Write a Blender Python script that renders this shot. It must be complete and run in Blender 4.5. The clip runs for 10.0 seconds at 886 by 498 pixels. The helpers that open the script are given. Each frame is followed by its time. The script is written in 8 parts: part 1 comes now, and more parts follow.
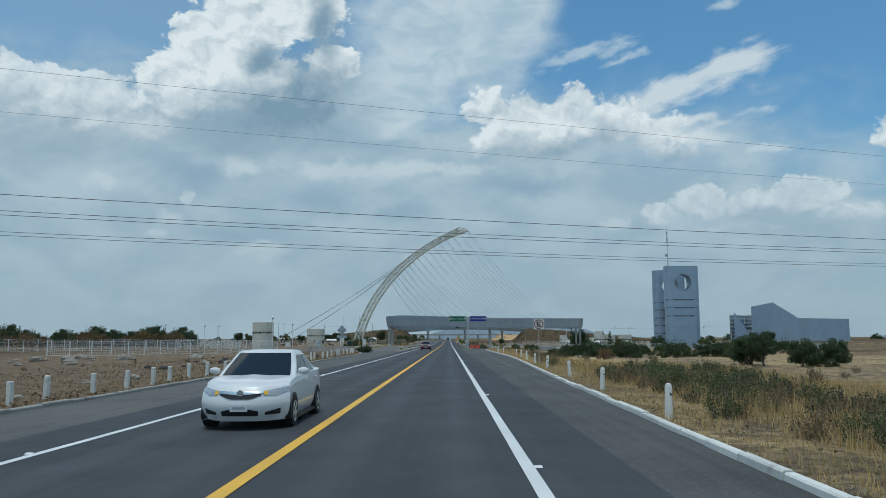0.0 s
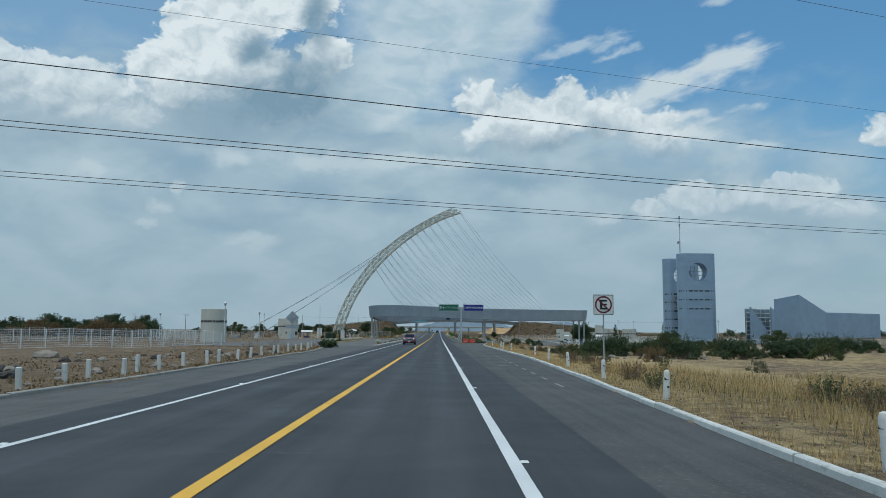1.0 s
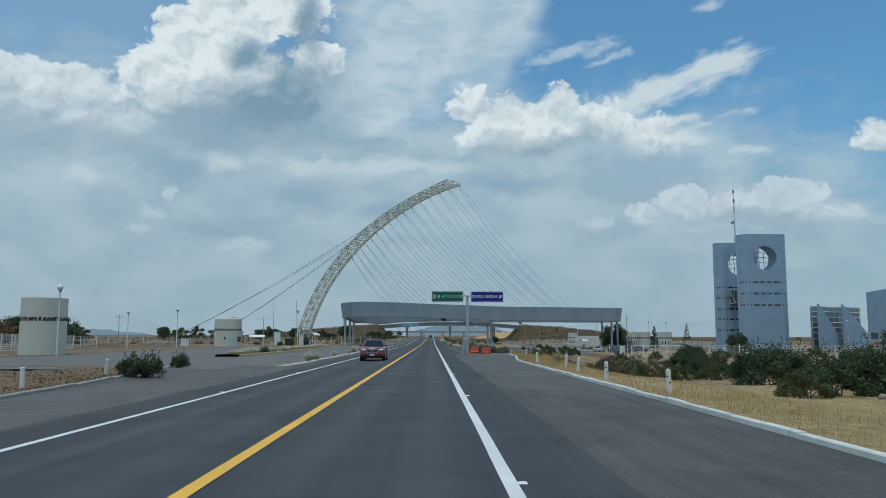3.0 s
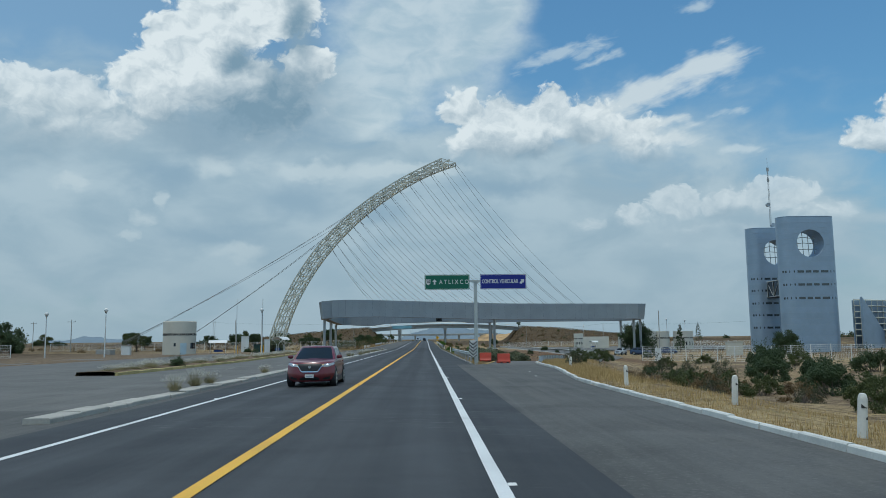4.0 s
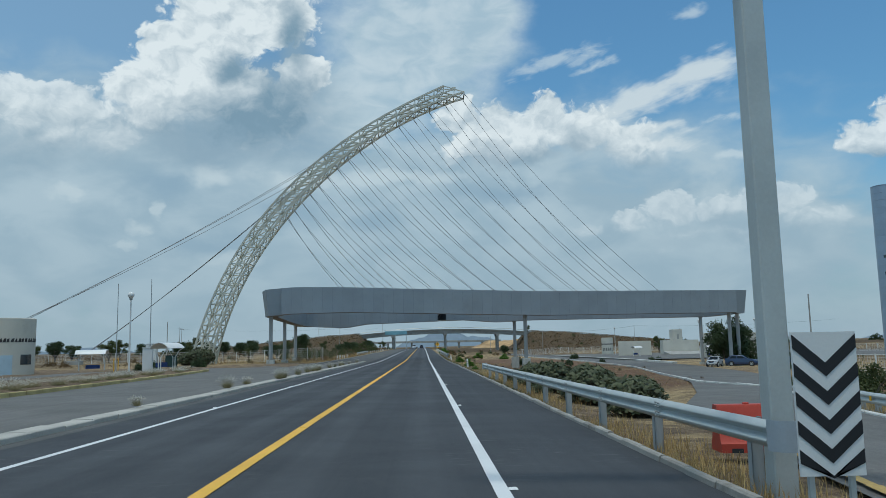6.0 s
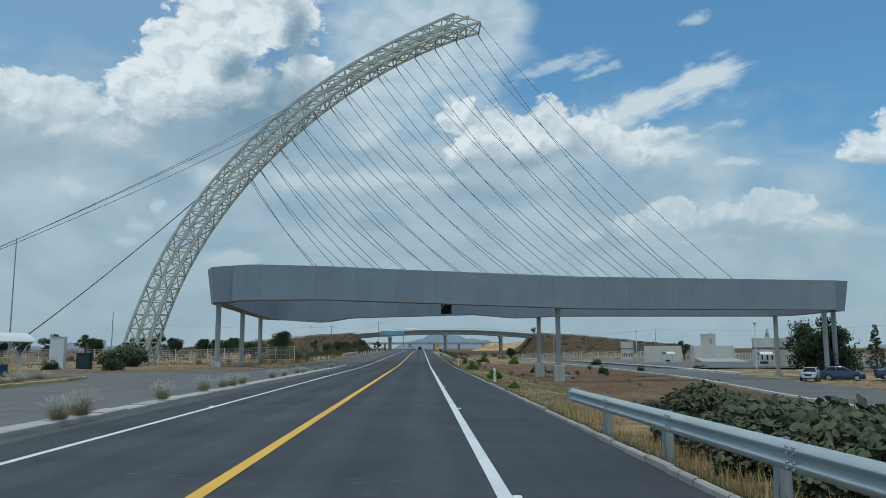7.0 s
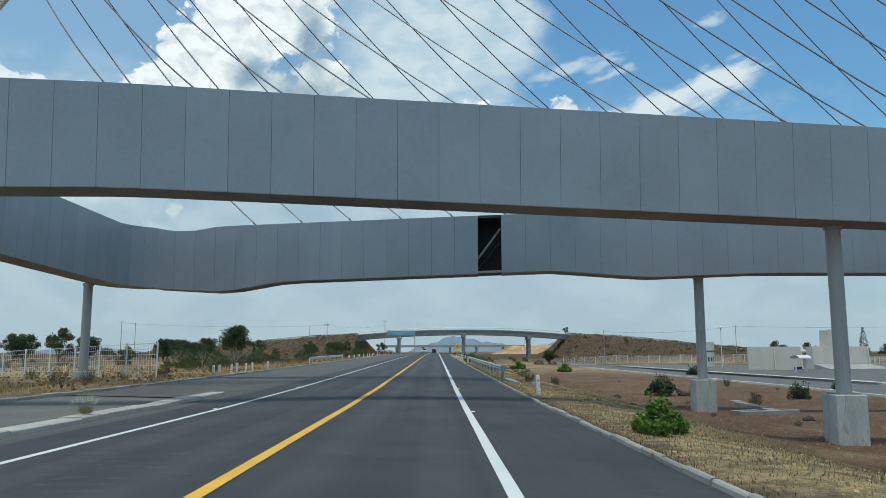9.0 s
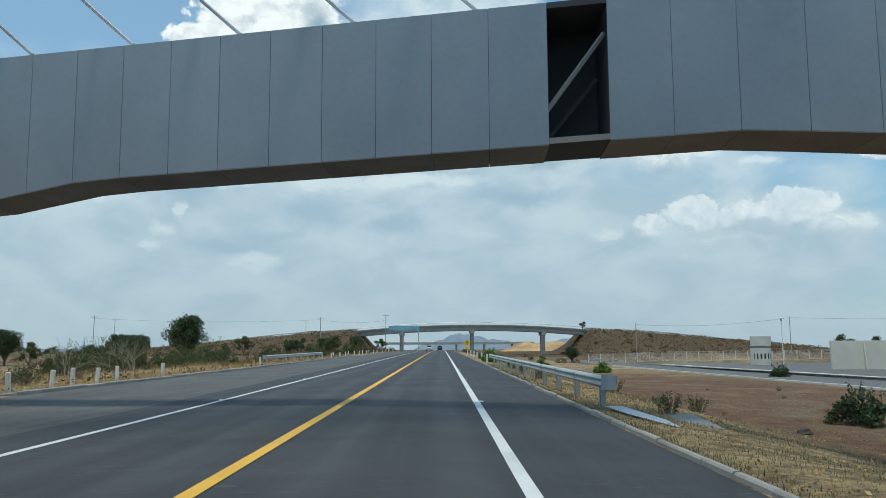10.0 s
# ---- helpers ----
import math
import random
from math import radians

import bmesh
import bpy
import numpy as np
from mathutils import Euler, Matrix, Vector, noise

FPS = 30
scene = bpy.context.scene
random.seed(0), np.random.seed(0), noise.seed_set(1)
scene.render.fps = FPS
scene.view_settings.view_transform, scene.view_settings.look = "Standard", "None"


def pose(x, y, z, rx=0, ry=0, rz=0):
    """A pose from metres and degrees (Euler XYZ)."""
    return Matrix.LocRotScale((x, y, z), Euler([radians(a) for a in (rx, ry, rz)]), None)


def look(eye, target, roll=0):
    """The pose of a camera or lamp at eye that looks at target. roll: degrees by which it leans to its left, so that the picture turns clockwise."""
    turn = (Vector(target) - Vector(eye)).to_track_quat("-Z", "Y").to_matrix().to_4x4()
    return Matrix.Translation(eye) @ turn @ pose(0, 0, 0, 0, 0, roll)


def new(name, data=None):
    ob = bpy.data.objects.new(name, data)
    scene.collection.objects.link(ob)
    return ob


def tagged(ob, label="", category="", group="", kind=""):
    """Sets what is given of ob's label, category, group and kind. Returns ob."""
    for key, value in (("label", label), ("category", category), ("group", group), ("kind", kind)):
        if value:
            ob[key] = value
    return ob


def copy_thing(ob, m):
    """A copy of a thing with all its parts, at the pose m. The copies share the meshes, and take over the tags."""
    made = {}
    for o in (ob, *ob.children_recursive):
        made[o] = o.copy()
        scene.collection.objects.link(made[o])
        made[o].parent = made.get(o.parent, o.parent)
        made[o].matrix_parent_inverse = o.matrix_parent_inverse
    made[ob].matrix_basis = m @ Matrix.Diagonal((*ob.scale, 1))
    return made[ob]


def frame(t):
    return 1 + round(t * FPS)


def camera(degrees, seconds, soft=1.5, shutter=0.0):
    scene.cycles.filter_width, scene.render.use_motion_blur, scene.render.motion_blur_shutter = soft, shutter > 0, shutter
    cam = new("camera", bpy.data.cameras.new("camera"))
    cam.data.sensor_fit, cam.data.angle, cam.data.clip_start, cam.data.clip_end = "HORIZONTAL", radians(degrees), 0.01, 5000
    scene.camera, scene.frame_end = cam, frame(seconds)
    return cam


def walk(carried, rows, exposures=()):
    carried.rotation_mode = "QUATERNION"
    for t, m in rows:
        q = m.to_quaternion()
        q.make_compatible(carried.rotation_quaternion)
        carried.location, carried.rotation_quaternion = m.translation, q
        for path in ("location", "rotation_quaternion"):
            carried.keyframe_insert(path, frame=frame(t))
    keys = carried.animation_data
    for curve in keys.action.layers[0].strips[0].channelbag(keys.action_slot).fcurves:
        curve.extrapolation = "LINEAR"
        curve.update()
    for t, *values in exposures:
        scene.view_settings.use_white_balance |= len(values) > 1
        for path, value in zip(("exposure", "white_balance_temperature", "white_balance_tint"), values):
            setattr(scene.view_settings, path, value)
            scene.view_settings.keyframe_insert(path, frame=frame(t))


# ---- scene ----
cam = camera(59.3, 10.0, 0.8)
PATH = [
    (0, (2.458, 0.184, 1.64), (2.444, 2.17, 1.874), -0.2),
    (0.5, (2.502, 13.838, 1.648), (2.506, 15.825, 1.873), 0.1),
    (1, (2.507, 28.125, 1.627), (2.517, 30.113, 1.843), 0.4),
    (1.5, (2.531, 41.941, 1.619), (2.542, 43.93, 1.833), 0.6),
    (2, (2.549, 56.13, 1.625), (2.563, 58.119, 1.842), 0.3),
    (2.5, (2.555, 70.598, 1.621), (2.578, 72.585, 1.846), 0.4),
    (4, (2.636, 112.189, 1.651), (2.682, 114.174, 1.887), -0.6),
    (4.5, (2.625, 126.186, 1.64), (2.684, 128.17, 1.888), -0.8),
    (5, (2.602, 140.29, 1.602), (2.667, 142.273, 1.855), -1.2),
    (5.5, (2.626, 153.835, 1.622), (2.681, 155.818, 1.876), -1.5),
    (7, (2.537, 195.511, 1.632), (2.592, 197.493, 1.892), -0.1),
    (7.5, (2.567, 209.621, 1.57), (2.617, 211.603, 1.837), -0.4),
    (8, (2.587, 223.833, 1.625), (2.629, 225.813, 1.901), -0.0),
    (8.5, (2.624, 237.829, 1.592), (2.657, 239.81, 1.867), 0.1),
    (9, (2.615, 251.976, 1.529), (2.633, 253.957, 1.798), -0.1),
    (9.5, (2.57, 266.154, 1.502), (2.586, 268.135, 1.776), -0.4),
    (10, (2.567, 279.955, 1.468), (2.571, 281.937, 1.731), -0.3),
]
walk(cam, [(t, look(eye, target, roll)) for t, eye, target, roll in PATH],
     [(0, -0.1, 6250, 7), (8.2, -0.08, 6250, 7), (8.7, 0.0, 6300, 7), (9.5, 0.48, 6950, 7), (10, 0.24, 6550, 7)])
# world: hazy blue sky with cumulus, one high sun
SUN_ELEV, SUN_AZ = radians(79), radians(205)
world = bpy.data.worlds.new("sky_world")
scene.world = world
world.use_nodes = True
wt = world.node_tree
wt.nodes.clear()


class Nodes:
    """Small wrapper to write node arithmetic in lines."""

    def __init__(self, tree):
        self.t = tree

    def add(self, kind, **props):
        n = self.t.nodes.new(kind)
        for k, v in props.items():
            setattr(n, k, v)
        return n

    def put(self, sock, value):
        if isinstance(value, bpy.types.NodeSocket):
            self.t.links.new(value, sock)
        else:
            sock.default_value = value

    def m(self, op, a, b=0.0, c=0.0, clamp=False):
        n = self.add("ShaderNodeMath", operation=op, use_clamp=clamp)
        for s, v in zip(n.inputs, (a, b, c)):
            self.put(s, v)
        return n.outputs[0]

    def step(self, x, lo, hi, to0=0.0, to1=1.0):
        n = self.add("ShaderNodeMapRange", interpolation_type="SMOOTHSTEP")
        for s, v in zip(n.inputs, (x, lo, hi, to0, to1)):
            self.put(s, v)
        return n.outputs[0]

    def mix(self, f, a, b):
        n = self.add("ShaderNodeMix", data_type="RGBA")
        self.put(n.inputs[0], f)
        self.put(n.inputs[6], a)
        self.put(n.inputs[7], b)
        return n.outputs[2]

    def noise(self, vec, scale, detail=6.0, rough=0.55, dist=0.0):
        n = self.add("ShaderNodeTexNoise")
        self.put(n.inputs["Vector"], vec)
        n.inputs["Scale"].default_value = scale
        n.inputs["Detail"].default_value = detail
        n.inputs["Roughness"].default_value = rough
        n.inputs["Distortion"].default_value = dist
        return n.outputs["Fac"]

    def xyz(self, x, y, z):
        n = self.add("ShaderNodeCombineXYZ")
        for s, v in zip(n.inputs, (x, y, z)):
            self.put(s, v)
        return n.outputs[0]


W = Nodes(wt)
gen = W.add("ShaderNodeTexCoord").outputs["Generated"]
sep = W.add("ShaderNodeSeparateXYZ")
W.put(sep.inputs[0], gen)
sx, sy, sz = sep.outputs
az = W.m("MULTIPLY", W.m("ARCTAN2", sx, sy), 57.2958)
el = W.m("MULTIPLY", W.m("ARCSINE", sz), 57.2958)
sky = W.add("ShaderNodeTexSky", sky_type="NISHITA", sun_disc=False, sun_elevation=SUN_ELEV,
            sun_rotation=SUN_AZ, air_density=1.1, dust_density=1.6, ozone_density=1.6)
sky_rgb = W.add("ShaderNodeVectorMath", operation="MULTIPLY")
W.put(sky_rgb.inputs[0], sky.outputs[0])
sky_rgb.inputs[1].default_value = (0.072, 0.115, 0.128)


def blob(A, E, a, e, ra, re, lean=0.0):
    """One at the middle of a cloud mass at azimuth a and elevation e, zero at its radii, negative outside."""
    da = W.m("SUBTRACT", A, a)
    de = W.m("SUBTRACT", W.m("SUBTRACT", E, e), W.m("MULTIPLY", da, lean))
    x2 = W.m("POWER", W.m("ABSOLUTE", W.m("DIVIDE", da, ra)), 2.0)
    y2 = W.m("POWER", W.m("ABSOLUTE", W.m("DIVIDE", de, re)), 2.0)
    return W.m("SUBTRACT", 1.0, W.m("SQRT", W.m("ADD", x2, y2)))


def union(items, soft=0.3):
    r = items[0]
    for i in items[1:]:
        r = W.m("SMOOTH_MAX", r, i, soft)
    return r


def billow(p, scale, detail=4.0):
    """Rounded cauliflower relief."""
    v = W.add("ShaderNodeTexVoronoi", feature="SMOOTH_F1", normalize=False)
    W.put(v.inputs["Vector"], p)
    v.inputs["Scale"].default_value = scale
    v.inputs["Detail"].default_value = detail
    v.inputs["Roughness"].default_value = 0.55
    v.inputs["Lacunarity"].default_value = 2.1
    v.inputs["Smoothness"].default_value = 0.4
    return W.m("SUBTRACT", 0.86, v.outputs["Distance"])


def push(A, E, scale, amount, detail, seed):
    """Azimuth and elevation pushed about by a fractal noise."""
    n = W.add("ShaderNodeTexNoise")
    W.put(n.inputs["Vector"], W.xyz(W.m("MULTIPLY", A, 0.1), W.m("MULTIPLY", E, 0.13), seed))
    n.inputs["Scale"].default_value = scale
    n.inputs["Detail"].default_value = detail
    n.inputs["Roughness"].default_value = 0.6
    s = W.add("ShaderNodeSeparateColor")
    W.put(s.inputs[0], n.outputs["Color"])
    r, g, _ = s.outputs
    return (W.m("ADD", A, W.m("MULTIPLY", W.m("SUBTRACT", r, 0.5), amount)),
            W.m("ADD", E, W.m("MULTIPLY", W.m("SUBTRACT", g, 0.5), amount * 0.8)))


# cloud masses: azimuth, elevation, half width, half height, lean
BIG = [(-20.5, 18.2, 2.8, 1.9, 0), (-17.7, 20.6, 3.3, 2.4, 0), (-14.6, 22.9, 4.5, 3.0, 0), (-10.6, 24.0, 3.2, 2.8, 0), (-8.9, 19.9, 2.3, 1.5, 0), (-15.2, 18.1, 6.0, 3.1, 0), (-12.3, 16.7, 5.3, 2.8, 0), (-19.1, 16.6, 3.5, 1.9, 0), (-13.8, 26.5, 5.4, 3.2, 0)]
BIG_CORE = [(-11.9, 16.4, 5.3, 2.4, 0), (-9.9, 18.0, 3.3, 2.6, 0), (-9.3, 22.5, 1.5, 2.3, 0), (-15.1, 15.2, 5.2, 1.6, 0), (-13.7, 19.8, 1.6, 1.2, 0)]
BANK = [(-28.8, 16.3, 4.0, 2.1, 0), (-25.2, 16.0, 3.9, 2.0, 0), (-32.7, 16.0, 4.3, 2.7, 0), (-22.4, 14.8, 3.3, 2.1, 0), (-28.0, 13.5, 8.0, 3.3, 0), (-42, 14, 9, 6, 0)]
BANK_CORE = [(-27.7, 12.4, 8.7, 2.6, 0), (-21.2, 11.8, 4.4, 1.9, 0), (-42, 11, 10, 4, 0)]
VEIL = [(-0.1, 22.2, 9.0, 5.0, 0), (-4.0, 18.2, 6.4, 3.6, 0), (3.8, 24.0, 5.6, 3.0, 0), (-1, 28, 9, 5, 0)]
MID = [(3.1, 16.8, 2.1, 1.6, 0), (6.1, 16.1, 2.5, 1.8, 0), (9.4, 16.2, 2.6, 2.1, 0), (12.3, 15.6, 3.0, 2.2, 0), (15.2, 14.4, 3.0, 1.8, 0), (7.1, 14.3, 5.8, 2.0, 0), (16.4, 13.6, 3.3, 1.6, 0), (3.3, 15.0, 1.7, 1.6, 0)]
MID_CORE = [(9.1, 13.6, 5.8, 1.5, 0), (11.8, 14.5, 1.4, 1.6, 0), (5.8, 13.8, 2.9, 1.2, 0), (16.0, 12.4, 3.1, 0.9, 0)]
WISP = [(16.1, 17.3, 5.9, 1.4, 0.33), (20.5, 18.6, 4.3, 1.6, 0.15), (16.5, 15.3, 4.3, 0.6, -0.1), (18.3, 14.0, 2.3, 0.8, -0.1)]
THIN = [(10.8, 20.6, 4.6, 0.8, 0.15), (13.4, 20.1, 2.4, 0.4, 0.25), (22.8, 12.8, 1.6, 0.4, 0), (22.2, 15.5, 1.5, 0.4, 0), (20.7, 22.6, 1.5, 0.5, 0)]
LOW = [(18.2, 9.4, 2.3, 1.5, 0), (21.5, 9.1, 2.2, 1.4, 0), (24.7, 9.4, 2.9, 1.4, 0), (15.2, 8.7, 1.5, 1.1, 0), (27.0, 8.0, 3.0, 1.2, 0), (20.3, 7.6, 7.0, 1.4, 0), (11.9, 8.4, 1.6, 0.6, 0)]
LOW_CORE = [(20.4, 8.2, 2.2, 0.5, 0), (22.5, 8.3, 2.1, 0.8, 0), (18.8, 7.2, 6.0, 0.6, 0), (26.0, 7.3, 3.0, 0.6, 0)]
EDGE = [(30.9, 13.0, 2.3, 1.3, 0), (33.7, 14.1, 2.8, 2.5, 0), (58, 21, 13, 7, 0), (-30, 40, 16, 6, 0), (25, 44, 18, 6, 0), (110, 25, 25, 9, 0), (-120, 28, 25, 9, 0)]
EDGE_CORE = [(58, 16, 13, 4, 0), (-30, 36, 16, 4, 0), (25, 40, 18, 4, 0), (33, 11.6, 4, 1.0, 0)]
DARK = [(-18.4, 11.7, 2.4, 1.5, 0), (-9.8, 10.4, 3.5, 1.7, 0), (-3.5, 9.6, 3.1, 0.9, 0), (-1.6, 19.0, 2.4, 1.8, 0), (-15.3, 7.8, 4.7, 1.0, 0), (5.8, 11.2, 5.0, 0.8, 0)]
TUFT = [(-24.8, 10.7, 1.3, 0.6, 0), (-20.1, 8.8, 0.8, 0.6, 0), (-20.9, 7.6, 1.0, 0.5, 0), (-15.3, 12.4, 1.8, 1.1, 0), (-18.7, 10.0, 0.5, 0.8, 0), (-8.1, 12.5, 5.0, 0.9, 0), (-1.4, 12.6, 5.9, 0.7, 0), (-13.3, 6.6, 2.4, 0.7, 0)]

flat = W.xyz(W.m("MULTIPLY", az, 0.1), W.m("MULTIPLY", el, 0.19), 0.0)
n_big = W.noise(flat, 0.9, 4.0, 0.5)
n_mid = W.noise(flat, 1.7, 8.0, 0.52, 0.35)
n_soft = W.noise(flat, 3.4, 7.0, 0.55, 0.5)
A1, E1 = push(az, el, 3.2, 2.6, 3.0, 1.0)
A2, E2 = push(A1, E1, 11.0, 0.9, 7.0, 5.0)
AS, ES = push(az, el, 2.0, 4.0, 5.0, 9.0)


def mass(blobs, soft=0.25):
    return union([blob(A2, E2, *c) for c in blobs], soft)


def shadow(blobs, lo=-0.25, hi=0.65):
    return W.step(union([blob(AS, ES, *c) for c in blobs], 0.3), lo, hi)


# hazy layer: everywhere low down, thicker towards the middle, torn where the blue shows
layer = union([blob(AS, ES, -6, 8, 42, 10.5), blob(AS, ES, -25, 12, 16, 7.0), blob(AS, ES, 13, 6, 26, 7.5)])
layer = W.step(W.m("ADD", layer, W.m("MULTIPLY", W.m("SUBTRACT", n_mid, 0.5), 0.7)), -0.18, 0.42)
low = W.step(el, 14.0, 0.5)
away = W.step(W.m("ABSOLUTE", az), 34.0, 60.0)
scatter = W.m("MULTIPLY", away, W.step(n_big, 0.42, 0.6))
layer = W.m("MAXIMUM", W.m("MAXIMUM", layer, W.m("MULTIPLY", low, 0.97)), scatter)
layer_rgb = W.mix(W.step(n_mid, 0.34, 0.66), (0.34, 0.465, 0.55, 1), (0.465, 0.58, 0.645, 1))
layer_rgb = W.mix(W.m("MULTIPLY", shadow(DARK, -0.3, 0.9), 0.85), layer_rgb, (0.275, 0.405, 0.51, 1))
tuft = W.step(W.m("ADD", mass(TUFT, 0.15), W.m("MULTIPLY", W.m("SUBTRACT", n_soft, 0.5), 1.2)), -0.1, 0.7)
layer_rgb = W.mix(W.m("MULTIPLY", tuft, 0.6), layer_rgb, (0.62, 0.71, 0.74, 1))
layer_rgb = W.mix(W.m("MULTIPLY", low, 0.62), layer_rgb, (0.335, 0.44, 0.515, 1))
rgb = W.mix(W.m("MULTIPLY", layer, 0.96), sky_rgb.outputs[0], layer_rgb)

# pale high veil and the drawn-out streaks
veil = W.step(W.m("ADD", union([blob(AS, ES, *c) for c in VEIL]), W.m("MULTIPLY", W.m("SUBTRACT", n_mid, 0.5), 0.8)), -0.12, 0.45)
rgb = W.mix(W.m("MULTIPLY", veil, 0.88), rgb, W.mix(W.step(n_soft, 0.3, 0.7), (0.43, 0.565, 0.645, 1), (0.60, 0.70, 0.745, 1)))
strand = W.noise(W.xyz(W.m("MULTIPLY", az, 0.1), W.m("SUBTRACT", W.m("MULTIPLY", el, 0.34), W.m("MULTIPLY", az, 0.075)), 2.0), 3.2, 9.0, 0.6, 0.4)
wisp = W.m("ADD", union([blob(A1, E1, *c) for c in WISP], 0.2), W.m("MULTIPLY", W.m("SUBTRACT", strand, 0.5), 1.5))
rgb = W.mix(W.m("MULTIPLY", W.step(wisp, -0.05, 0.75), 0.88), rgb, (0.66, 0.735, 0.765, 1))
thin = W.m("ADD", union([blob(A1, E1, *c) for c in THIN], 0.2), W.m("MULTIPLY", W.m("SUBTRACT", strand, 0.5), 2.4))
rgb = W.mix(W.m("MULTIPLY", W.step(thin, 0.0, 0.9), 0.6), rgb, (0.60, 0.70, 0.75, 1))

# cauliflower relief, lit from above and a little from the side
puff = W.xyz(W.m("MULTIPLY", A1, 0.1), W.m("MULTIPLY", E1, 0.125), 0.0)
lift = W.xyz(W.m("MULTIPLY", W.m("SUBTRACT", A1, 0.35), 0.1), W.m("MULTIPLY", W.m("ADD", E1, 0.6), 0.125), 0.0)
b0 = W.m("ADD", W.m("MULTIPLY", billow(puff, 3.4), 0.46), W.m("MULTIPLY", billow(puff, 9.0, 5.0), 0.20))
b1 = W.m("ADD", W.m("MULTIPLY", billow(lift, 3.4), 0.46), W.m("MULTIPLY", billow(lift, 9.0, 5.0), 0.20))
relief = W.m("SUBTRACT", b0, b1)


def cumulus(under_rgb, heads, cores, base, top, haze, depth=0.8, bright=0.84, foot=1.3):
    """Lay one cumulus over what is behind it: crisp bright tops, grey undersides that melt downwards."""
    d = W.m("ADD", W.m("MINIMUM", mass(heads), 0.6), W.m("ADD", W.m("MULTIPLY", b0, 1.0), 0.12))
    v = W.step(el, base, top)
    alpha = W.step(d, 0.0, W.m("ADD", 0.2, W.m("MULTIPLY", W.m("SUBTRACT", 1.0, v), foot * 0.7)))
    core = shadow(cores, -0.55, 0.8)
    lit = W.m("ADD", bright, W.m("MULTIPLY", relief, W.m("SUBTRACT", 1.15, W.m("MULTIPLY", core, 0.75))))
    lit = W.m("SUBTRACT", lit, W.m("MULTIPLY", W.m("SUBTRACT", 1.0, v), 0.2))
    lit = W.m("SUBTRACT", lit, W.m("MULTIPLY", core, depth))
    lit = W.m("ADD", lit, W.m("MULTIPLY", W.m("SUBTRACT", n_soft, 0.5), 0.35), clamp=True)
    colour = W.mix(lit, (0.215, 0.335, 0.43, 1), (0.79, 0.85, 0.865, 1))
    return W.mix(W.m("MULTIPLY", alpha, haze), under_rgb, colour)


pale = W.step(blob(AS, ES, -24, 24, 17, 10), 0.0, 0.6)
rgb = W.mix(W.m("MULTIPLY", pale, 0.3), rgb, (0.40, 0.54, 0.63, 1))
rgb = cumulus(rgb, BANK, BANK_CORE, 11.0, 17.5, 0.8, 0.5, 0.8, 1.8)
rgb = W.mix(W.m("MULTIPLY", shadow(BIG_CORE, -0.7, 0.6), 0.8), rgb, (0.27, 0.39, 0.485, 1))
rgb = cumulus(rgb, BIG, BIG_CORE, 12.5, 19.0, 0.97, 0.85, 0.9, 1.2)
rgb = cumulus(rgb, MID, MID_CORE, 12.0, 15.6, 0.94, 0.55, 0.85, 1.5)
rgb = cumulus(rgb, LOW, LOW_CORE, 6.9, 9.8, 0.5, 0.5, 0.86, 2.0)
rgb = cumulus(rgb, EDGE, EDGE_CORE, 11.0, 13.0, 0.92, 0.6, 0.85, 0.8)
# ground haze below the horizon
rgb = W.mix(W.step(el, 0.0, -2.0), rgb, (0.25, 0.23, 0.2, 1))
bg = W.add("ShaderNodeBackground")
W.put(bg.inputs[0], rgb)
bg.inputs[1].default_value = 1.0
W.put(W.add("ShaderNodeOutputWorld").inputs[0], bg.outputs[0])

sun = bpy.data.lights.new("sun", "SUN")
sun.energy, sun.angle, sun.color = 1.75, radians(7.0), (1.0, 0.94, 0.85)
sun_ob = new("sun", sun)
sun_ob.matrix_world = look(Vector((math.sin(SUN_AZ) * math.cos(SUN_ELEV), math.cos(SUN_AZ) * math.cos(SUN_ELEV), math.sin(SUN_ELEV))) * 200, (0, 0, 0))


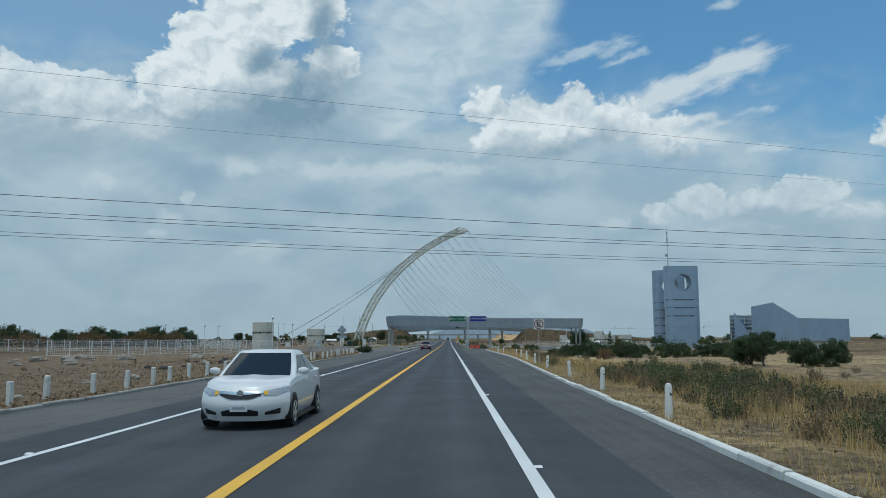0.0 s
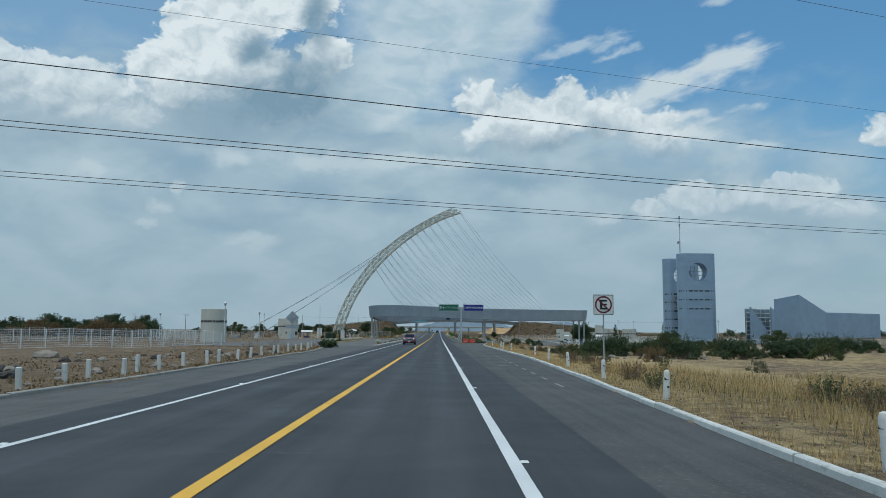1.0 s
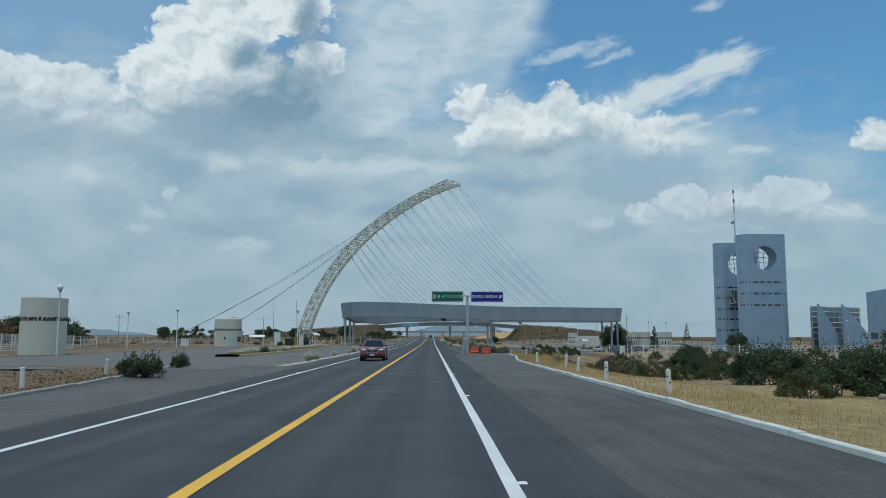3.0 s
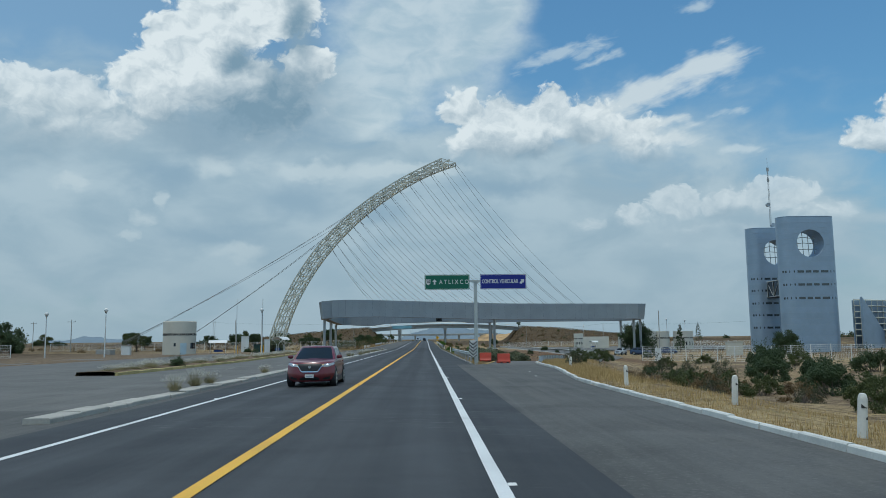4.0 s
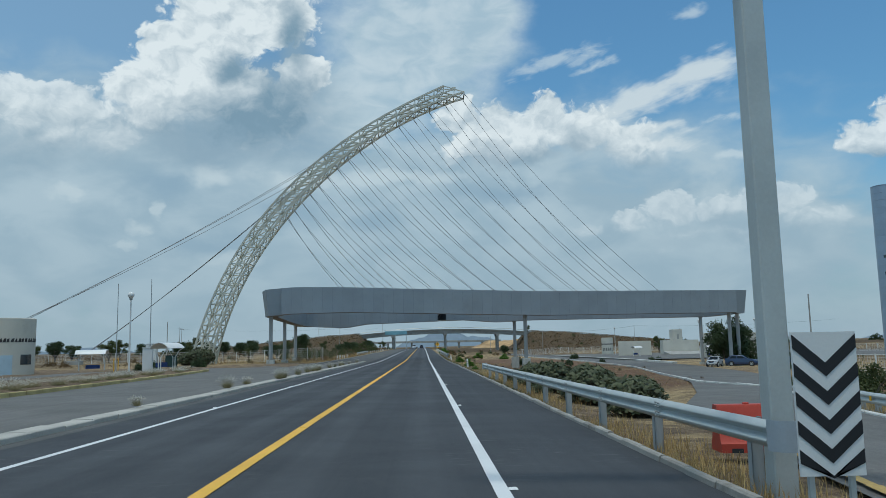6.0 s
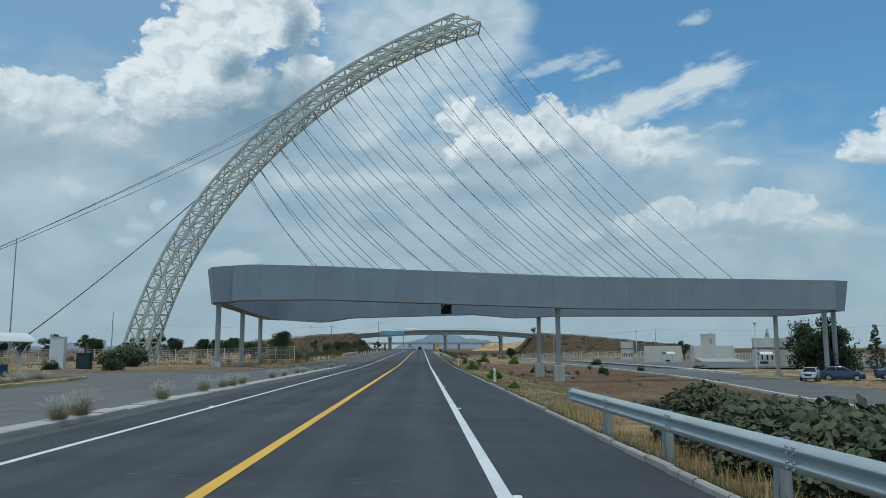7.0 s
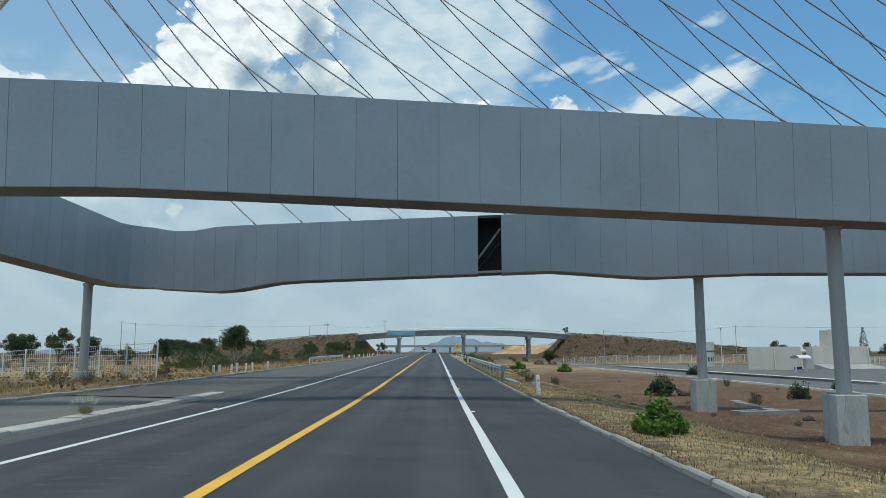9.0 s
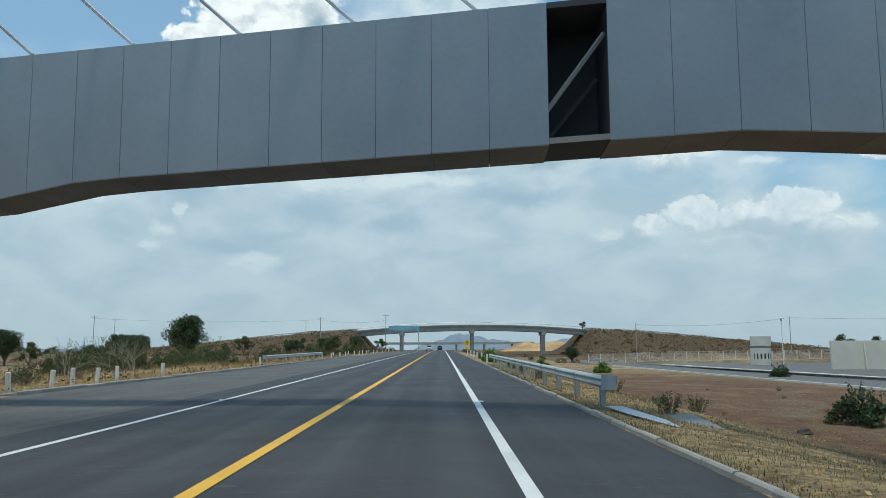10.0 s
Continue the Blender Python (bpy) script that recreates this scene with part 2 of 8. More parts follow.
# ---- materials ----
def surface(name, base, rough=0.8, metal=0.0, vary=0.25, scale=3.0, grain=40.0, bump=0.15, depth=0.01, tint=None, stains=0.0, stain_rgb=(0.1, 0.08, 0.06), per_piece=0.0, spec=0.5, coat=0.0, stretch=(1, 1, 1)):
    """A procedural surface: two scales of colour variation, fine relief, optional stains and a shift from piece to piece."""
    m = bpy.data.materials.new(name)
    m.use_nodes = True
    N = Nodes(m.node_tree)
    b = m.node_tree.nodes["Principled BSDF"]
    geo = N.add("ShaderNodeNewGeometry").outputs["Position"]
    sc = N.add("ShaderNodeVectorMath", operation="MULTIPLY")
    N.put(sc.inputs[0], geo)
    sc.inputs[1].default_value = stretch
    pos = sc.outputs[0]
    big = N.noise(pos, 1.0 / scale, 4.0, 0.55)
    fine = N.noise(pos, grain, 3.0, 0.6)
    both = N.m("ADD", N.m("MULTIPLY", N.m("SUBTRACT", big, 0.5), 1.6), N.m("MULTIPLY", N.m("SUBTRACT", fine, 0.5), 0.9))
    if per_piece:
        r = N.add("ShaderNodeObjectInfo").outputs["Random"]
        both = N.m("ADD", both, N.m("MULTIPLY", N.m("SUBTRACT", r, 0.5), per_piece))
    f = N.m("ADD", 0.5, both, clamp=True)
    lo = tuple(c * (1 - vary) for c in base)
    hi = tint if tint else tuple(min(1.0, c * (1 + vary)) for c in base)
    col = N.mix(f, (*lo, 1), (*hi, 1))
    if stains:
        st = N.noise(pos, 0.55 / scale * 2.2, 7.0, 0.65, 0.6)
        col = N.mix(N.m("MULTIPLY", N.step(st, 0.56, 0.72), stains), col, (*stain_rgb, 1))
    N.put(b.inputs["Base Color"], col)
    N.put(b.inputs["Roughness"], N.m("ADD", rough, N.m("MULTIPLY", N.m("SUBTRACT", fine, 0.5), 0.15), clamp=True))
    b.inputs["Metallic"].default_value = metal
    b.inputs["Specular IOR Level"].default_value = spec
    b.inputs["Coat Weight"].default_value = coat
    if bump:
        bp = N.add("ShaderNodeBump")
        bp.inputs["Strength"].default_value = bump
        bp.inputs["Distance"].default_value = depth
        N.put(bp.inputs["Height"], N.m("ADD", fine, N.m("MULTIPLY", big, 0.6)))
        N.put(b.inputs["Normal"], bp.outputs[0])
    return m


def leafy(name, lo, hi, rough=0.6):
    """Leaves: colour changes from leaf to leaf; a little light comes through."""
    m = bpy.data.materials.new(name)
    m.use_nodes = True
    N = Nodes(m.node_tree)
    b = m.node_tree.nodes["Principled BSDF"]
    r = N.add("ShaderNodeNewGeometry").outputs["Random Per Island"]
    geo = N.add("ShaderNodeNewGeometry").outputs["Position"]
    f = N.m("ADD", N.m("MULTIPLY", r, 0.7), N.m("MULTIPLY", N.m("SUBTRACT", N.noise(geo, 0.6, 3.0), 0.35), 0.9), clamp=True)
    N.put(b.inputs["Base Color"], N.mix(f, (*lo, 1), (*hi, 1)))
    b.inputs["Roughness"].default_value = rough
    b.inputs["Specular IOR Level"].default_value = 0.3
    tr = N.add("ShaderNodeBsdfTranslucent")
    N.put(tr.inputs[0], N.mix(f, (*lo, 1), (*hi, 1)))
    ms = N.add("ShaderNodeMixShader")
    ms.inputs[0].default_value = 0.25
    N.put(ms.inputs[1], b.outputs[0])
    N.put(ms.inputs[2], tr.outputs[0])
    N.put(m.node_tree.nodes["Material Output"].inputs[0], ms.outputs[0])
    return m


def glow(name, rgb, strength):
    m = surface(name, rgb, 0.3, bump=0)
    b = m.node_tree.nodes["Principled BSDF"]
    b.inputs["Emission Color"].default_value = (*rgb, 1)
    b.inputs["Emission Strength"].default_value = strength
    return m


def glass(name, rgb=(0.03, 0.04, 0.05)):
    m = surface(name, rgb, 0.06, vary=0.1, bump=0, spec=0.8)
    m.node_tree.nodes["Principled BSDF"].inputs["Coat Weight"].default_value = 0.6
    return m


def asphalt(name, base, light, tracks, streak=0.35, scuff=0.25, patch=0.0, patch_rgb=(0.1, 0.09, 0.08)):
    """Asphalt: stone grain, long tyre-polished bands, drag streaks, dusty scuffs and worn patches."""
    m = bpy.data.materials.new(name)
    m.use_nodes = True
    N = Nodes(m.node_tree)
    b = m.node_tree.nodes["Principled BSDF"]
    pos = N.add("ShaderNodeNewGeometry").outputs["Position"]
    sp = N.add("ShaderNodeSeparateXYZ")
    N.put(sp.inputs[0], pos)
    X, Y = sp.outputs[0], sp.outputs[1]
    wob = N.m("MULTIPLY", N.m("SUBTRACT", N.noise(pos, 0.05, 2.0), 0.5), 0.9)
    band = None
    for x in tracks:
        q = N.step(N.m("ABSOLUTE", N.m("SUBTRACT", N.m("ADD", X, wob), x)), 0.55, 0.1)
        band = q if band is None else N.m("MAXIMUM", band, q)
    longp = N.xyz(N.m("MULTIPLY", X, 3.2), N.m("MULTIPLY", Y, 0.045), 0.0)
    st = N.noise(longp, 1.0, 5.0, 0.6)
    fine = N.noise(pos, 55.0, 3.0, 0.7)
    blot = N.noise(pos, 0.35, 6.0, 0.6, 0.4)
    f = N.m("ADD", N.m("MULTIPLY", N.m("SUBTRACT", st, 0.5), streak * 4), N.m("MULTIPLY", N.m("SUBTRACT", fine, 0.5), 0.9))
    f = N.m("ADD", f, N.m("MULTIPLY", N.m("SUBTRACT", blot, 0.5), 1.3))
    if band is not None:
        f = N.m("ADD", f, N.m("MULTIPLY", band, 0.30))
    f = N.m("ADD", f, 0.40, clamp=True)
    col = N.mix(f, (*base, 1), (*light, 1))
    # dusty scuffs drawn out along and across the lane
    sc = N.noise(N.xyz(N.m("MULTIPLY", X, 1.1), N.m("MULTIPLY", Y, 3.6), 3.0), 1.6, 6.0, 0.72, 0.3)
    where = N.step(N.noise(pos, 0.12, 3.0, 0.5), 0.52, 0.66)
    col = N.mix(N.m("MULTIPLY", N.m("MULTIPLY", N.step(sc, 0.56, 0.68), where), scuff), col, (0.19, 0.185, 0.175, 1))
    if patch:
        pt = N.noise(N.xyz(X, N.m("MULTIPLY", Y, 0.22), 9.0), 0.6, 6.0, 0.62, 0.4)
        col = N.mix(N.m("MULTIPLY", N.step(pt, 0.5, 0.66), patch), col, (*patch_rgb, 1))
        chips = N.noise(pos, 11.0, 5.0, 0.75)
        col = N.mix(N.m("MULTIPLY", N.step(chips, 0.52, 0.7), 0.35), col, (0.25, 0.24, 0.215, 1))
        col = N.mix(N.m("MULTIPLY", N.step(chips, 0.46, 0.32), 0.45), col, (0.045, 0.044, 0.041, 1))
    N.put(b.inputs["Base Color"], col)
    N.put(b.inputs["Roughness"], N.m("ADD", 0.74, N.m("MULTIPLY", N.m("SUBTRACT", fine, f), 0.16), clamp=True))
    b.inputs["Specular IOR Level"].default_value = 0.42
    bp = N.add("ShaderNodeBump")
    bp.inputs["Strength"].default_value = 0.35
    bp.inputs["Distance"].default_value = 0.006
    N.put(bp.inputs["Height"], fine)
    N.put(b.inputs["Normal"], bp.outputs[0])
    return m


M_FADED = asphalt("faded_asphalt", (0.092, 0.090, 0.083), (0.175, 0.169, 0.154), (), 0.2, 0.3, 0.4, (0.165, 0.155, 0.136))
M_MID_ASPHALT = asphalt("weathered_asphalt", (0.045, 0.045, 0.044), (0.098, 0.095, 0.087), (), 0.3, 0.3, 0.5, (0.10, 0.094, 0.082))
M_NEW_ASPHALT = asphalt("fresh_asphalt", (0.028, 0.031, 0.035), (0.060, 0.063, 0.067), (0.95, 2.62, -1.0, -2.75), 0.16, 0.4)
M_OLD_ASPHALT = asphalt("old_asphalt", (0.058, 0.058, 0.054), (0.125, 0.122, 0.112), (), 0.25, 0.3, 0.6, (0.122, 0.117, 0.104))
M_YELLOW = surface("yellow_paint", (0.78, 0.44, 0.045), 0.6, vary=0.15, scale=2.0, grain=30, bump=0.2, depth=0.003, stains=0.25, stain_rgb=(0.4, 0.25, 0.06))
M_WHITE_LINE = surface("white_road_paint", (0.68, 0.69, 0.68), 0.6, vary=0.14, scale=2.0, grain=30, bump=0.2, depth=0.003, stains=0.3, stain_rgb=(0.4, 0.4, 0.39))
M_KERB = surface("whitewashed_concrete", (0.62, 0.62, 0.58), 0.85, vary=0.2, scale=1.0, grain=25, bump=0.5, depth=0.008, stains=0.75, stain_rgb=(0.27, 0.25, 0.21), per_piece=0.5)
M_KERB_RAW = surface("raw_concrete", (0.30, 0.29, 0.26), 0.9, vary=0.25, scale=1.0, grain=25, bump=0.5, depth=0.008, stains=0.85, stain_rgb=(0.11, 0.095, 0.075), per_piece=0.7)
M_SEP = surface("separator_concrete", (0.43, 0.41, 0.365), 0.9, vary=0.2, scale=1.0, grain=20, bump=0.5, depth=0.01, stains=0.6, stain_rgb=(0.2, 0.18, 0.15), per_piece=0.35)
M_KERB_YEL = surface("faded_yellow_kerb", (0.47, 0.38, 0.17), 0.85, vary=0.3, scale=1.0, grain=25, bump=0.4, stains=0.8, stain_rgb=(0.36, 0.31, 0.2), per_piece=0.6)
M_CONC = surface("pier_concrete", (0.36, 0.355, 0.33), 0.9, vary=0.2, scale=2.0, grain=20, bump=0.4, stains=0.6, stain_rgb=(0.2, 0.18, 0.15))
M_CREAM = surface("cream_render", (0.6, 0.57, 0.49), 0.9, vary=0.1, scale=2.5, grain=18, bump=0.3, depth=0.006, stains=0.3, stain_rgb=(0.44, 0.40, 0.33))
M_PANEL = surface("grey_composite_panel", (0.312, 0.36, 0.40), 0.45, metal=0.1, vary=0.1, scale=2.5, grain=8, bump=0.04, depth=0.003, per_piece=0.35, stains=0.25, stain_rgb=(0.22, 0.25, 0.285))
# dark core behind the panel joints; also paints the shade inside the open bay
M_CORE = surface("dark_core_and_bay_shade", (0.06, 0.062, 0.066), 0.8, bump=0.1)
M_SOFFIT = surface("weathered_soffit", (0.22, 0.2, 0.185), 0.7, vary=0.25, scale=1.5, grain=10, bump=0.1, per_piece=0.4)
M_PLINTH = surface("flaking_plinth_concrete", (0.44, 0.45, 0.42), 0.9, vary=0.3, scale=0.7, grain=14, bump=0.5, depth=0.01, stains=0.95, stain_rgb=(0.17, 0.12, 0.075), stretch=(1.5, 1.5, 0.45))
M_STEEL = surface("pale_painted_steel", (0.57, 0.57, 0.49), 0.5, vary=0.12, scale=2.0, grain=15, bump=0.1, stains=0.25, stain_rgb=(0.36, 0.34, 0.28))
M_COLUMN = surface("grey_painted_column", (0.36, 0.38, 0.38), 0.6, vary=0.12, scale=1.0, grain=15, bump=0.15, stains=0.55, stain_rgb=(0.21, 0.15, 0.1), stretch=(3, 3, 0.4))
M_GALV = surface("galvanised_steel", (0.50, 0.535, 0.52), 0.5, metal=0.4, vary=0.12, scale=1.0, grain=25, bump=0.1, stains=0.2, stain_rgb=(0.34, 0.33, 0.31))
M_CABLE = surface("steel_cable", (0.19, 0.195, 0.2), 0.5, metal=0.3, bump=0)
M_SLEEVE = surface("white_cable_sleeve", (0.7, 0.71, 0.7), 0.5, bump=0)
M_WIRE = surface("conductor", (0.06, 0.06, 0.065), 0.6, metal=0.3, bump=0)
M_WHITE = surface("white_enamel", (0.72, 0.73, 0.71), 0.45, vary=0.08, bump=0.05)
M_POST = surface("limewashed_post", (0.68, 0.67, 0.62), 0.85, vary=0.15, scale=0.5, grain=20, bump=0.4, stains=0.6, stain_rgb=(0.2, 0.18, 0.15))
M_GREEN = surface("green_sign_film", (0.004, 0.13, 0.075), 0.4, vary=0.06, bump=0)
M_BLUE = surface("blue_sign_film", (0.006, 0.016, 0.24), 0.4, vary=0.06, bump=0)
M_SIGNBACK = surface("bare_sign_back", (0.38, 0.43, 0.47), 0.5, metal=0.15, vary=0.12, bump=0.05)
M_BLACK = surface("black_film", (0.012, 0.013, 0.016), 0.5, bump=0)
M_RED = surface("red_film", (0.14, 0.012, 0.02), 0.45, bump=0)
M_BARRIER = surface("orange_red_plastic", (0.46, 0.055, 0.03), 0.55, vary=0.18, scale=0.8, grain=12, bump=0.1, stains=0.35, stain_rgb=(0.33, 0.11, 0.08))
M_AMBER = surface("amber_sign_film", (0.75, 0.4, 0.01), 0.45, bump=0)
M_TOWER = surface("blue_grey_cladding", (0.32, 0.415, 0.52), 0.36, metal=0.3, vary=0.1, scale=2.2, grain=5, bump=0.03, per_piece=0.4)
# near-black: painted shade of openings, and the gangway's dark floor plate
M_DARK = surface("recess_shade_and_dark_plate", (0.02, 0.022, 0.025), 0.6, bump=0)
M_GLASS = glass("dark_glass")
M_CARGLASS = surface("tinted_car_glass", (0.012, 0.016, 0.02), 0.05, vary=0.1, bump=0, spec=0.35)
M_CHROME = surface("chrome", (0.62, 0.64, 0.66), 0.16, metal=1.0, vary=0.05, bump=0)
M_LAMPGLASS = surface("headlamp_glass", (0.42, 0.45, 0.47), 0.12, metal=0.35, vary=0.25, scale=0.12, grain=14, bump=0, spec=0.8)
M_RUBBER = surface("tyre_rubber", (0.018, 0.018, 0.019), 0.85, bump=0.2)
M_BARK = surface("grey_bark", (0.14, 0.115, 0.09), 0.95, vary=0.3, scale=0.4, grain=18, bump=0.7, depth=0.02, stretch=(1, 1, 0.3))
M_TWIG = surface("dry_twig", (0.30, 0.25, 0.19), 0.95, vary=0.3, bump=0.2)
M_LEAF_DARK = leafy("dark_leaves", (0.028, 0.048, 0.022), (0.092, 0.132, 0.056))
M_LEAF = leafy("scrub_leaves", (0.038, 0.058, 0.020), (0.135, 0.155, 0.055))
M_LEAF_BRIGHT = leafy("fresh_leaves", (0.05, 0.12, 0.018), (0.17, 0.29, 0.05))
M_LEAF_BROAD = leafy("broad_leaves", (0.04, 0.055, 0.028), (0.155, 0.17, 0.088), 0.6)
M_LEAF_DRY = leafy("withered_leaves", (0.085, 0.056, 0.028), (0.30, 0.20, 0.095))
M_LEAF_DUSTY = leafy("dusty_leaves", (0.05, 0.055, 0.03), (0.13, 0.135, 0.075))
M_STRAW = leafy("straw", (0.33, 0.215, 0.085), (0.65, 0.475, 0.22), 0.8)
M_PLUME = leafy("pale_grass_plumes", (0.50, 0.48, 0.41), (0.80, 0.77, 0.68), 0.8)
M_TUFT = leafy("dry_tuft_blades", (0.13, 0.12, 0.055), (0.42, 0.37, 0.22), 0.8)
M_ROCK = surface("field_rock", (0.28, 0.25, 0.21), 0.95, vary=0.3, scale=0.6, grain=12, bump=0.8, depth=0.03)
M_LAVA = surface("dark_rock", (0.06, 0.055, 0.052), 0.95, vary=0.35, scale=0.4, grain=12, bump=0.8, depth=0.03)
# pale blue base colour carries the haze of distance
M_HILL = surface("haze_tinted_hill", (0.20, 0.255, 0.30), 1.0, vary=0.12, scale=120, grain=0.03, bump=0, spec=0.0)


def ground_material():
    """Dry field: straw, bare soil and reddish earth, mixed at several scales."""
    m = bpy.data.materials.new("dry_ground")
    m.use_nodes = True
    N = Nodes(m.node_tree)
    b = m.node_tree.nodes["Principled BSDF"]
    pos = N.add("ShaderNodeNewGeometry").outputs["Position"]
    sp = N.add("ShaderNodeSeparateXYZ")
    N.put(sp.inputs[0], pos)
    X, Y = sp.outputs[0], sp.outputs[1]
    wide = N.noise(pos, 0.03, 5.0, 0.6)
    mid = N.noise(pos, 0.22, 7.0, 0.66, 0.5)
    small = N.step(N.noise(pos, 1.6, 8.0, 0.75), 0.28, 0.72)
    grain = N.step(N.noise(pos, 14.0, 5.0, 0.75), 0.3, 0.7)
    soil = N.mix(N.m("ADD", N.m("MULTIPLY", small, 0.6), N.m("MULTIPLY", grain, 0.4)), (0.06, 0.043, 0.030, 1), (0.34, 0.255, 0.175, 1))
    straw = N.mix(N.m("ADD", N.m("MULTIPLY", small, 0.5), N.m("MULTIPLY", grain, 0.5)), (0.19, 0.132, 0.065, 1), (0.66, 0.50, 0.27, 1))
    red = N.mix(N.m("ADD", N.m("MULTIPLY", small, 0.6), N.m("MULTIPLY", grain, 0.4)), (0.05, 0.026, 0.018, 1), (0.27, 0.165, 0.11, 1))
    green = N.mix(grain, (0.10, 0.10, 0.042, 1), (0.28, 0.25, 0.115, 1))
    scrub = N.mix(N.m("ADD", N.m("MULTIPLY", mid, 0.6), N.m("MULTIPLY", small, 0.4)), (0.012, 0.010, 0.006, 1), (0.19, 0.135, 0.085, 1))
    # how much straw: rich on the near right-hand verge, thin on the worked soil of the left-hand field
    right = N.step(X, 4.0, 9.0)
    bare_left = N.m("MULTIPLY", N.m("SUBTRACT", 1.0, right), N.step(Y, 260.0, 290.0, 0.22, 0.0))
    t = N.m("SUBTRACT", N.m("ADD", N.m("MULTIPLY", mid, 0.7), N.m("ADD", N.m("MULTIPLY", wide, 0.5), N.m("MULTIPLY", small, 0.25))), bare_left)
    mown = N.m("MULTIPLY", N.m("MULTIPLY", N.step(X, 7.5, 9.0), N.step(X, 26.0, 20.0)), N.m("MULTIPLY", N.step(Y, 52.0, 62.0), N.step(Y, 140.0, 120.0)))
    t = N.m("ADD", t, N.m("MULTIPLY", mown, 0.22))
    col = N.mix(N.step(t, 0.58, 0.86), soil, straw)
    plot = N.m("MULTIPLY", N.m("MULTIPLY", N.step(X, 9.0, 14.0), N.step(X, 42.0, 34.0)), N.m("MULTIPLY", N.step(Y, 212.0, 226.0), N.step(Y, 420.0, 380.0)))
    col = N.mix(N.m("MULTIPLY", plot, N.step(N.m("ADD", mid, N.m("MULTIPLY", small, 0.3)), 0.50, 0.66)), col, red)
    col = N.mix(N.m("MULTIPLY", N.step(N.noise(pos, 0.4, 6.0, 0.65), 0.56, 0.70), 0.55), col, green)
    hollow = N.m("MULTIPLY", N.m("MULTIPLY", N.step(X, 14.0, 18.0), N.step(X, 48.0, 40.0)), N.m("MULTIPLY", N.step(Y, 140.0, 160.0), N.step(Y, 216.0, 202.0)))
    col = N.mix(N.m("MULTIPLY", hollow, N.step(mid, 0.36, 0.56, 0.9, 0.55)), col, soil)
    # darker scrubby country away from the road
    off = N.m("MAXIMUM", N.step(Y, 400.0, 520.0), N.m("MAXIMUM", N.step(X, -38.0, -75.0), N.step(X, 52.0, 90.0)))
    col = N.mix(N.m("MULTIPLY", off, N.step(N.m("ADD", N.m("MULTIPLY", wide, 0.6), N.m("MULTIPLY", mid, 0.5)), 0.66, 0.44, 0.5, 0.95)), col, scrub)
    bank = N.m("MULTIPLY", N.step(Y, 520.0, 550.0), N.step(Y, 900.0, 700.0))
    col = N.mix(N.m("MULTIPLY", bank, 0.9), col, scrub)
    N.put(b.inputs["Base Color"], col)
    b.inputs["Roughness"].default_value = 0.97
    b.inputs["Specular IOR Level"].default_value = 0.1
    bp = N.add("ShaderNodeBump")
    bp.inputs["Strength"].default_value = 0.9
    bp.inputs["Distance"].default_value = 0.05
    N.put(bp.inputs["Height"], N.m("ADD", small, N.m("MULTIPLY", grain, 0.5)))
    N.put(b.inputs["Normal"], bp.outputs[0])
    return m


M_GROUND = ground_material()


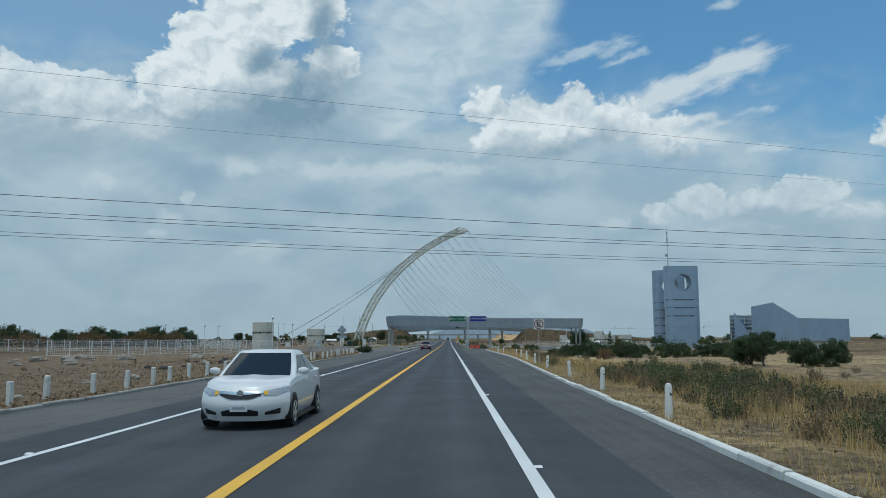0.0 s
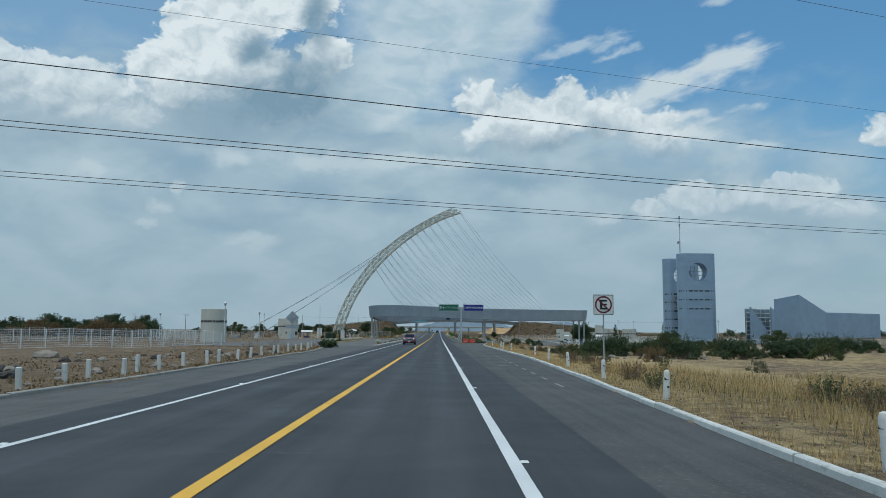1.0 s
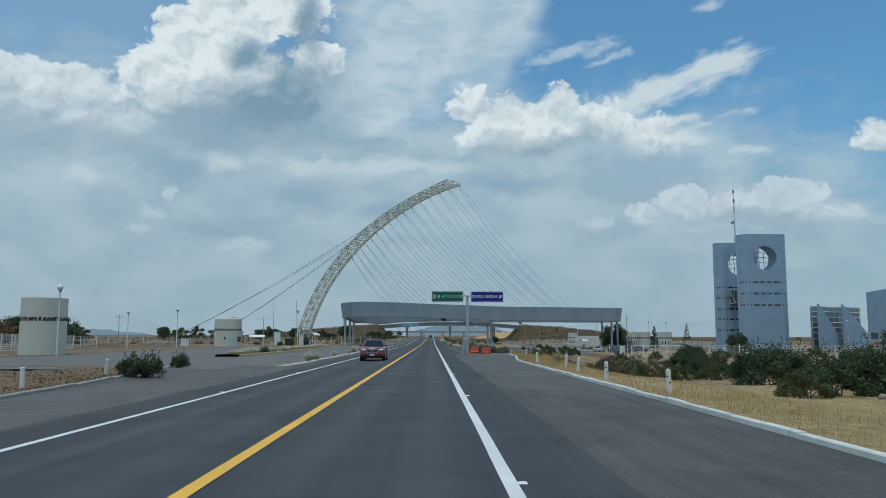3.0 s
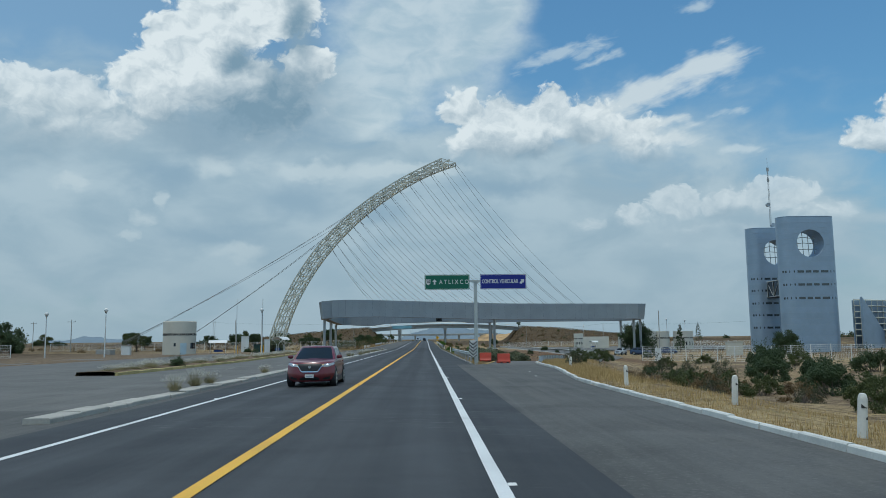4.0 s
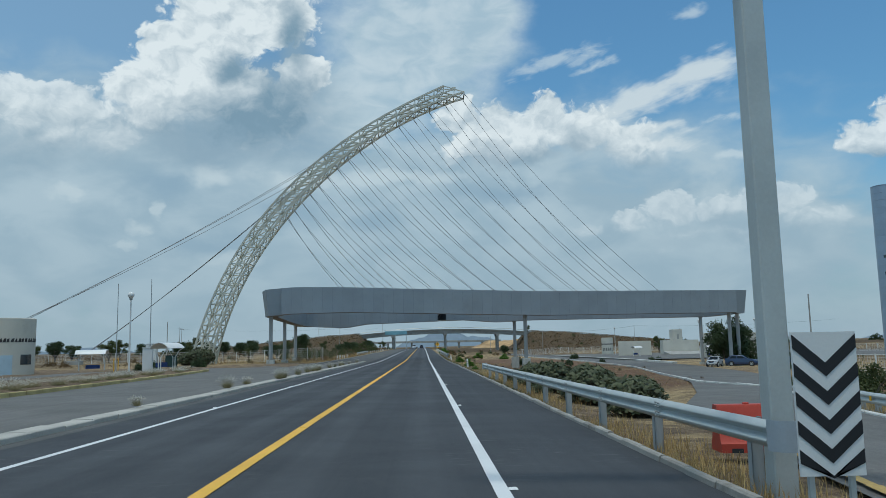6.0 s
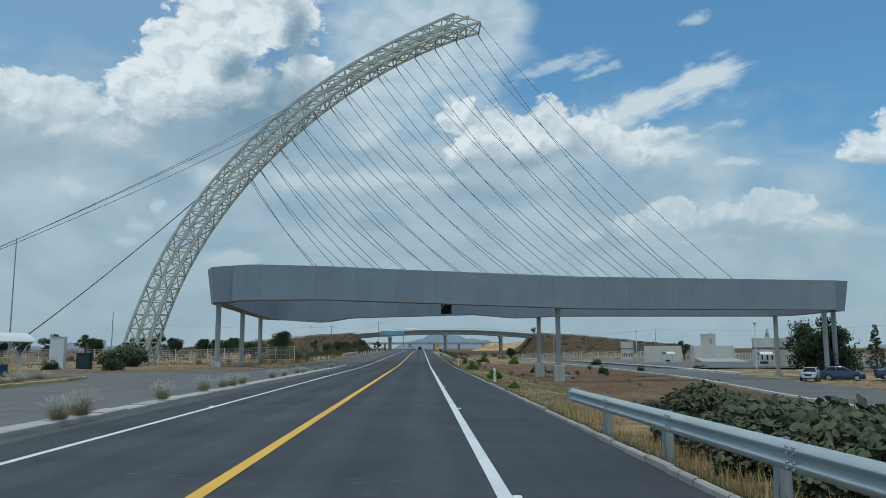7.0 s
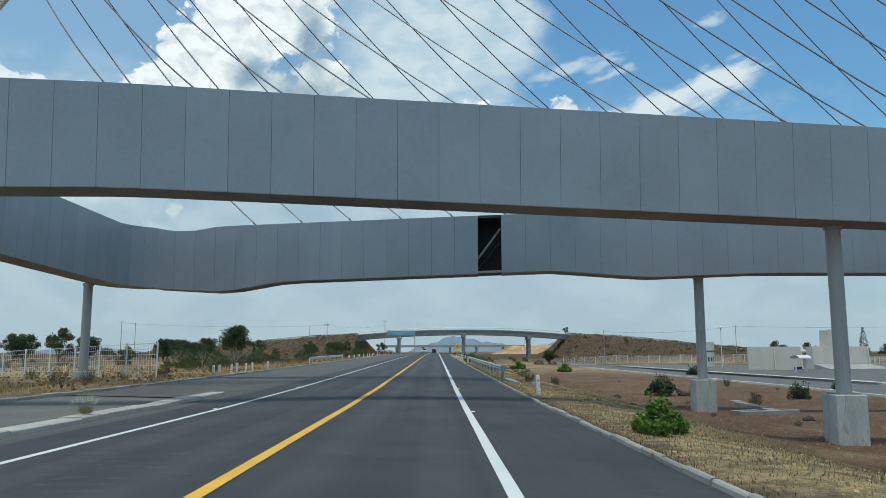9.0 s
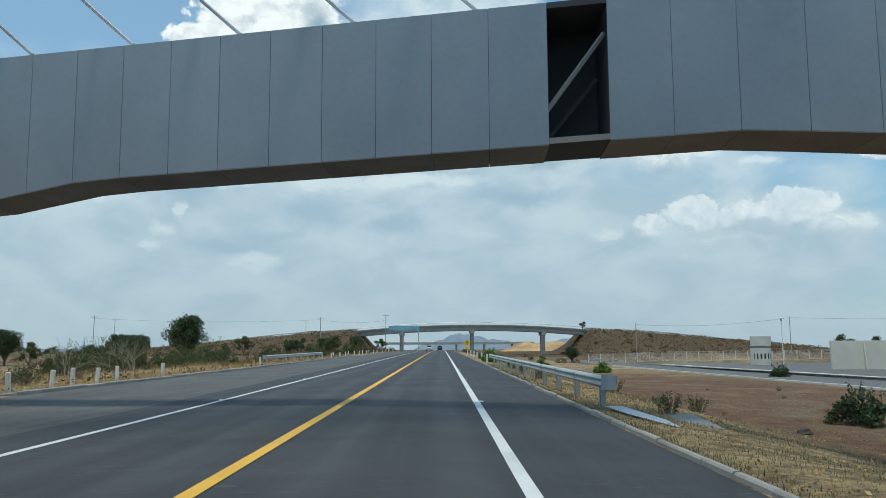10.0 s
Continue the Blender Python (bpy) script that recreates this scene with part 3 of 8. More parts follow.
# ---- mesh building ----
class Mesh:
    """Collects vertices and faces and turns them into one mesh object."""

    def __init__(self):
        self.v, self.f = [], []

    def add(self, verts, faces):
        n = len(self.v)
        self.v.extend(tuple(p) for p in verts)
        self.f.extend(tuple(n + i for i in q) for q in faces)
        return self

    def box(self, x0, y0, z0, x1, y1, z1, bev=0.0):
        if bev <= 0:
            return self.hexa([(x0, y0, z0), (x1, y0, z0), (x1, y1, z0), (x0, y1, z0), (x0, y0, z1), (x1, y0, z1), (x1, y1, z1), (x0, y1, z1)])
        ring = [(x0 + bev, y0), (x1 - bev, y0), (x1, y0 + bev), (x1, y1 - bev), (x1 - bev, y1), (x0 + bev, y1), (x0, y1 - bev), (x0, y0 + bev)]
        cx, cy = (x0 + x1) / 2, (y0 + y1) / 2
        inner = [(cx + (x - cx) * (1 - 2 * bev / max(x1 - x0, 1e-6)), cy + (y - cy) * (1 - 2 * bev / max(y1 - y0, 1e-6))) for x, y in ring]
        rows = [[(*p, z0) for p in ring], [(*p, z1 - bev) for p in ring], [(*p, z1) for p in inner]]
        return self.loft(rows, closed=True, caps=True)

    def hexa(self, p):
        return self.add(p, [(3, 2, 1, 0), (4, 5, 6, 7), (0, 1, 5, 4), (1, 2, 6, 5), (2, 3, 7, 6), (3, 0, 4, 7)])

    def loft(self, rows, closed=True, caps=True):
        n, k = len(self.v), len(rows[0])
        for r in rows:
            self.v.extend(tuple(p) for p in r)
        for i in range(len(rows) - 1):
            for j in range(k if closed else k - 1):
                a, b = n + i * k + j, n + i * k + (j + 1) % k
                self.f.append((a, b, b + k, a + k))
        if caps and closed:
            self.f.append(tuple(n + j for j in reversed(range(k))))
            self.f.append(tuple(n + (len(rows) - 1) * k + j for j in range(k)))
        return self

    def tube(self, pts, radii, sides=8, caps=True, flat=False):
        pts = [Vector(p) for p in pts]
        if not isinstance(radii, (list, tuple)):
            radii = [radii] * len(pts)
        rows, up = [], Vector((0.0, 0.0, 1.0))
        for i, p in enumerate(pts):
            d = (pts[min(i + 1, len(pts) - 1)] - pts[max(i - 1, 0)]).normalized()
            ref = up if abs(d.z) < 0.95 else Vector((0, 1, 0))
            s = d.cross(ref).normalized()
            u = s.cross(d)
            off = math.pi / sides if flat else 0.0
            rows.append([p + (s * math.cos(2 * math.pi * j / sides + off) + u * math.sin(2 * math.pi * j / sides + off)) * radii[i] for j in range(sides)])
        return self.loft(rows, True, caps)

    def lathe(self, profile, sides=16, at=(0, 0, 0)):
        rows = [[(at[0] + r * math.cos(2 * math.pi * j / sides), at[1] + r * math.sin(2 * math.pi * j / sides), at[2] + z) for j in range(sides)] for r, z in profile]
        return self.loft(rows, True, True)

    def prism(self, poly, z0, z1):
        return self.loft([[(x, y, z0) for x, y in poly], [(x, y, z1) for x, y in poly]], True, True)

    def ball(self, c, r, u=12, v=8, squash=1.0):
        return self.lathe([(r * math.sin(math.pi * i / v) + 1e-4, -r * squash * math.cos(math.pi * i / v)) for i in range(v + 1)], u, c)

    def data(self, name, material, smooth=0.0):
        me = bpy.data.meshes.new(name)
        me.from_pydata(self.v, [], self.f)
        if smooth:
            me.shade_smooth()
            me.set_sharp_from_angle(angle=radians(smooth))
        me.materials.append(material)
        return me


def part(name, mesh, material, parent=None, label="", smooth=0.0, at=None):
    ob = new(name, mesh.data(name, material, smooth))
    if parent is not None:
        ob.parent = parent
    if at is not None:
        ob.matrix_basis = at
    return tagged(ob, label=label)


def thing(name, label, category, group="", kind="", at=None):
    ob = new(name)
    ob.empty_display_size = 0.2
    if at is not None:
        ob.matrix_basis = at
    return tagged(ob, label, category, group, kind)


def interp(table, x):
    """Value between the rows of a table of (x, value)."""
    return float(np.interp(x, [a for a, _ in table], [b for _, b in table]))


# ---- plan of the road: edges by distance along it ----
KERB_R = [(-40, 6.3), (8, 6.5), (25, 7.0), (37, 7.3), (55, 8.0), (69, 8.5), (85, 9.0), (143, 9.15), (147, 9.3), (153, 9.9), (162, 10.8), (170, 11.0), (176, 11.5), (183, 12.8), (193, 15.8), (208, 21.2), (226, 28.0)]
KERB_L = [(-40, -8.3), (19, -8.4), (53, -8.6), (70, -8.8), (99, -8.95), (106, -9.4), (114, -10.2), (124, -11.6), (134, -13.2)]
ISLE_L = [(128, -5.75), (140, -5.6), (284, -5.9)]
KERB_R2 = [(171.5, 6.05), (205, 6.0), (340, 5.95), (600, 6.0)]
KERB_L2 = [(262, -13.4), (280, -12.6), (310, -11.6), (340, -11.0), (600, -10.5)]


def road_z(y):
    """The road is level as far as the footbridge, then climbs towards the overpass."""
    return interp([(262, 0.0), (276, -0.01), (288, 0.04), (300, 0.14), (325, 0.37), (345, 0.56), (390, 0.98), (440, 1.4), (520, 1.9), (600, 2.2), (900, 3.0)], y)


def plain_z(y):
    """Height of the open country on both sides."""
    t = max(0.0, y - 290.0)
    return 0.0000105 * t * t if t < 260 else 0.71 + 0.0054 * (t - 260)


def crown(x, y):
    return road_z(y) - 0.014 * min(abs(x), 8.0)


def right_edge(y):
    return interp(KERB_R, y) if y < 172 else interp(KERB_R2, y)


def left_edge(y):
    return interp(KERB_L, y) if y < 134 else (-34.0 if y < 262 else interp(KERB_L2, y))


def field_z(x, y):
    """Height of the open ground."""
    e, w = right_edge(y), left_edge(y)
    base = road_z(y)
    if x > e:
        t = min(1.0, max(0.0, (x - e - 0.6) / 10.0))
        drop = interp([(-50, -0.5), (60, -0.5), (110, -0.7), (150, -1.2), (200, -1.6), (420, -1.7), (560, -0.6), (700, 0)], y)
        k = t * t * (3 - 2 * t)
        z = base * (1 - k) + plain_z(y) * k - 0.08 + drop * k
        hollow = math.exp(-((x - 27) / 9.0) ** 2 - ((y - 178) / 34.0) ** 2)
        return z - 1.3 * hollow + 0.5 * min(1.0, max(0.0, (x - 45) / 60.0))
    if x < w:
        t = min(1.0, max(0.0, (w - x - 1.0) / 25.0))
        k = t * t * (3 - 2 * t)
        return base * (1 - k) + plain_z(y) * k - 0.06 - 0.1 * t
    return base - 0.4


# slip road on the right, dropping to the lower yard
SLIP = [(165, 8.7, -0.15), (171, 9.0, -0.15), (176, 9.9, -0.17), (186, 12.0, -0.28), (196, 15.2, -0.55), (208, 20.3, -0.9), (226, 26.5, -1.25), (250, 33.0, -1.5), (285, 39.0, -1.58), (330, 42.0, -1.6), (400, 43.0, -1.6), (520, 40.0, -1.1)]


def slip_x(y):
    return float(np.interp(y, [a for a, _, _ in SLIP], [b for _, b, _ in SLIP]))


def slip_z(y):
    return float(np.interp(y, [a for a, _, _ in SLIP], [c for _, _, c in SLIP]))


slip_half = [(165, 2.6), (176, 2.3), (208, 3.6), (260, 4.5), (520, 4.5)]


def ground_z(x, y):
    z = field_z(x, y)
    e, w = right_edge(y), left_edge(y)
    out = max(x - e, w - x)
    if out > 0.4:
        k = min(1.0, (out - 0.4) / 3.0)
        z += k * (0.22 * noise.noise(Vector((x * 0.09, y * 0.09, 3.1))) + 0.10 * noise.noise(Vector((x * 0.35, y * 0.35, 7.7))))
        z += k * 0.05 * noise.noise(Vector((x * 1.1, y * 1.1, 1.7)))
    if 160 < y < 525:
        off = abs(x - slip_x(y)) - interp(slip_half, y)
        if off < 6 and x > e:
            k = min(1.0, max(0.0, off - 0.5) / 5.5)
            z = z * k + (slip_z(y) - 0.05) * (1 - k)
        if x > 44 and 325 < y < 465:
            z = min(z, -1.36)
    # embankments of the overpass far ahead
    if y > 520:
        for side in (-1, 1):
            u = (x - 14.6) * side
            if u > 38:
                crest = interp([(38, 9.6), (60, 8.6), (110, 4.0), (150, 0.5), (400, 0.0)], u)
                near = min(1.0, max(0.0, (y - 545) / 42.0)) * min(1.0, max(0.0, (660 - y) / 45.0))
                toe = min(1.0, (u - 38) / 8.0)
                z = max(z, plain_z(y) + crest * near * toe + 0.5 * noise.noise(Vector((x * 0.12, y * 0.12, 0))))
    if y > 900:
        z -= (y - 900) * 0.002
    return z


def steps(pairs):
    out = []
    for a, b, n in pairs:
        out.extend(a + (b - a) * i / n for i in range(n))
    out.append(pairs[-1][1])
    return out


gx = steps([(-3200, -400, 14), (-400, -120, 20), (-120, -40, 40), (-40, -14, 40), (-14, -6, 18), (-6, 5, 6), (5, 16, 34), (16, 50, 50), (50, 140, 40), (140, 500, 18), (500, 3200, 12)])
gy = steps([(-400, -20, 8), (-20, 330, 300), (330, 700, 110), (700, 1500, 16), (1500, 4500, 10)])
gm = Mesh()
for y in gy:
    for x in gx:
        gm.v.append((x, y, ground_z(x, y)))
nx = len(gx)
for j in range(len(gy) - 1):
    for i in range(nx - 1):
        a = j * nx + i
        gm.f.append((a, a + 1, a + nx + 1, a + nx))
ground = part("ground", gm, M_GROUND, smooth=60)
tagged(ground, "dry straw-coloured field with bare brown and reddish soil", "ground", kind="structure")


def ribbon(name, y0, y1, left, right, z, material, step=4.0, across=1):
    """A strip of paving between two edges that change along the road."""
    m = Mesh()
    n = max(1, int((y1 - y0) / step))
    ys = [y0 + (y1 - y0) * i / n for i in range(n + 1)]
    for y in ys:
        l, r = left(y), right(y)
        for k in range(across + 1):
            x = l + (r - l) * k / across
            m.v.append((x, y, z(x, y)))
    w = across + 1
    for i in range(n):
        for k in range(across):
            a = i * w + k
            m.f.append((a, a + 1, a + w + 1, a + w))
    return part(name, m, material)


road = ribbon("road", -60, 900, lambda y: -5.2, lambda y: 4.9, lambda x, y: crown(x, y) + 0.012, M_NEW_ASPHALT, 4.0, 8)
tagged(road, "fresh dark asphalt two-lane highway with a slight crown", "road", kind="structure")
for y0, y1, mat in ((-60, 112, M_MID_ASPHALT), (112, 171, M_OLD_ASPHALT)):
    sh = ribbon("road_shoulder", y0, y1, lambda y: 4.6, lambda y: interp(KERB_R, y) + 0.05, lambda x, y: crown(x, y), mat, 3.0, 3)
    tagged(sh, "worn grey-brown asphalt shoulder and bus bay", "road", kind="structure")
sh = ribbon("road_shoulder", 171, 900, lambda y: 4.6, lambda y: interp(KERB_R2, y) + 0.05, lambda x, y: crown(x, y), M_NEW_ASPHALT, 3.0, 2)
tagged(sh, "dark asphalt shoulder along the kerb", "road", kind="structure")
sh = ribbon("road_shoulder", -60, 134, lambda y: interp(KERB_L, y) - 0.05, lambda y: -4.9, lambda x, y: crown(x, y), M_OLD_ASPHALT, 3.0, 3)
tagged(sh, "worn asphalt shoulder", "road", kind="structure")
sh = ribbon("road_shoulder", 128, 640, lambda y: interp(ISLE_L, y) if y < 284 else interp(KERB_L2, y), lambda y: -4.9, lambda x, y: crown(x, y) + 0.003, M_OLD_ASPHALT, 3.0, 3)
tagged(sh, "worn asphalt shoulder", "road", kind="structure")
plaza = ribbon("control_plaza", 128, 284, lambda y: interp([(128, -40), (200, -44), (250, -36), (262, -22), (284, -12.6)], y), lambda y: interp(ISLE_L, y), lambda x, y: -0.11, M_FADED, 3.0, 8)
tagged(plaza, "wide grey asphalt apron of the checkpoint", "pavement", kind="structure")

sl = ribbon("slip_road", 168, 520, lambda y: slip_x(y) - interp(slip_half, y), lambda y: slip_x(y) + interp(slip_half, y), lambda x, y: slip_z(y) + 0.03, M_FADED, 2.0, 3)
tagged(sl, "faded asphalt slip road curving to a lower yard", "road", kind="structure")
yard = ribbon("inspection_yard", 330, 460, lambda y: 46.5, lambda y: 150.0, lambda x, y: -1.3, M_FADED, 10.0, 6)
tagged(yard, "grey asphalt inspection yard", "pavement", kind="structure")


def stripe(name, x, width, y0, y1, material, label, z=0.018, wob=0.006):
    m = Mesh()
    n = int((y1 - y0) / 2.0)
    for i in range(n + 1):
        y = y0 + (y1 - y0) * i / n
        o = wob * noise.noise(Vector((y * 0.7, x, 0)))
        for s in (-1, 1):
            xx = x + s * (width / 2 + o * s)
            m.v.append((xx, y, crown(xx, y) + z))
    for i in range(n):
        a = 2 * i
        m.f.append((a, a + 1, a + 3, a + 2))
    return tagged(part(name, m, material), label, "road marking", kind="structure")


stripe("centre_line", 0.0, 0.20, -60, 900, M_YELLOW, "solid yellow centre line, slightly worn")
stripe("edge_line", 3.5, 0.18, -60, 900, M_WHITE_LINE, "solid white edge line, slightly worn")
stripe("edge_line", -3.77, 0.16, -60, 900, M_WHITE_LINE, "solid white edge line, slightly worn")


def worn_dash(x0, y0, x1, y1, w=0.13, material=None, label="worn white dash of the bus bay marking"):
    """A worn white dash of the old bay marking."""
    d = Vector((x1 - x0, y1 - y0, 0)).normalized()
    s = Vector((d.y, -d.x, 0)) * w / 2
    m = Mesh()
    pts = []
    for i in range(7):
        f = i / 6
        c = Vector((x0 + (x1 - x0) * f, y0 + (y1 - y0) * f, 0))
        k = 0.75 + 0.5 * noise.noise(Vector((c.x * 3, c.y * 3, 2)))
        for q in (-1, 1):
            p = c + s * q * k
            pts.append((p.x, p.y, crown(p.x, p.y) + 0.006))
    m.add(pts, [(2 * i, 2 * i + 1, 2 * i + 3, 2 * i + 2) for i in range(6)])
    tagged(part("bay_dash", m, material or M_OLD_LINE), label, "road marking", kind="structure")


M_OLD_LINE = surface("worn_road_paint", (0.26, 0.255, 0.235), 0.8, vary=0.35, scale=0.4, grain=20, bump=0.2, stains=0.8, stain_rgb=(0.14, 0.135, 0.125))
for k in range(9):
    y = 54.0 + 4.15 * k
    worn_dash(6.62 + 0.012 * (y - 54), y, 6.64 + 0.012 * (y - 54), y + 1.95)
worn_dash(8.05, 150.9, 8.22, 152.2)
worn_dash(8.42, 156.2, 8.66, 157.7)
worn_dash(5.6, 70.1, 6.2, 71.0, 0.3)
worn_dash(-7.9, 86, -7.75, 88.4, 0.1)
worn_dash(-9.0, 174, -9.3, 178, 0.12)
worn_dash(-11.0, 166, -11.6, 171, 0.12)
M_OLD_YELLOW = surface("worn_yellow_paint", (0.42, 0.29, 0.09), 0.8, vary=0.3, scale=0.4, grain=20, bump=0.2, stains=0.8, stain_rgb=(0.17, 0.15, 0.12))
worn_dash(7.14, 171.9, 8.02, 177.1, 0.3, M_OLD_YELLOW, "worn yellow line at the nose of the slip road")
worn_dash(8.02, 177.1, 8.74, 181.7, 0.22, M_OLD_YELLOW, "worn yellow line at the nose of the slip road")
worn_dash(6.1, 171.2, 7.1, 171.95, 0.22)
worn_dash(6.4, 169.1, 6.85, 169.55, 0.2)
worn_dash(6.75, 170.0, 6.86, 169.5, 0.2)
worn_dash(6.5, 167.4, 6.85, 168.0, 0.2)


# ---- kerbs, posts, guard rails ----
def kerb_run(name, table, y0, y1, width, height, material, label, outward, seg=1.6, zf=None, sink=0.25):
    """A run of kerb stones laid end to end, each a little out of line."""
    top = thing(name, label, "kerb", kind="structure")
    n = int((y1 - y0) / seg)
    rnd = random.Random(int(y0 * 7 + width * 100))
    for i in range(n):
        a, b = y0 + (y1 - y0) * i / n + 0.008, y0 + (y1 - y0) * (i + 1) / n - 0.008
        xa, xb = interp(table, a), interp(table, b)
        j, h = rnd.uniform(-0.02, 0.02), height + rnd.uniform(-0.025, 0.015)
        za, zb = (zf or road_z)(a), (zf or road_z)(b)
        w, c = width * outward, 0.025
        rows = []
        for y, x, z in ((a, xa + j, za), (b, xb + j, zb)):
            rows.append([(x, y, z - sink), (x + 0.02 * outward, y, z + h - c), (x + (0.02 + c) * outward, y, z + h), (x + w - c * outward, y, z + h), (x + w, y, z + h - c), (x + w, y, z - sink)])
        part("kerb_stone", Mesh().loft(rows, True, True), material, top)
    return top


kerb_run("kerb_bay", KERB_R, -6, 171, 0.18, 0.02, M_KERB, "whitewashed concrete kerb along the bus bay", 1)
kerb_run("kerb_slip", KERB_R, 171, 224, 0.18, 0.09, M_KERB, "whitewashed concrete kerb of the slip road", 1, zf=lambda y: slip_z(y) + 0.02)
kerb_run("kerb_field", KERB_L, -6, 134, 0.22, 0.0, M_KERB_RAW, "pale weathered concrete kerb beside the field", -1)
kerb_run("separator", ISLE_L, 130, 284, 0.62, 0.05, M_SEP, "low weathered concrete separator strip with dry grass", -1)
kerb_run("kerb_verge", KERB_R2, 171.5, 350, 0.14, 0.01, M_KERB_RAW, "low weathered concrete kerb with flaking whitewash", 1, 1.1)
kerb_run("kerb_left", KERB_L2, 268, 400, 0.22, 0.02, M_KERB_RAW, "pale weathered concrete kerb", -1)
kerb_run("kerb_yard", [(226, 23.5), (250, 28.0), (285, 34.2), (330, 37.0), (400, 38.2), (520, 35)], 205, 440, 0.25, 0.12, M_KERB, "whitewashed kerb of the lower slip road", -1, 2.4, lambda y: slip_z(y) + 0.02)
kerb_run("kerb_yard_far", [(205, 25), (226, 30.5), (250, 37.8), (285, 43.8), (330, 46.8), (400, 47.8), (520, 45)], 300, 440, 0.9, 0.31, M_KERB, "whitewashed kerb of the lower slip road", 1, 2.4, lambda y: slip_z(y) + 0.02)
ISLAND = [(158, -15.1), (186, -14.9), (212, -16.0), (232, -17.2), (246, -18.6)]
kerb_run("island_kerb", ISLAND, 158, 246, 0.2, 0.2, M_KERB_YEL, "faded yellow concrete kerb of the planted island", -1, zf=lambda y: -0.11)
isl = Mesh()
rows = []
for i in range(41):
    y = 158 + 88 * i / 40
    x = interp(ISLAND, y)
    w = 2.4 if y < 200 else interp([(200, 2.4), (215, 9.0), (240, 9.0), (246, 3)], y)
    rows.append([(x - 0.15, y, 0.02), (x - 0.3, y, 0.10), (x - w * 0.5, y, 0.13 + 0.04 * noise.noise(Vector((0, y, 0)))), (x - w, y, 0.10), (x - w - 0.1, y, -0.2)])
isl.loft(rows, False, False)
tagged(part("traffic_island", isl, M_GROUND, smooth=50), "planted traffic island with dry soil", "island", kind="structure")


def marker_post():
    root = thing("marker_post", "round whitewashed concrete marker post beside the kerb", "post", "kerb marker posts")
    part("shaft", Mesh().lathe([(0.085, -0.3), (0.085, 0.05), (0.08, 0.66), (0.074, 0.70), (0.055, 0.745), (0.02, 0.76)], 14), M_POST, root, smooth=40)
    for z, dz, a0, a1 in ((0.5, 0.07, 200, 275), (0.3, 0.05, 255, 320), (0.42, 0.035, 300, 350), (0.54, 0.04, 60, 140)):
        arc = [radians(a0 + (a1 - a0) * i / 5) for i in range(6)]
        rows = [[(0.0855 * math.cos(a), 0.0855 * math.sin(a), z + h_ * dz * (0.6 + 0.4 * math.sin(3 * a + z * 20))) for a in arc] for h_ in (0, 1)]
        part("scuff", Mesh().loft(rows, False, False), M_LAVA, root, "dark flaked patch of paint")
    return root


def slim_post():
    root = thing("slim_post", "square whitewashed concrete post, chipped and leaning slightly", "post", "field edge posts")
    part("shaft", Mesh().box(-0.075, -0.075, -0.3, 0.075, 0.075, 0.74, 0.02), M_POST, root)
    return root


post_a, post_b = marker_post(), slim_post()
rnd = random.Random(5)
RIGHT_POSTS = [(7.25, 17.5), (7.75, 27.5), (8.3, 38.3), (8.55, 49), (8.8, 58), (9.3, 69.2), (9.8, 79.8), (10.3, 91.4), (10.1, 109.5), (9.9, 117.5), (10.3, 126), (10.9, 133.2), (10.4, 142.6), (12.1, 163.6), (6.65, 239.5), (6.7, 283.4), (6.7, 352), (6.7, 362), (6.7, 372), (6.8, 384), (6.8, 396), (6.8, 410)]
for i, (x, y) in enumerate(RIGHT_POSTS):
    m = pose(x, y, ground_z(x, y) + 0.02, rnd.uniform(-3, 3), rnd.uniform(-3, 3), rnd.uniform(0, 90))
    if i == 0:
        post_a.matrix_basis = m
    else:
        copy_thing(post_a, m)
LEFT_POSTS = [13.5, 16.2, 18.8, 21.4, 24.0, 26.6, 29.2, 31.8, 34.5, 37.0, 39.6, 42.4, 45.2, 48.2, 51.0, 53.8, 56.4, 58.6, 61.0, 63.4, 66.4, 70.0, 73.2, 76.5, 80.5, 84.4, 88.4, 90.6, 95.0, 98.5, 100.4, 104.5, 111.6, 121.8]
LEFT_ROW = [(interp(KERB_L, y) - 1.15 + rnd.uniform(-0.25, 0.2), y) for y in LEFT_POSTS]
LEFT_ROW += [(interp(KERB_L2, y) - 0.9 + rnd.uniform(-0.3, 0.2), y) for y in (305.5, 307.6, 310.6, 312.4, 314.2, 316.0, 322, 343, 376, 381, 386, 391, 396, 402, 408, 414, 421, 428, 436, 445, 455, 466, 478, 490, 503)]
for i, (x, y) in enumerate(LEFT_ROW):
    m = pose(x, y, ground_z(x, y) - rnd.uniform(0, 0.12), rnd.uniform(-4, 4), rnd.uniform(-4, 4), rnd.uniform(-15, 15))
    if i == 0:
        post_b.matrix_basis = m
    else:
        copy_thing(post_b, m)


def stud(material, label):
    root = thing("road_stud", label, "road stud", "raised road studs")
    m = Mesh().loft([[(-0.06, -0.05, 0), (0.06, -0.05, 0), (0.06, 0.05, 0), (-0.06, 0.05, 0)], [(-0.045, -0.02, 0.022), (0.045, -0.02, 0.022), (0.045, 0.02, 0.022), (-0.045, 0.02, 0.022)]])
    part("body", m, material, root)
    return root


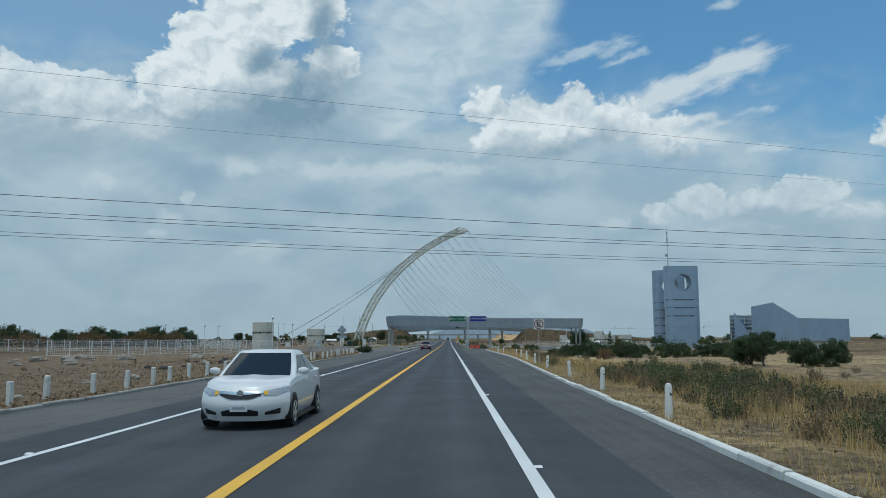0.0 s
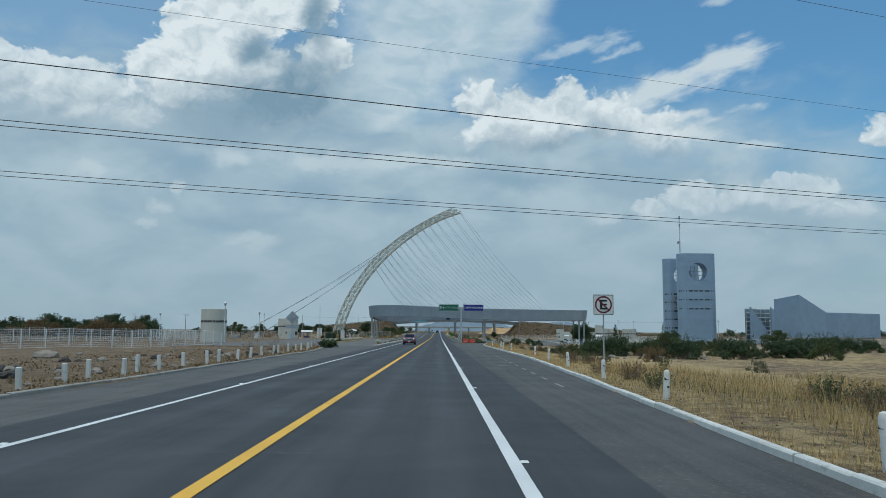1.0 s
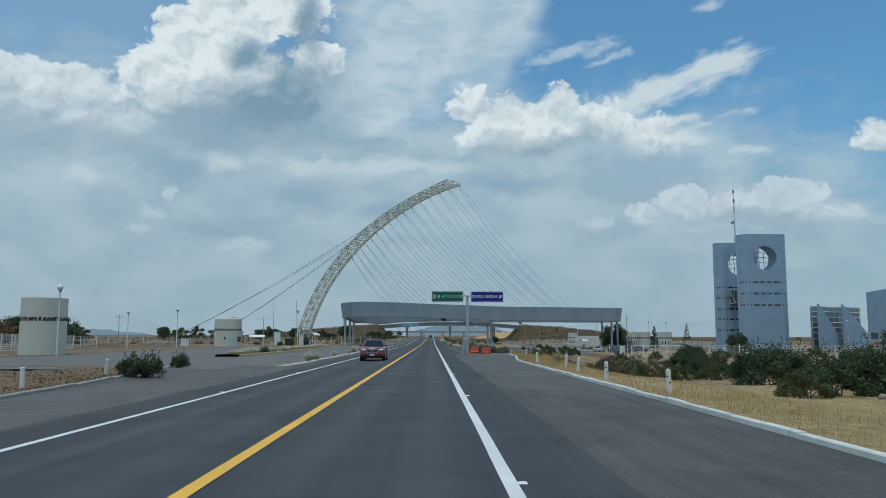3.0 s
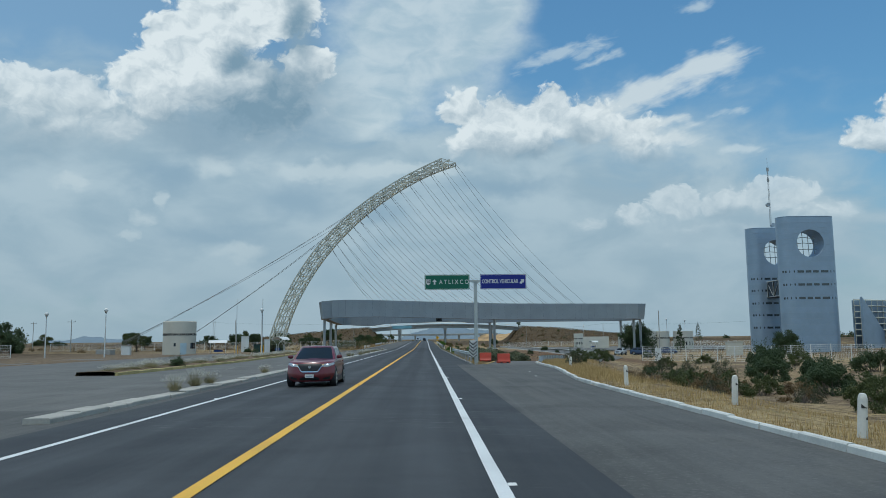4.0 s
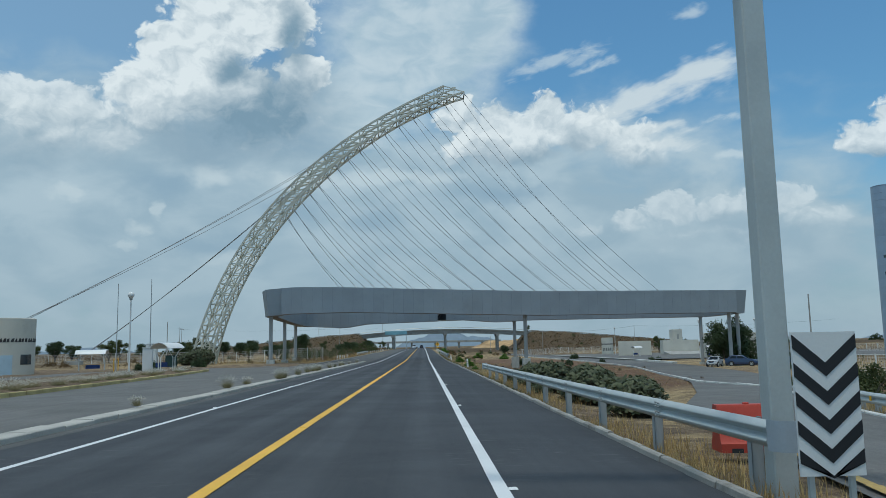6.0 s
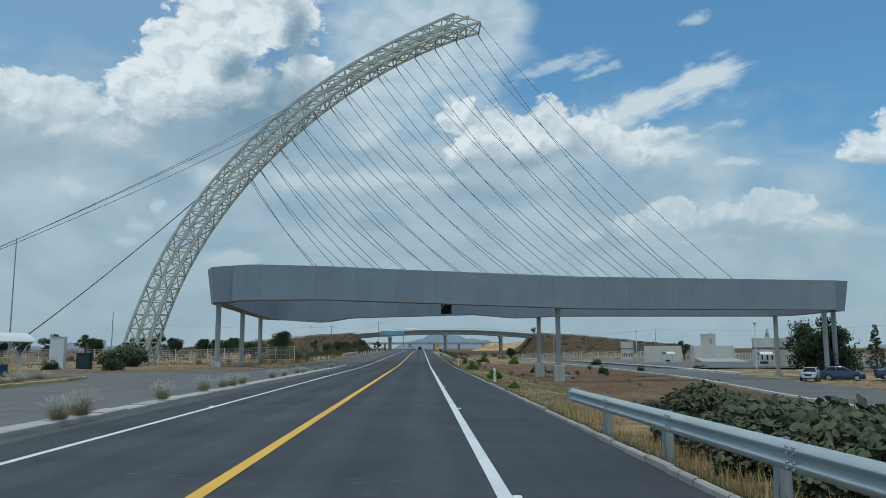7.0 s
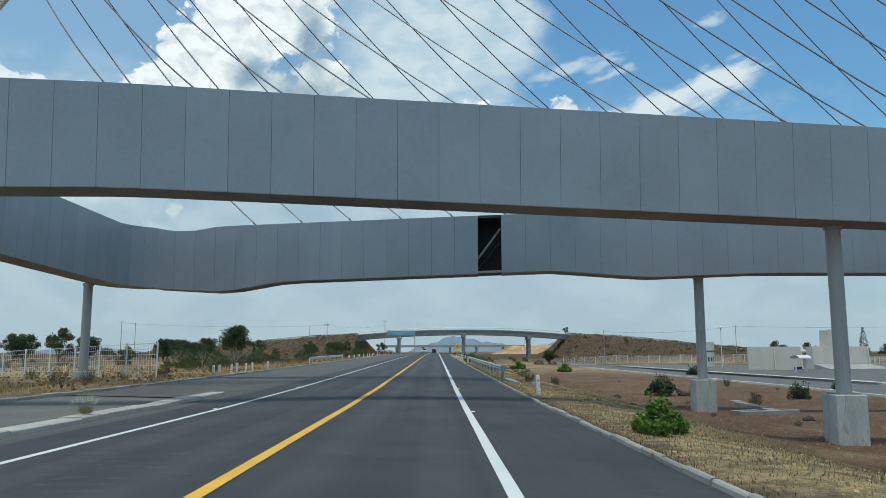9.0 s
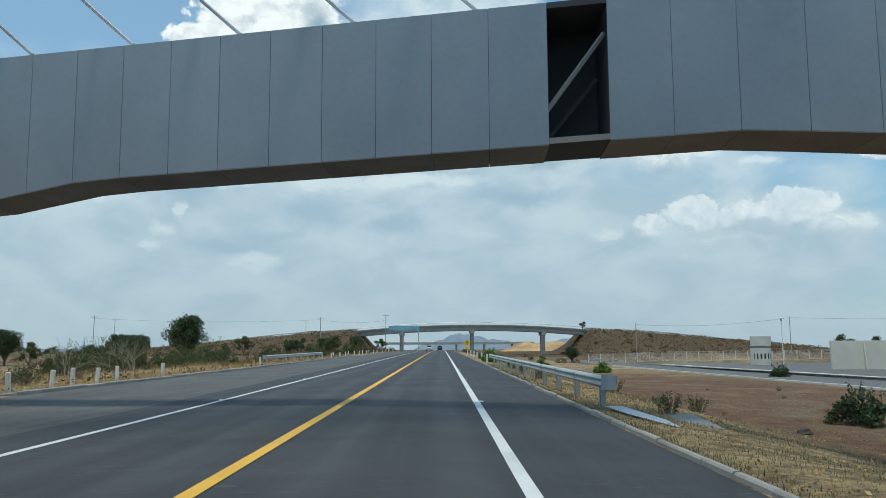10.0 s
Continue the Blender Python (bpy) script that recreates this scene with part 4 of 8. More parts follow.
for k, (x, ph, mat, lab) in enumerate(((3.64, 10.8, M_WHITE, "small white raised road stud on the edge line"), (-3.87, 26.0, M_WHITE, "small white raised road stud on the edge line"), (0.0, 18.4, M_YELLOW, "small yellow raised road stud on the centre line"))):
    s0 = stud(mat, lab)
    y = ph - 13.85
    first = True
    while y < 420:
        m = pose(x, y, crown(x, y) + 0.018)
        if first:
            s0.matrix_basis = m
        else:
            copy_thing(s0, m)
        first = False
        y += 13.85


def guard_rail(path, label, side=1, posts=3.8, ends=True, dots=False, zf=None, start_plate=True):
    """A W-beam rail on C-posts, with flared end pieces; side is +1 where the road lies to its left."""
    root = thing("guard_rail", label, "guard rail")
    P = [Vector((x, y, (zf(y) if zf else road_z(y)))) for x, y in path]
    length = [0.0]
    for a, b in zip(P, P[1:]):
        length.append(length[-1] + (b - a).length)

    def at(s):
        x = float(np.interp(s, length, [p.x for p in P]))
        y = float(np.interp(s, length, [p.y for p in P]))
        z = float(np.interp(s, length, [p.z for p in P]))
        return Vector((x, y, z))

    prof = [(0.0, 0.42), (0.03, 0.45), (0.08, 0.485), (0.08, 0.515), (0.03, 0.545), (0.0, 0.575), (0.03, 0.605), (0.08, 0.635), (0.08, 0.665), (0.03, 0.70), (0.0, 0.73)]
    back = [(d - 0.012, z) for d, z in reversed(prof)]
    L, bay = length[-1], 3.9
    k = max(1, round(L / bay))
    for i in range(k):
        s0, s1 = L * i / k, L * (i + 1) / k + (0.25 if i < k - 1 else 0)
        rows = []
        for q in range(5):
            s = s0 + (s1 - s0) * q / 4
            p, d = at(min(s, L)), (at(min(s + 0.2, L)) - at(max(s - 0.2, 0))).normalized()
            n = Vector((-d.y, d.x, 0)) * side
            lift = 0.006 if i % 2 else 0.0
            rows.append([p + n * (a + lift) + Vector((0, 0, z)) for a, z in prof + back])
        part("rail", Mesh().loft(rows, True, True), M_GALV, root, smooth=60)
        pj = at(s1 - 0.12) if i < k - 1 else None
        if pj is not None:
            bolts = Mesh()
            d = (at(min(s1 + 0.2, L)) - at(s1 - 0.4)).normalized()
            n = Vector((-d.y, d.x, 0)) * side
            for u in (-0.07, 0.07):
                for zz in (0.47, 0.53, 0.62, 0.68):
                    c = pj + d * u + n * 0.085 + Vector((0, 0, zz))
                    bolts.tube([c - n * 0.02, c + n * 0.015], 0.016, 6)
            tagged(part("splice_bolts", bolts, M_COLUMN, root), kind="stuff")
    s = 0.7
    while s < L - 0.3:
        p, d = at(s), (at(min(s + 0.2, L)) - at(max(s - 0.2, 0))).normalized()
        n = Vector((-d.y, d.x, 0)) * side
        m = Mesh()
        for a0, a1, b0, b1 in ((-0.17, -0.02, -0.06, -0.05), (-0.17, -0.16, -0.06, 0.06), (-0.03, -0.02, -0.06, 0.06)):
            c = []
            for z in (-0.6, 0.72):
                c += [p + n * a0 + d * b0 + Vector((0, 0, z)), p + n * a1 + d * b0 + Vector((0, 0, z)), p + n * a1 + d * b1 + Vector((0, 0, z)), p + n * a0 + d * b1 + Vector((0, 0, z))]
            m.hexa(c)
        part("post", m, M_COLUMN, root)
        if dots:
            c = p + n * 0.09 + Vector((0, 0, 0.575))
            part("reflector", Mesh().hexa([c + n * (0.02 * i2) + d * (0.045 * j2) + Vector((0, 0, 0.06 * k2)) for k2 in (-1, 1) for i2, j2 in ((-1, -1), (1, -1), (1, 1), (-1, 1))]), M_AMBER, root, "amber reflector")
        s += posts
    for s, sg, on in ((0.0, -1, start_plate), (L, 1, True)):
        if not on:
            continue
        p, d = at(s), (at(min(s + 0.3, L)) - at(max(s - 0.3, 0))).normalized() * sg
        n = Vector((-d.y, d.x, 0)) * side * sg
        spine = []
        for q in range(9):
            a = q / 8 * 2.6
            spine.append(p + d * (0.28 * math.sin(min(a, 1.57)) + 0.02) - n * (0.17 * (1 - math.cos(a)) - 0.08))
        rows = []
        for q, c in enumerate(spine):
            tg = (spine[min(q + 1, 8)] - spine[max(q - 1, 0)]).normalized()
            th = Vector((-tg.y, tg.x, 0)) * 0.012
            rows.append([c + Vector((0, 0, 0.40)), c + Vector((0, 0, 0.75)), c + th + Vector((0, 0, 0.75)), c + th + Vector((0, 0, 0.40))])
        part("end_wing", Mesh().loft(rows, True, True), M_SIGNBACK, root, "rounded flat end piece", smooth=60)
    return root


guard_rail([(6.62, 176.6), (6.42, 186), (6.3, 200), (6.2, 214.6)], "galvanised W-beam guard rail beside broad-leaved plants")
guard_rail([(11.4, 172.6), (12.1, 177.5), (13.3, 183.0), (15.1, 189.5), (16.9, 194.5)], "dull galvanised guard rail with amber reflectors along the slip road", 1, 2.0, dots=True, zf=lambda y: slip_z(y) - 0.16)
guard_rail([(6.6, 299.6), (6.6, 320), (6.6, 346)], "galvanised W-beam guard rail above weeds", 1, 3.8)
guard_rail([(-12.2, 346), (-11.9, 374)], "galvanised guard rail on the far verge", -1, 3.8)


# ---- bridge ring, columns, arch and cables ----
def resample(stations, pitch):
    """Evenly spaced stations along a list of (outer, inner, top, bottom)."""
    mids = [((a[0] + b[0]) / 2, (a[1] + b[1]) / 2) for a, b, _, _ in stations]
    s = [0.0]
    for p, q in zip(mids, mids[1:]):
        s.append(s[-1] + math.hypot(q[0] - p[0], q[1] - p[1]))
    n = round(s[-1] / pitch)
    col = [[st[0][0] for st in stations], [st[0][1] for st in stations], [st[1][0] for st in stations], [st[1][1] for st in stations], [st[2] for st in stations], [st[3] for st in stations]]
    out = []
    for i in range(n + 1):
        u = s[-1] * i / n
        v = [float(np.interp(u, s, c)) for c in col]
        out.append(((v[0], v[1]), (v[2], v[3]), v[4], v[5]))
    return out


def front_y(x):
    return 277.6 + 0.085 * x


def back_y(x):
    return 298.7 - 0.22 * x if x < 15 else 295.4 + 0.012 * (x - 15)


F_TOP = [(-21, 10.15), (-19, 10.3), (-15, 10.6), (-8, 10.5), (0, 10.22), (20, 9.62), (52, 9.45)]
F_BOT = [(-21, 6.65), (-15, 6.93), (-8, 7.03), (0, 6.8), (20, 6.2), (52, 6.2)]
B_TOP = [(-21, 9.75), (-15.6, 9.72), (-13.6, 9.36), (-11.2, 9.68), (15, 9.75), (52, 9.5)]
B_BOT = [(-21, 5.9), (-16, 5.85), (-10.8, 5.5), (-7, 6.08), (9.4, 6.35), (14.6, 5.85), (21, 6.1), (52, 6.1)]
bridge = thing("footbridge_ring", "long grey-panelled footbridge ring hung over the highway", "bridge")
LEAN = 0.22
front_st = [((x, front_y(x)), (x, front_y(x) + 1.9), interp(F_TOP, x), interp(F_BOT, x)) for x in (-17.0, -15, -8, 0, 10, 20, 30, 40, 49.2)]
left_st = [((-17.0, front_y(-17)), (-17.0, front_y(-17) + 1.9), 10.45, 6.77), ((-19.3, 276.0), (-17.7, 278.3), 10.25, 6.66), ((-19.9, 276.9), (-17.9, 278.8), 10.12, 6.6), ((-19.6, 290), (-17.6, 290), 9.95, 6.2), ((-19.2, 301.2), (-17.1, 300.6), 9.75, 5.9), ((-18.2, 303.4), (-16.5, 301.4), 9.74, 5.88), ((-16.0, 304.1), (-15.6, 302.1), 9.72, 5.85), ((-15.3, 304.0), (-15.45, 302.1), 9.72, 5.85)]


def back_at(x):
    return ((x + 0.1, back_y(x) + 1.9), (x, back_y(x)), interp(B_TOP, x), interp(B_BOT, x))


right_st = [((49.2, front_y(49.2)), (49.2, front_y(49.2) + 1.9), 9.46, 6.1), ((51.0, front_y(49.2) + 0.3), (49.6, front_y(49.2) + 2.0), 9.46, 6.1), ((51.2, 284), (49.6, 284.0), 9.46, 6.1), ((51.2, 295.5), (49.5, 294.8), 9.5, 6.1), ((49.2, 297.7), (49.2, 295.8), 9.5, 6.1)]


def ring_corners(st, lean_outer, lean_inner):
    """Eight-point section: the lower edges are drawn in a little."""
    (ox, oy), (ix, iy), t, b = st
    dx, dy = ix - ox, iy - oy
    L = math.hypot(dx, dy)
    dx, dy = dx / L, dy / L
    return [(ox + dx * lean_outer, oy + dy * lean_outer, b), (ix - dx * lean_inner, iy - dy * lean_inner, b), (ix, iy, t), (ox, oy, t)]


def skin(st, pitch, lo, li, skip=()):
    rs = resample(st, pitch)
    core = Mesh()
    for i, (a, b) in enumerate(zip(rs, rs[1:])):
        ca, cb = ring_corners(a, lo, li), ring_corners(b, lo, li)
        if i in skip:
            yield i, a, b
            continue
        A, B = [Vector(p) for p in ca], [Vector(p) for p in cb]
        mid = sum(A + B, Vector()) / 8
        d = (sum(B, Vector()) / 4 - sum(A, Vector()) / 4)
        L = d.length
        g = 0.006 / L
        A2 = [p + (q - p) * g for p, q in zip(A, B)]
        B2 = [q + (p - q) * g for p, q in zip(A, B)]
        # wall panel pair with roof, and a separate soffit tray
        m = Mesh()
        ins = [p + (mid - p) * 0.0 for p in A2]
        m.add(A2 + B2, [(3, 7, 4, 0), (1, 5, 6, 2), (2, 6, 7, 3), (0, 3, 2, 1), (4, 5, 6, 7)])
        part("panel", m, M_PANEL, bridge)
        s = Mesh()
        s.add([p + Vector((0, 0, 0.02)) for p in (A2[0], A2[1], B2[1], B2[0])] + [p - Vector((0, 0, 0.03)) for p in (A2[0], A2[1], B2[1], B2[0])], [(0, 1, 2, 3), (7, 6, 5, 4), (0, 4, 5, 1), (1, 5, 6, 2), (2, 6, 7, 3), (3, 7, 4, 0)])
        part("soffit_tray", s, M_SOFFIT, bridge, "stained brownish soffit tray")
        CA = [mid + (p - mid) * 0.985 for p in A]
        CB = [mid + (p - mid) * 0.985 for p in B]
        for q in range(4):
            CA[q] = A[q] + (sum(A, Vector()) / 4 - A[q]) * 0.02
            CB[q] = B[q] + (sum(B, Vector()) / 4 - B[q]) * 0.02
        core.hexa([CA[0], CA[1], CB[1], CB[0], CA[3], CA[2], CB[2], CB[3]])
    if core.v:
        part("frame_core", core, M_CORE, bridge, "dark steel frame inside the joints")


list(skin(front_st, 1.42, LEAN, 0.1))
list(skin(left_st, 1.42, 0.55, 0.1))
list(skin(right_st, 1.42, 0.5, 0.1))
list(skin([back_at(x) for x in (-15.6, -13.6, -11.2, -10.8, -7, 0, 5.1)], 1.41, 0.1, 0.08))
list(skin([back_at(x) for x in (6.46, 9.4, 14.6, 15.2, 21, 30, 40, 49.2)], 1.42, 0.1, 0.08))
# open bay: back, floor and roof coloured dark for the shade within
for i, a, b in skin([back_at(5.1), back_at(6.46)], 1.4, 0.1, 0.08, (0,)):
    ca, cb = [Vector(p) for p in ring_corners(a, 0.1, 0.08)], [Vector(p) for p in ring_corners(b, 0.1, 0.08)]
    part("bay_back", Mesh().hexa([ca[0], cb[0], cb[0] - Vector((0, 0.05, 0)), ca[0] - Vector((0, 0.05, 0)), ca[3], cb[3], cb[3] - Vector((0, 0.05, 0)), ca[3] - Vector((0, 0.05, 0))]), M_CORE, bridge, "back of the open bay, its inside shade put into a dark colour")
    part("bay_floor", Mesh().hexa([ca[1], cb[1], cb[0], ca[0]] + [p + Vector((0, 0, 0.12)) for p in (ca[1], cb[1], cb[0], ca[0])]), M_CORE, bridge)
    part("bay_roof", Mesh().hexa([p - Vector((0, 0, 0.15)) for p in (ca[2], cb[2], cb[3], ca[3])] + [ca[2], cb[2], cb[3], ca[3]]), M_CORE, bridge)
    off = Vector((0, 0.35, 0))
    part("brace", Mesh().tube([ca[1] + off + Vector((0, 0, 0.9)), cb[2] + off - Vector((0, 0, 0.75))], 0.06, 4), M_GALV, bridge, "grey diagonal steel brace")
    part("brace", Mesh().tube([ca[1] + off * 4 + Vector((0, 0, 0.3)), cb[2] + off * 4 - Vector((0, 0, 1.5))], 0.06, 4), M_CABLE, bridge, "dark diagonal steel brace")
    part("sill", Mesh().hexa([ca[1] + Vector((0, -0.02, 0.0)), cb[1] + Vector((0, -0.02, 0.0)), cb[1] + Vector((0, 0.1, 0.0)), ca[1] + Vector((0, 0.1, 0)), ca[1] + Vector((0, -0.02, 0.14)), cb[1] + Vector((0, -0.02, 0.14)), cb[1] + Vector((0, 0.1, 0.14)), ca[1] + Vector((0, 0.1, 0.14))]), M_KERB_RAW, bridge)


def column(x, y, top, pedestal, ph, radius=0.27):
    """Round steel column on a concrete plinth."""
    gz = ground_z(x, y)
    root = thing("bridge_column", "grey painted round steel column with rust streaks on a concrete plinth", "column", "columns under the footbridge", at=pose(x, y, gz))
    h = top - gz
    part("shaft", Mesh().lathe([(radius, ph - 0.05), (radius, h - 0.12), (radius + 0.06, h - 0.12), (radius + 0.06, h + 0.05)], 20), M_COLUMN, root, smooth=40)
    part("plinth", Mesh().box(-pedestal / 2, -pedestal / 2, -0.6, pedestal / 2, pedestal / 2, ph, 0.04), M_PLINTH, root, "weathered concrete plinth with rust stains")
    part("base_plate", Mesh().box(-0.42, -0.42, ph + 0.002, 0.42, 0.42, ph + 0.04), M_SOFFIT, root)
    return root


for x, y, t, pw, ph in ((17.45, 280.6, 6.26, 1.12, 1.8), (17.75, 296.6, 5.98, 1.15, 1.75), (-18.75, 278.0, 6.6, 1.0, 0.55), (-18.8, 289.3, 6.2, 1.0, 0.5), (-18.9, 300.2, 5.9, 0.9, 0.5),
                        (48.4, 283.2, 6.2, 0.9, 0.4), (50.2, 284.6, 6.2, 0.9, 0.4), (48.8, 296.4, 6.08, 0.9, 0.4)):
    column(x, y, t, pw, ph)


def bez(p0, p1, p2, p3, t):
    return tuple(a * (1 - t) ** 3 + 3 * b * t * (1 - t) ** 2 + 3 * c * t * t * (1 - t) + d * t ** 3 for a, b, c, d in zip(p0, p1, p2, p3))


ARCH_OUT = ((-33.27, -0.66), (-26.96, 28.5), (-3.5, 39.16), (6.6, 43.8))
ARCH_IN = ((-30.2, -0.66), (-26.92, 20.66), (-6.83, 37.99), (9.9, 42.75))
AY0, AY1 = 288.9, 292.3
arch = thing("cable_arch", "leaning pale-painted steel lattice arch holding the footbridge cables", "arch")
NB = 36


def arc(curve, i):
    """Points at even steps along the arch."""
    fine = [bez(*curve, k / 200) for k in range(201)]
    s = [0.0]
    for p, q in zip(fine, fine[1:]):
        s.append(s[-1] + math.hypot(q[0] - p[0], q[1] - p[1]))
    u = s[-1] * i / NB
    return float(np.interp(u, s, [p[0] for p in fine])), float(np.interp(u, s, [p[1] for p in fine]))


OUTER = [arc(ARCH_OUT, i) for i in range(NB + 1)]
INNER = [arc(ARCH_IN, i) for i in range(NB + 1)]
MIDDLE = [((a[0] + b[0]) / 2, (a[1] + b[1]) / 2) for a, b in zip(OUTER, INNER)]
for y in (AY0, AY1):
    for row, r in ((OUTER, 0.19), (INNER, 0.19), (MIDDLE, 0.13)):
        part("chord", Mesh().tube([(x, y, z) for x, z in row], r, 4, flat=True), M_STEEL, arch)


def strut(a, b, r):
    part("strut", Mesh().tube([a, b], r, 4, flat=True), M_STEEL, arch)


def P(row, i, y):
    return (row[i][0], y, row[i][1])


for i in range(NB + 1):
    strut(P(OUTER, i, AY0), P(INNER, i, AY0), 0.09)
    strut(P(OUTER, i, AY0), P(OUTER, i, AY1), 0.085)
    strut(P(INNER, i, AY0), P(INNER, i, AY1), 0.085)
    if i < NB:
        a, b = (i, i + 1) if i % 2 else (i + 1, i)
        strut(P(OUTER, a, AY0), P(MIDDLE, b, AY0), 0.085)
        strut(P(MIDDLE, b, AY0), P(INNER, a, AY0), 0.085)
        strut(P(INNER, a, AY0), P(INNER, b, AY1), 0.08)
rest = Mesh()
for i in range(NB + 1):
    rest.tube([P(OUTER, i, AY1), P(INNER, i, AY1)], 0.09, 4)
    if i < NB:
        a, b = (i, i + 1) if i % 2 else (i + 1, i)
        rest.tube([P(OUTER, a, AY1), P(MIDDLE, b, AY1)], 0.085, 4)
        rest.tube([P(MIDDLE, b, AY1), P(INNER, a, AY1)], 0.085, 4)
        rest.tube([P(OUTER, b, AY0), P(OUTER, a, AY1)], 0.08, 4)
        rest.tube([P(INNER, b, AY0), P(INNER, a, AY1)], 0.08, 4)
        rest.tube([P(MIDDLE, a, AY0), P(MIDDLE, b, AY1)], 0.06, 4)
tagged(part("rear_lattice", rest, M_STEEL, arch), kind="stuff")
for i in range(0, NB + 1, 2):
    x, z = MIDDLE[i]
    part("gusset_plate", Mesh().box(x - 0.28, AY0 - 0.07, z - 0.28, x + 0.28, AY0 - 0.04, z + 0.28), M_STEEL, arch)


def cable(a, b, sag, r, material, label, group, sleeve=0.0):
    root = thing("stay_cable", label, "cable", group)
    a, b = Vector(a), Vector(b)
    pts = [a.lerp(b, t) - Vector((0, 0, sag * 4 * t * (1 - t))) for t in (i / 24 for i in range(25))]
    part("strand", Mesh().tube(pts, r, 6), material, root)
    d = (pts[1] - pts[0]).normalized()
    part("socket", Mesh().tube([a, a + d * 0.9], [0.07, 0.05], 6), M_COLUMN, root)
    if sleeve:
        k = int(25 * (1 - sleeve))
        part("sleeve", Mesh().tube(pts[k:], r * 1.6, 6), M_SLEEVE, root, "white plastic sleeve")
    part("anchor", Mesh().tube([pts[-1] + Vector((0, 0, -0.12)), pts[-1] + (pts[-2] - pts[-1]).normalized() * 0.5], 0.06, 6), M_COLUMN, root)
    return root


NODE0, NODES = 15.6, 16
for k in range(NODES):
    # nodes lie further apart towards the tip
    u = NODE0 + (NB - NODE0) * (22.25 * k + 0.7 * k * k) / (22.25 * 15 + 0.7 * 225)
    i0 = min(NB - 1, int(u))
    f = u - i0
    x = INNER[i0][0] + (INNER[i0 + 1][0] - INNER[i0][0]) * f
    z = INNER[i0][1] + (INNER[i0 + 1][1] - INNER[i0][1]) * f
    xf, xb = -8.5 + 3.07 * k, -8.8 + 3.17 * k
    zf, zb = interp(F_TOP, xf), interp(B_TOP, xb)
    L = math.hypot(xf - x, z - zf)
    part("hanger_link", Mesh().tube([(x, AY0 - 0.15, z - 0.35), (x, AY1 + 0.15, z - 0.35)], 0.07, 5), M_COLUMN, arch, "dark cross link that carries two stays")
    cable((x, AY0 - 0.1, z - 0.35), (xf, front_y(xf) + 0.8, zf), 0.036 * L, 0.031, M_CABLE, "sagging steel stay from the arch to the footbridge", "stays of the footbridge", 0.0)
    cable((x, AY1 + 0.1, z - 0.35), (xb, back_y(xb) + 0.9, zb), 0.062 * L, 0.031, M_CABLE, "sagging steel stay with a white sleeve low down", "stays of the footbridge", 0.7 if k < 3 else 0.4 if k < 8 else 0.0)
for k in range(3):
    i = 19 + 1.6 * k
    x, z = OUTER[round(i)]
    cable((x, AY0, z), (-59.5 + 0.5 * k, 264 + 0.6 * k, 0.4), 1.0, 0.036, M_CABLE, "steel back stay running down to a ground anchor", "back stays of the arch")
    cable((x, AY1, z), (-66 + 0.5 * k, 323 - 0.6 * k, 0.4), 1.0, 0.036, M_CABLE, "steel back stay running down to a ground anchor", "back stays of the arch")
for x, y in ((-59, 264.6), (-65.5, 322.4)):
    root = thing("stay_anchor", "squat concrete anchor block of the back stays", "anchor block", at=pose(x, y, ground_z(x, y)))
    part("block", Mesh().box(-1.4, -1.2, -0.6, 1.4, 1.2, 0.9, 0.08), M_CONC, root)


# ---- signs ----
def lettering(name, text, size, parent, material, x, y, z, width=None, bold=0.0, label="", gap=1.0):
    """Flat raised letters facing the traffic, starting at x, with their foot at z."""
    cu = bpy.data.curves.new(name, "FONT")
    cu.body, cu.size, cu.extrude, cu.offset, cu.space_character = text, size, 0.004, bold, gap
    tmp = bpy.data.objects.new("letters", cu)
    me = bpy.data.meshes.new_from_object(tmp)
    me.name = name
    bpy.data.objects.remove(tmp)
    xs = [v.co.x for v in me.vertices]
    k = width / (max(xs) - min(xs)) if width else 1.0
    x0 = min(xs)
    for v in me.vertices:
        v.co = (x + (v.co.x - x0) * k, y - v.co.z, z + v.co.y)
    me.materials.clear()
    me.materials.append(material)
    ob = new(name, me)
    ob.parent = parent
    return tagged(ob, label=label)


def plate(poly, y0, y1):
    """A flat plate from an outline in x and z."""
    return Mesh().loft([[(x, y0, z) for x, z in poly], [(x, y1, z) for x, z in poly]], True, True)


def frame_line(x0, z0, x1, z1, w, y):
    m = Mesh()
    for a, b, c, d in ((x0, z0, x1, z0 + w), (x0, z1 - w, x1, z1), (x0, z0 + w, x0 + w, z1 - w), (x1 - w, z0 + w, x1, z1 - w)):
        m.box(a, y - 0.003, b, c, y, d)
    return m


SY = 176.6
sign = thing("road_sign", "green and blue destination panels on a galvanised T-post", "road sign", at=pose(0, 0, 0))
part("post", Mesh().box(6.66, SY + 0.1, -0.5, 6.94, SY + 0.38, 6.58, 0.02), M_GALV, sign)
part("cross_arm", Mesh().box(2.9, SY + 0.12, 6.58, 10.7, SY + 0.26, 6.70), M_GALV, sign)
part("cap_plate", Mesh().box(6.5, SY + 0.05, 6.5, 7.1, SY + 0.43, 6.575), M_GALV, sign)
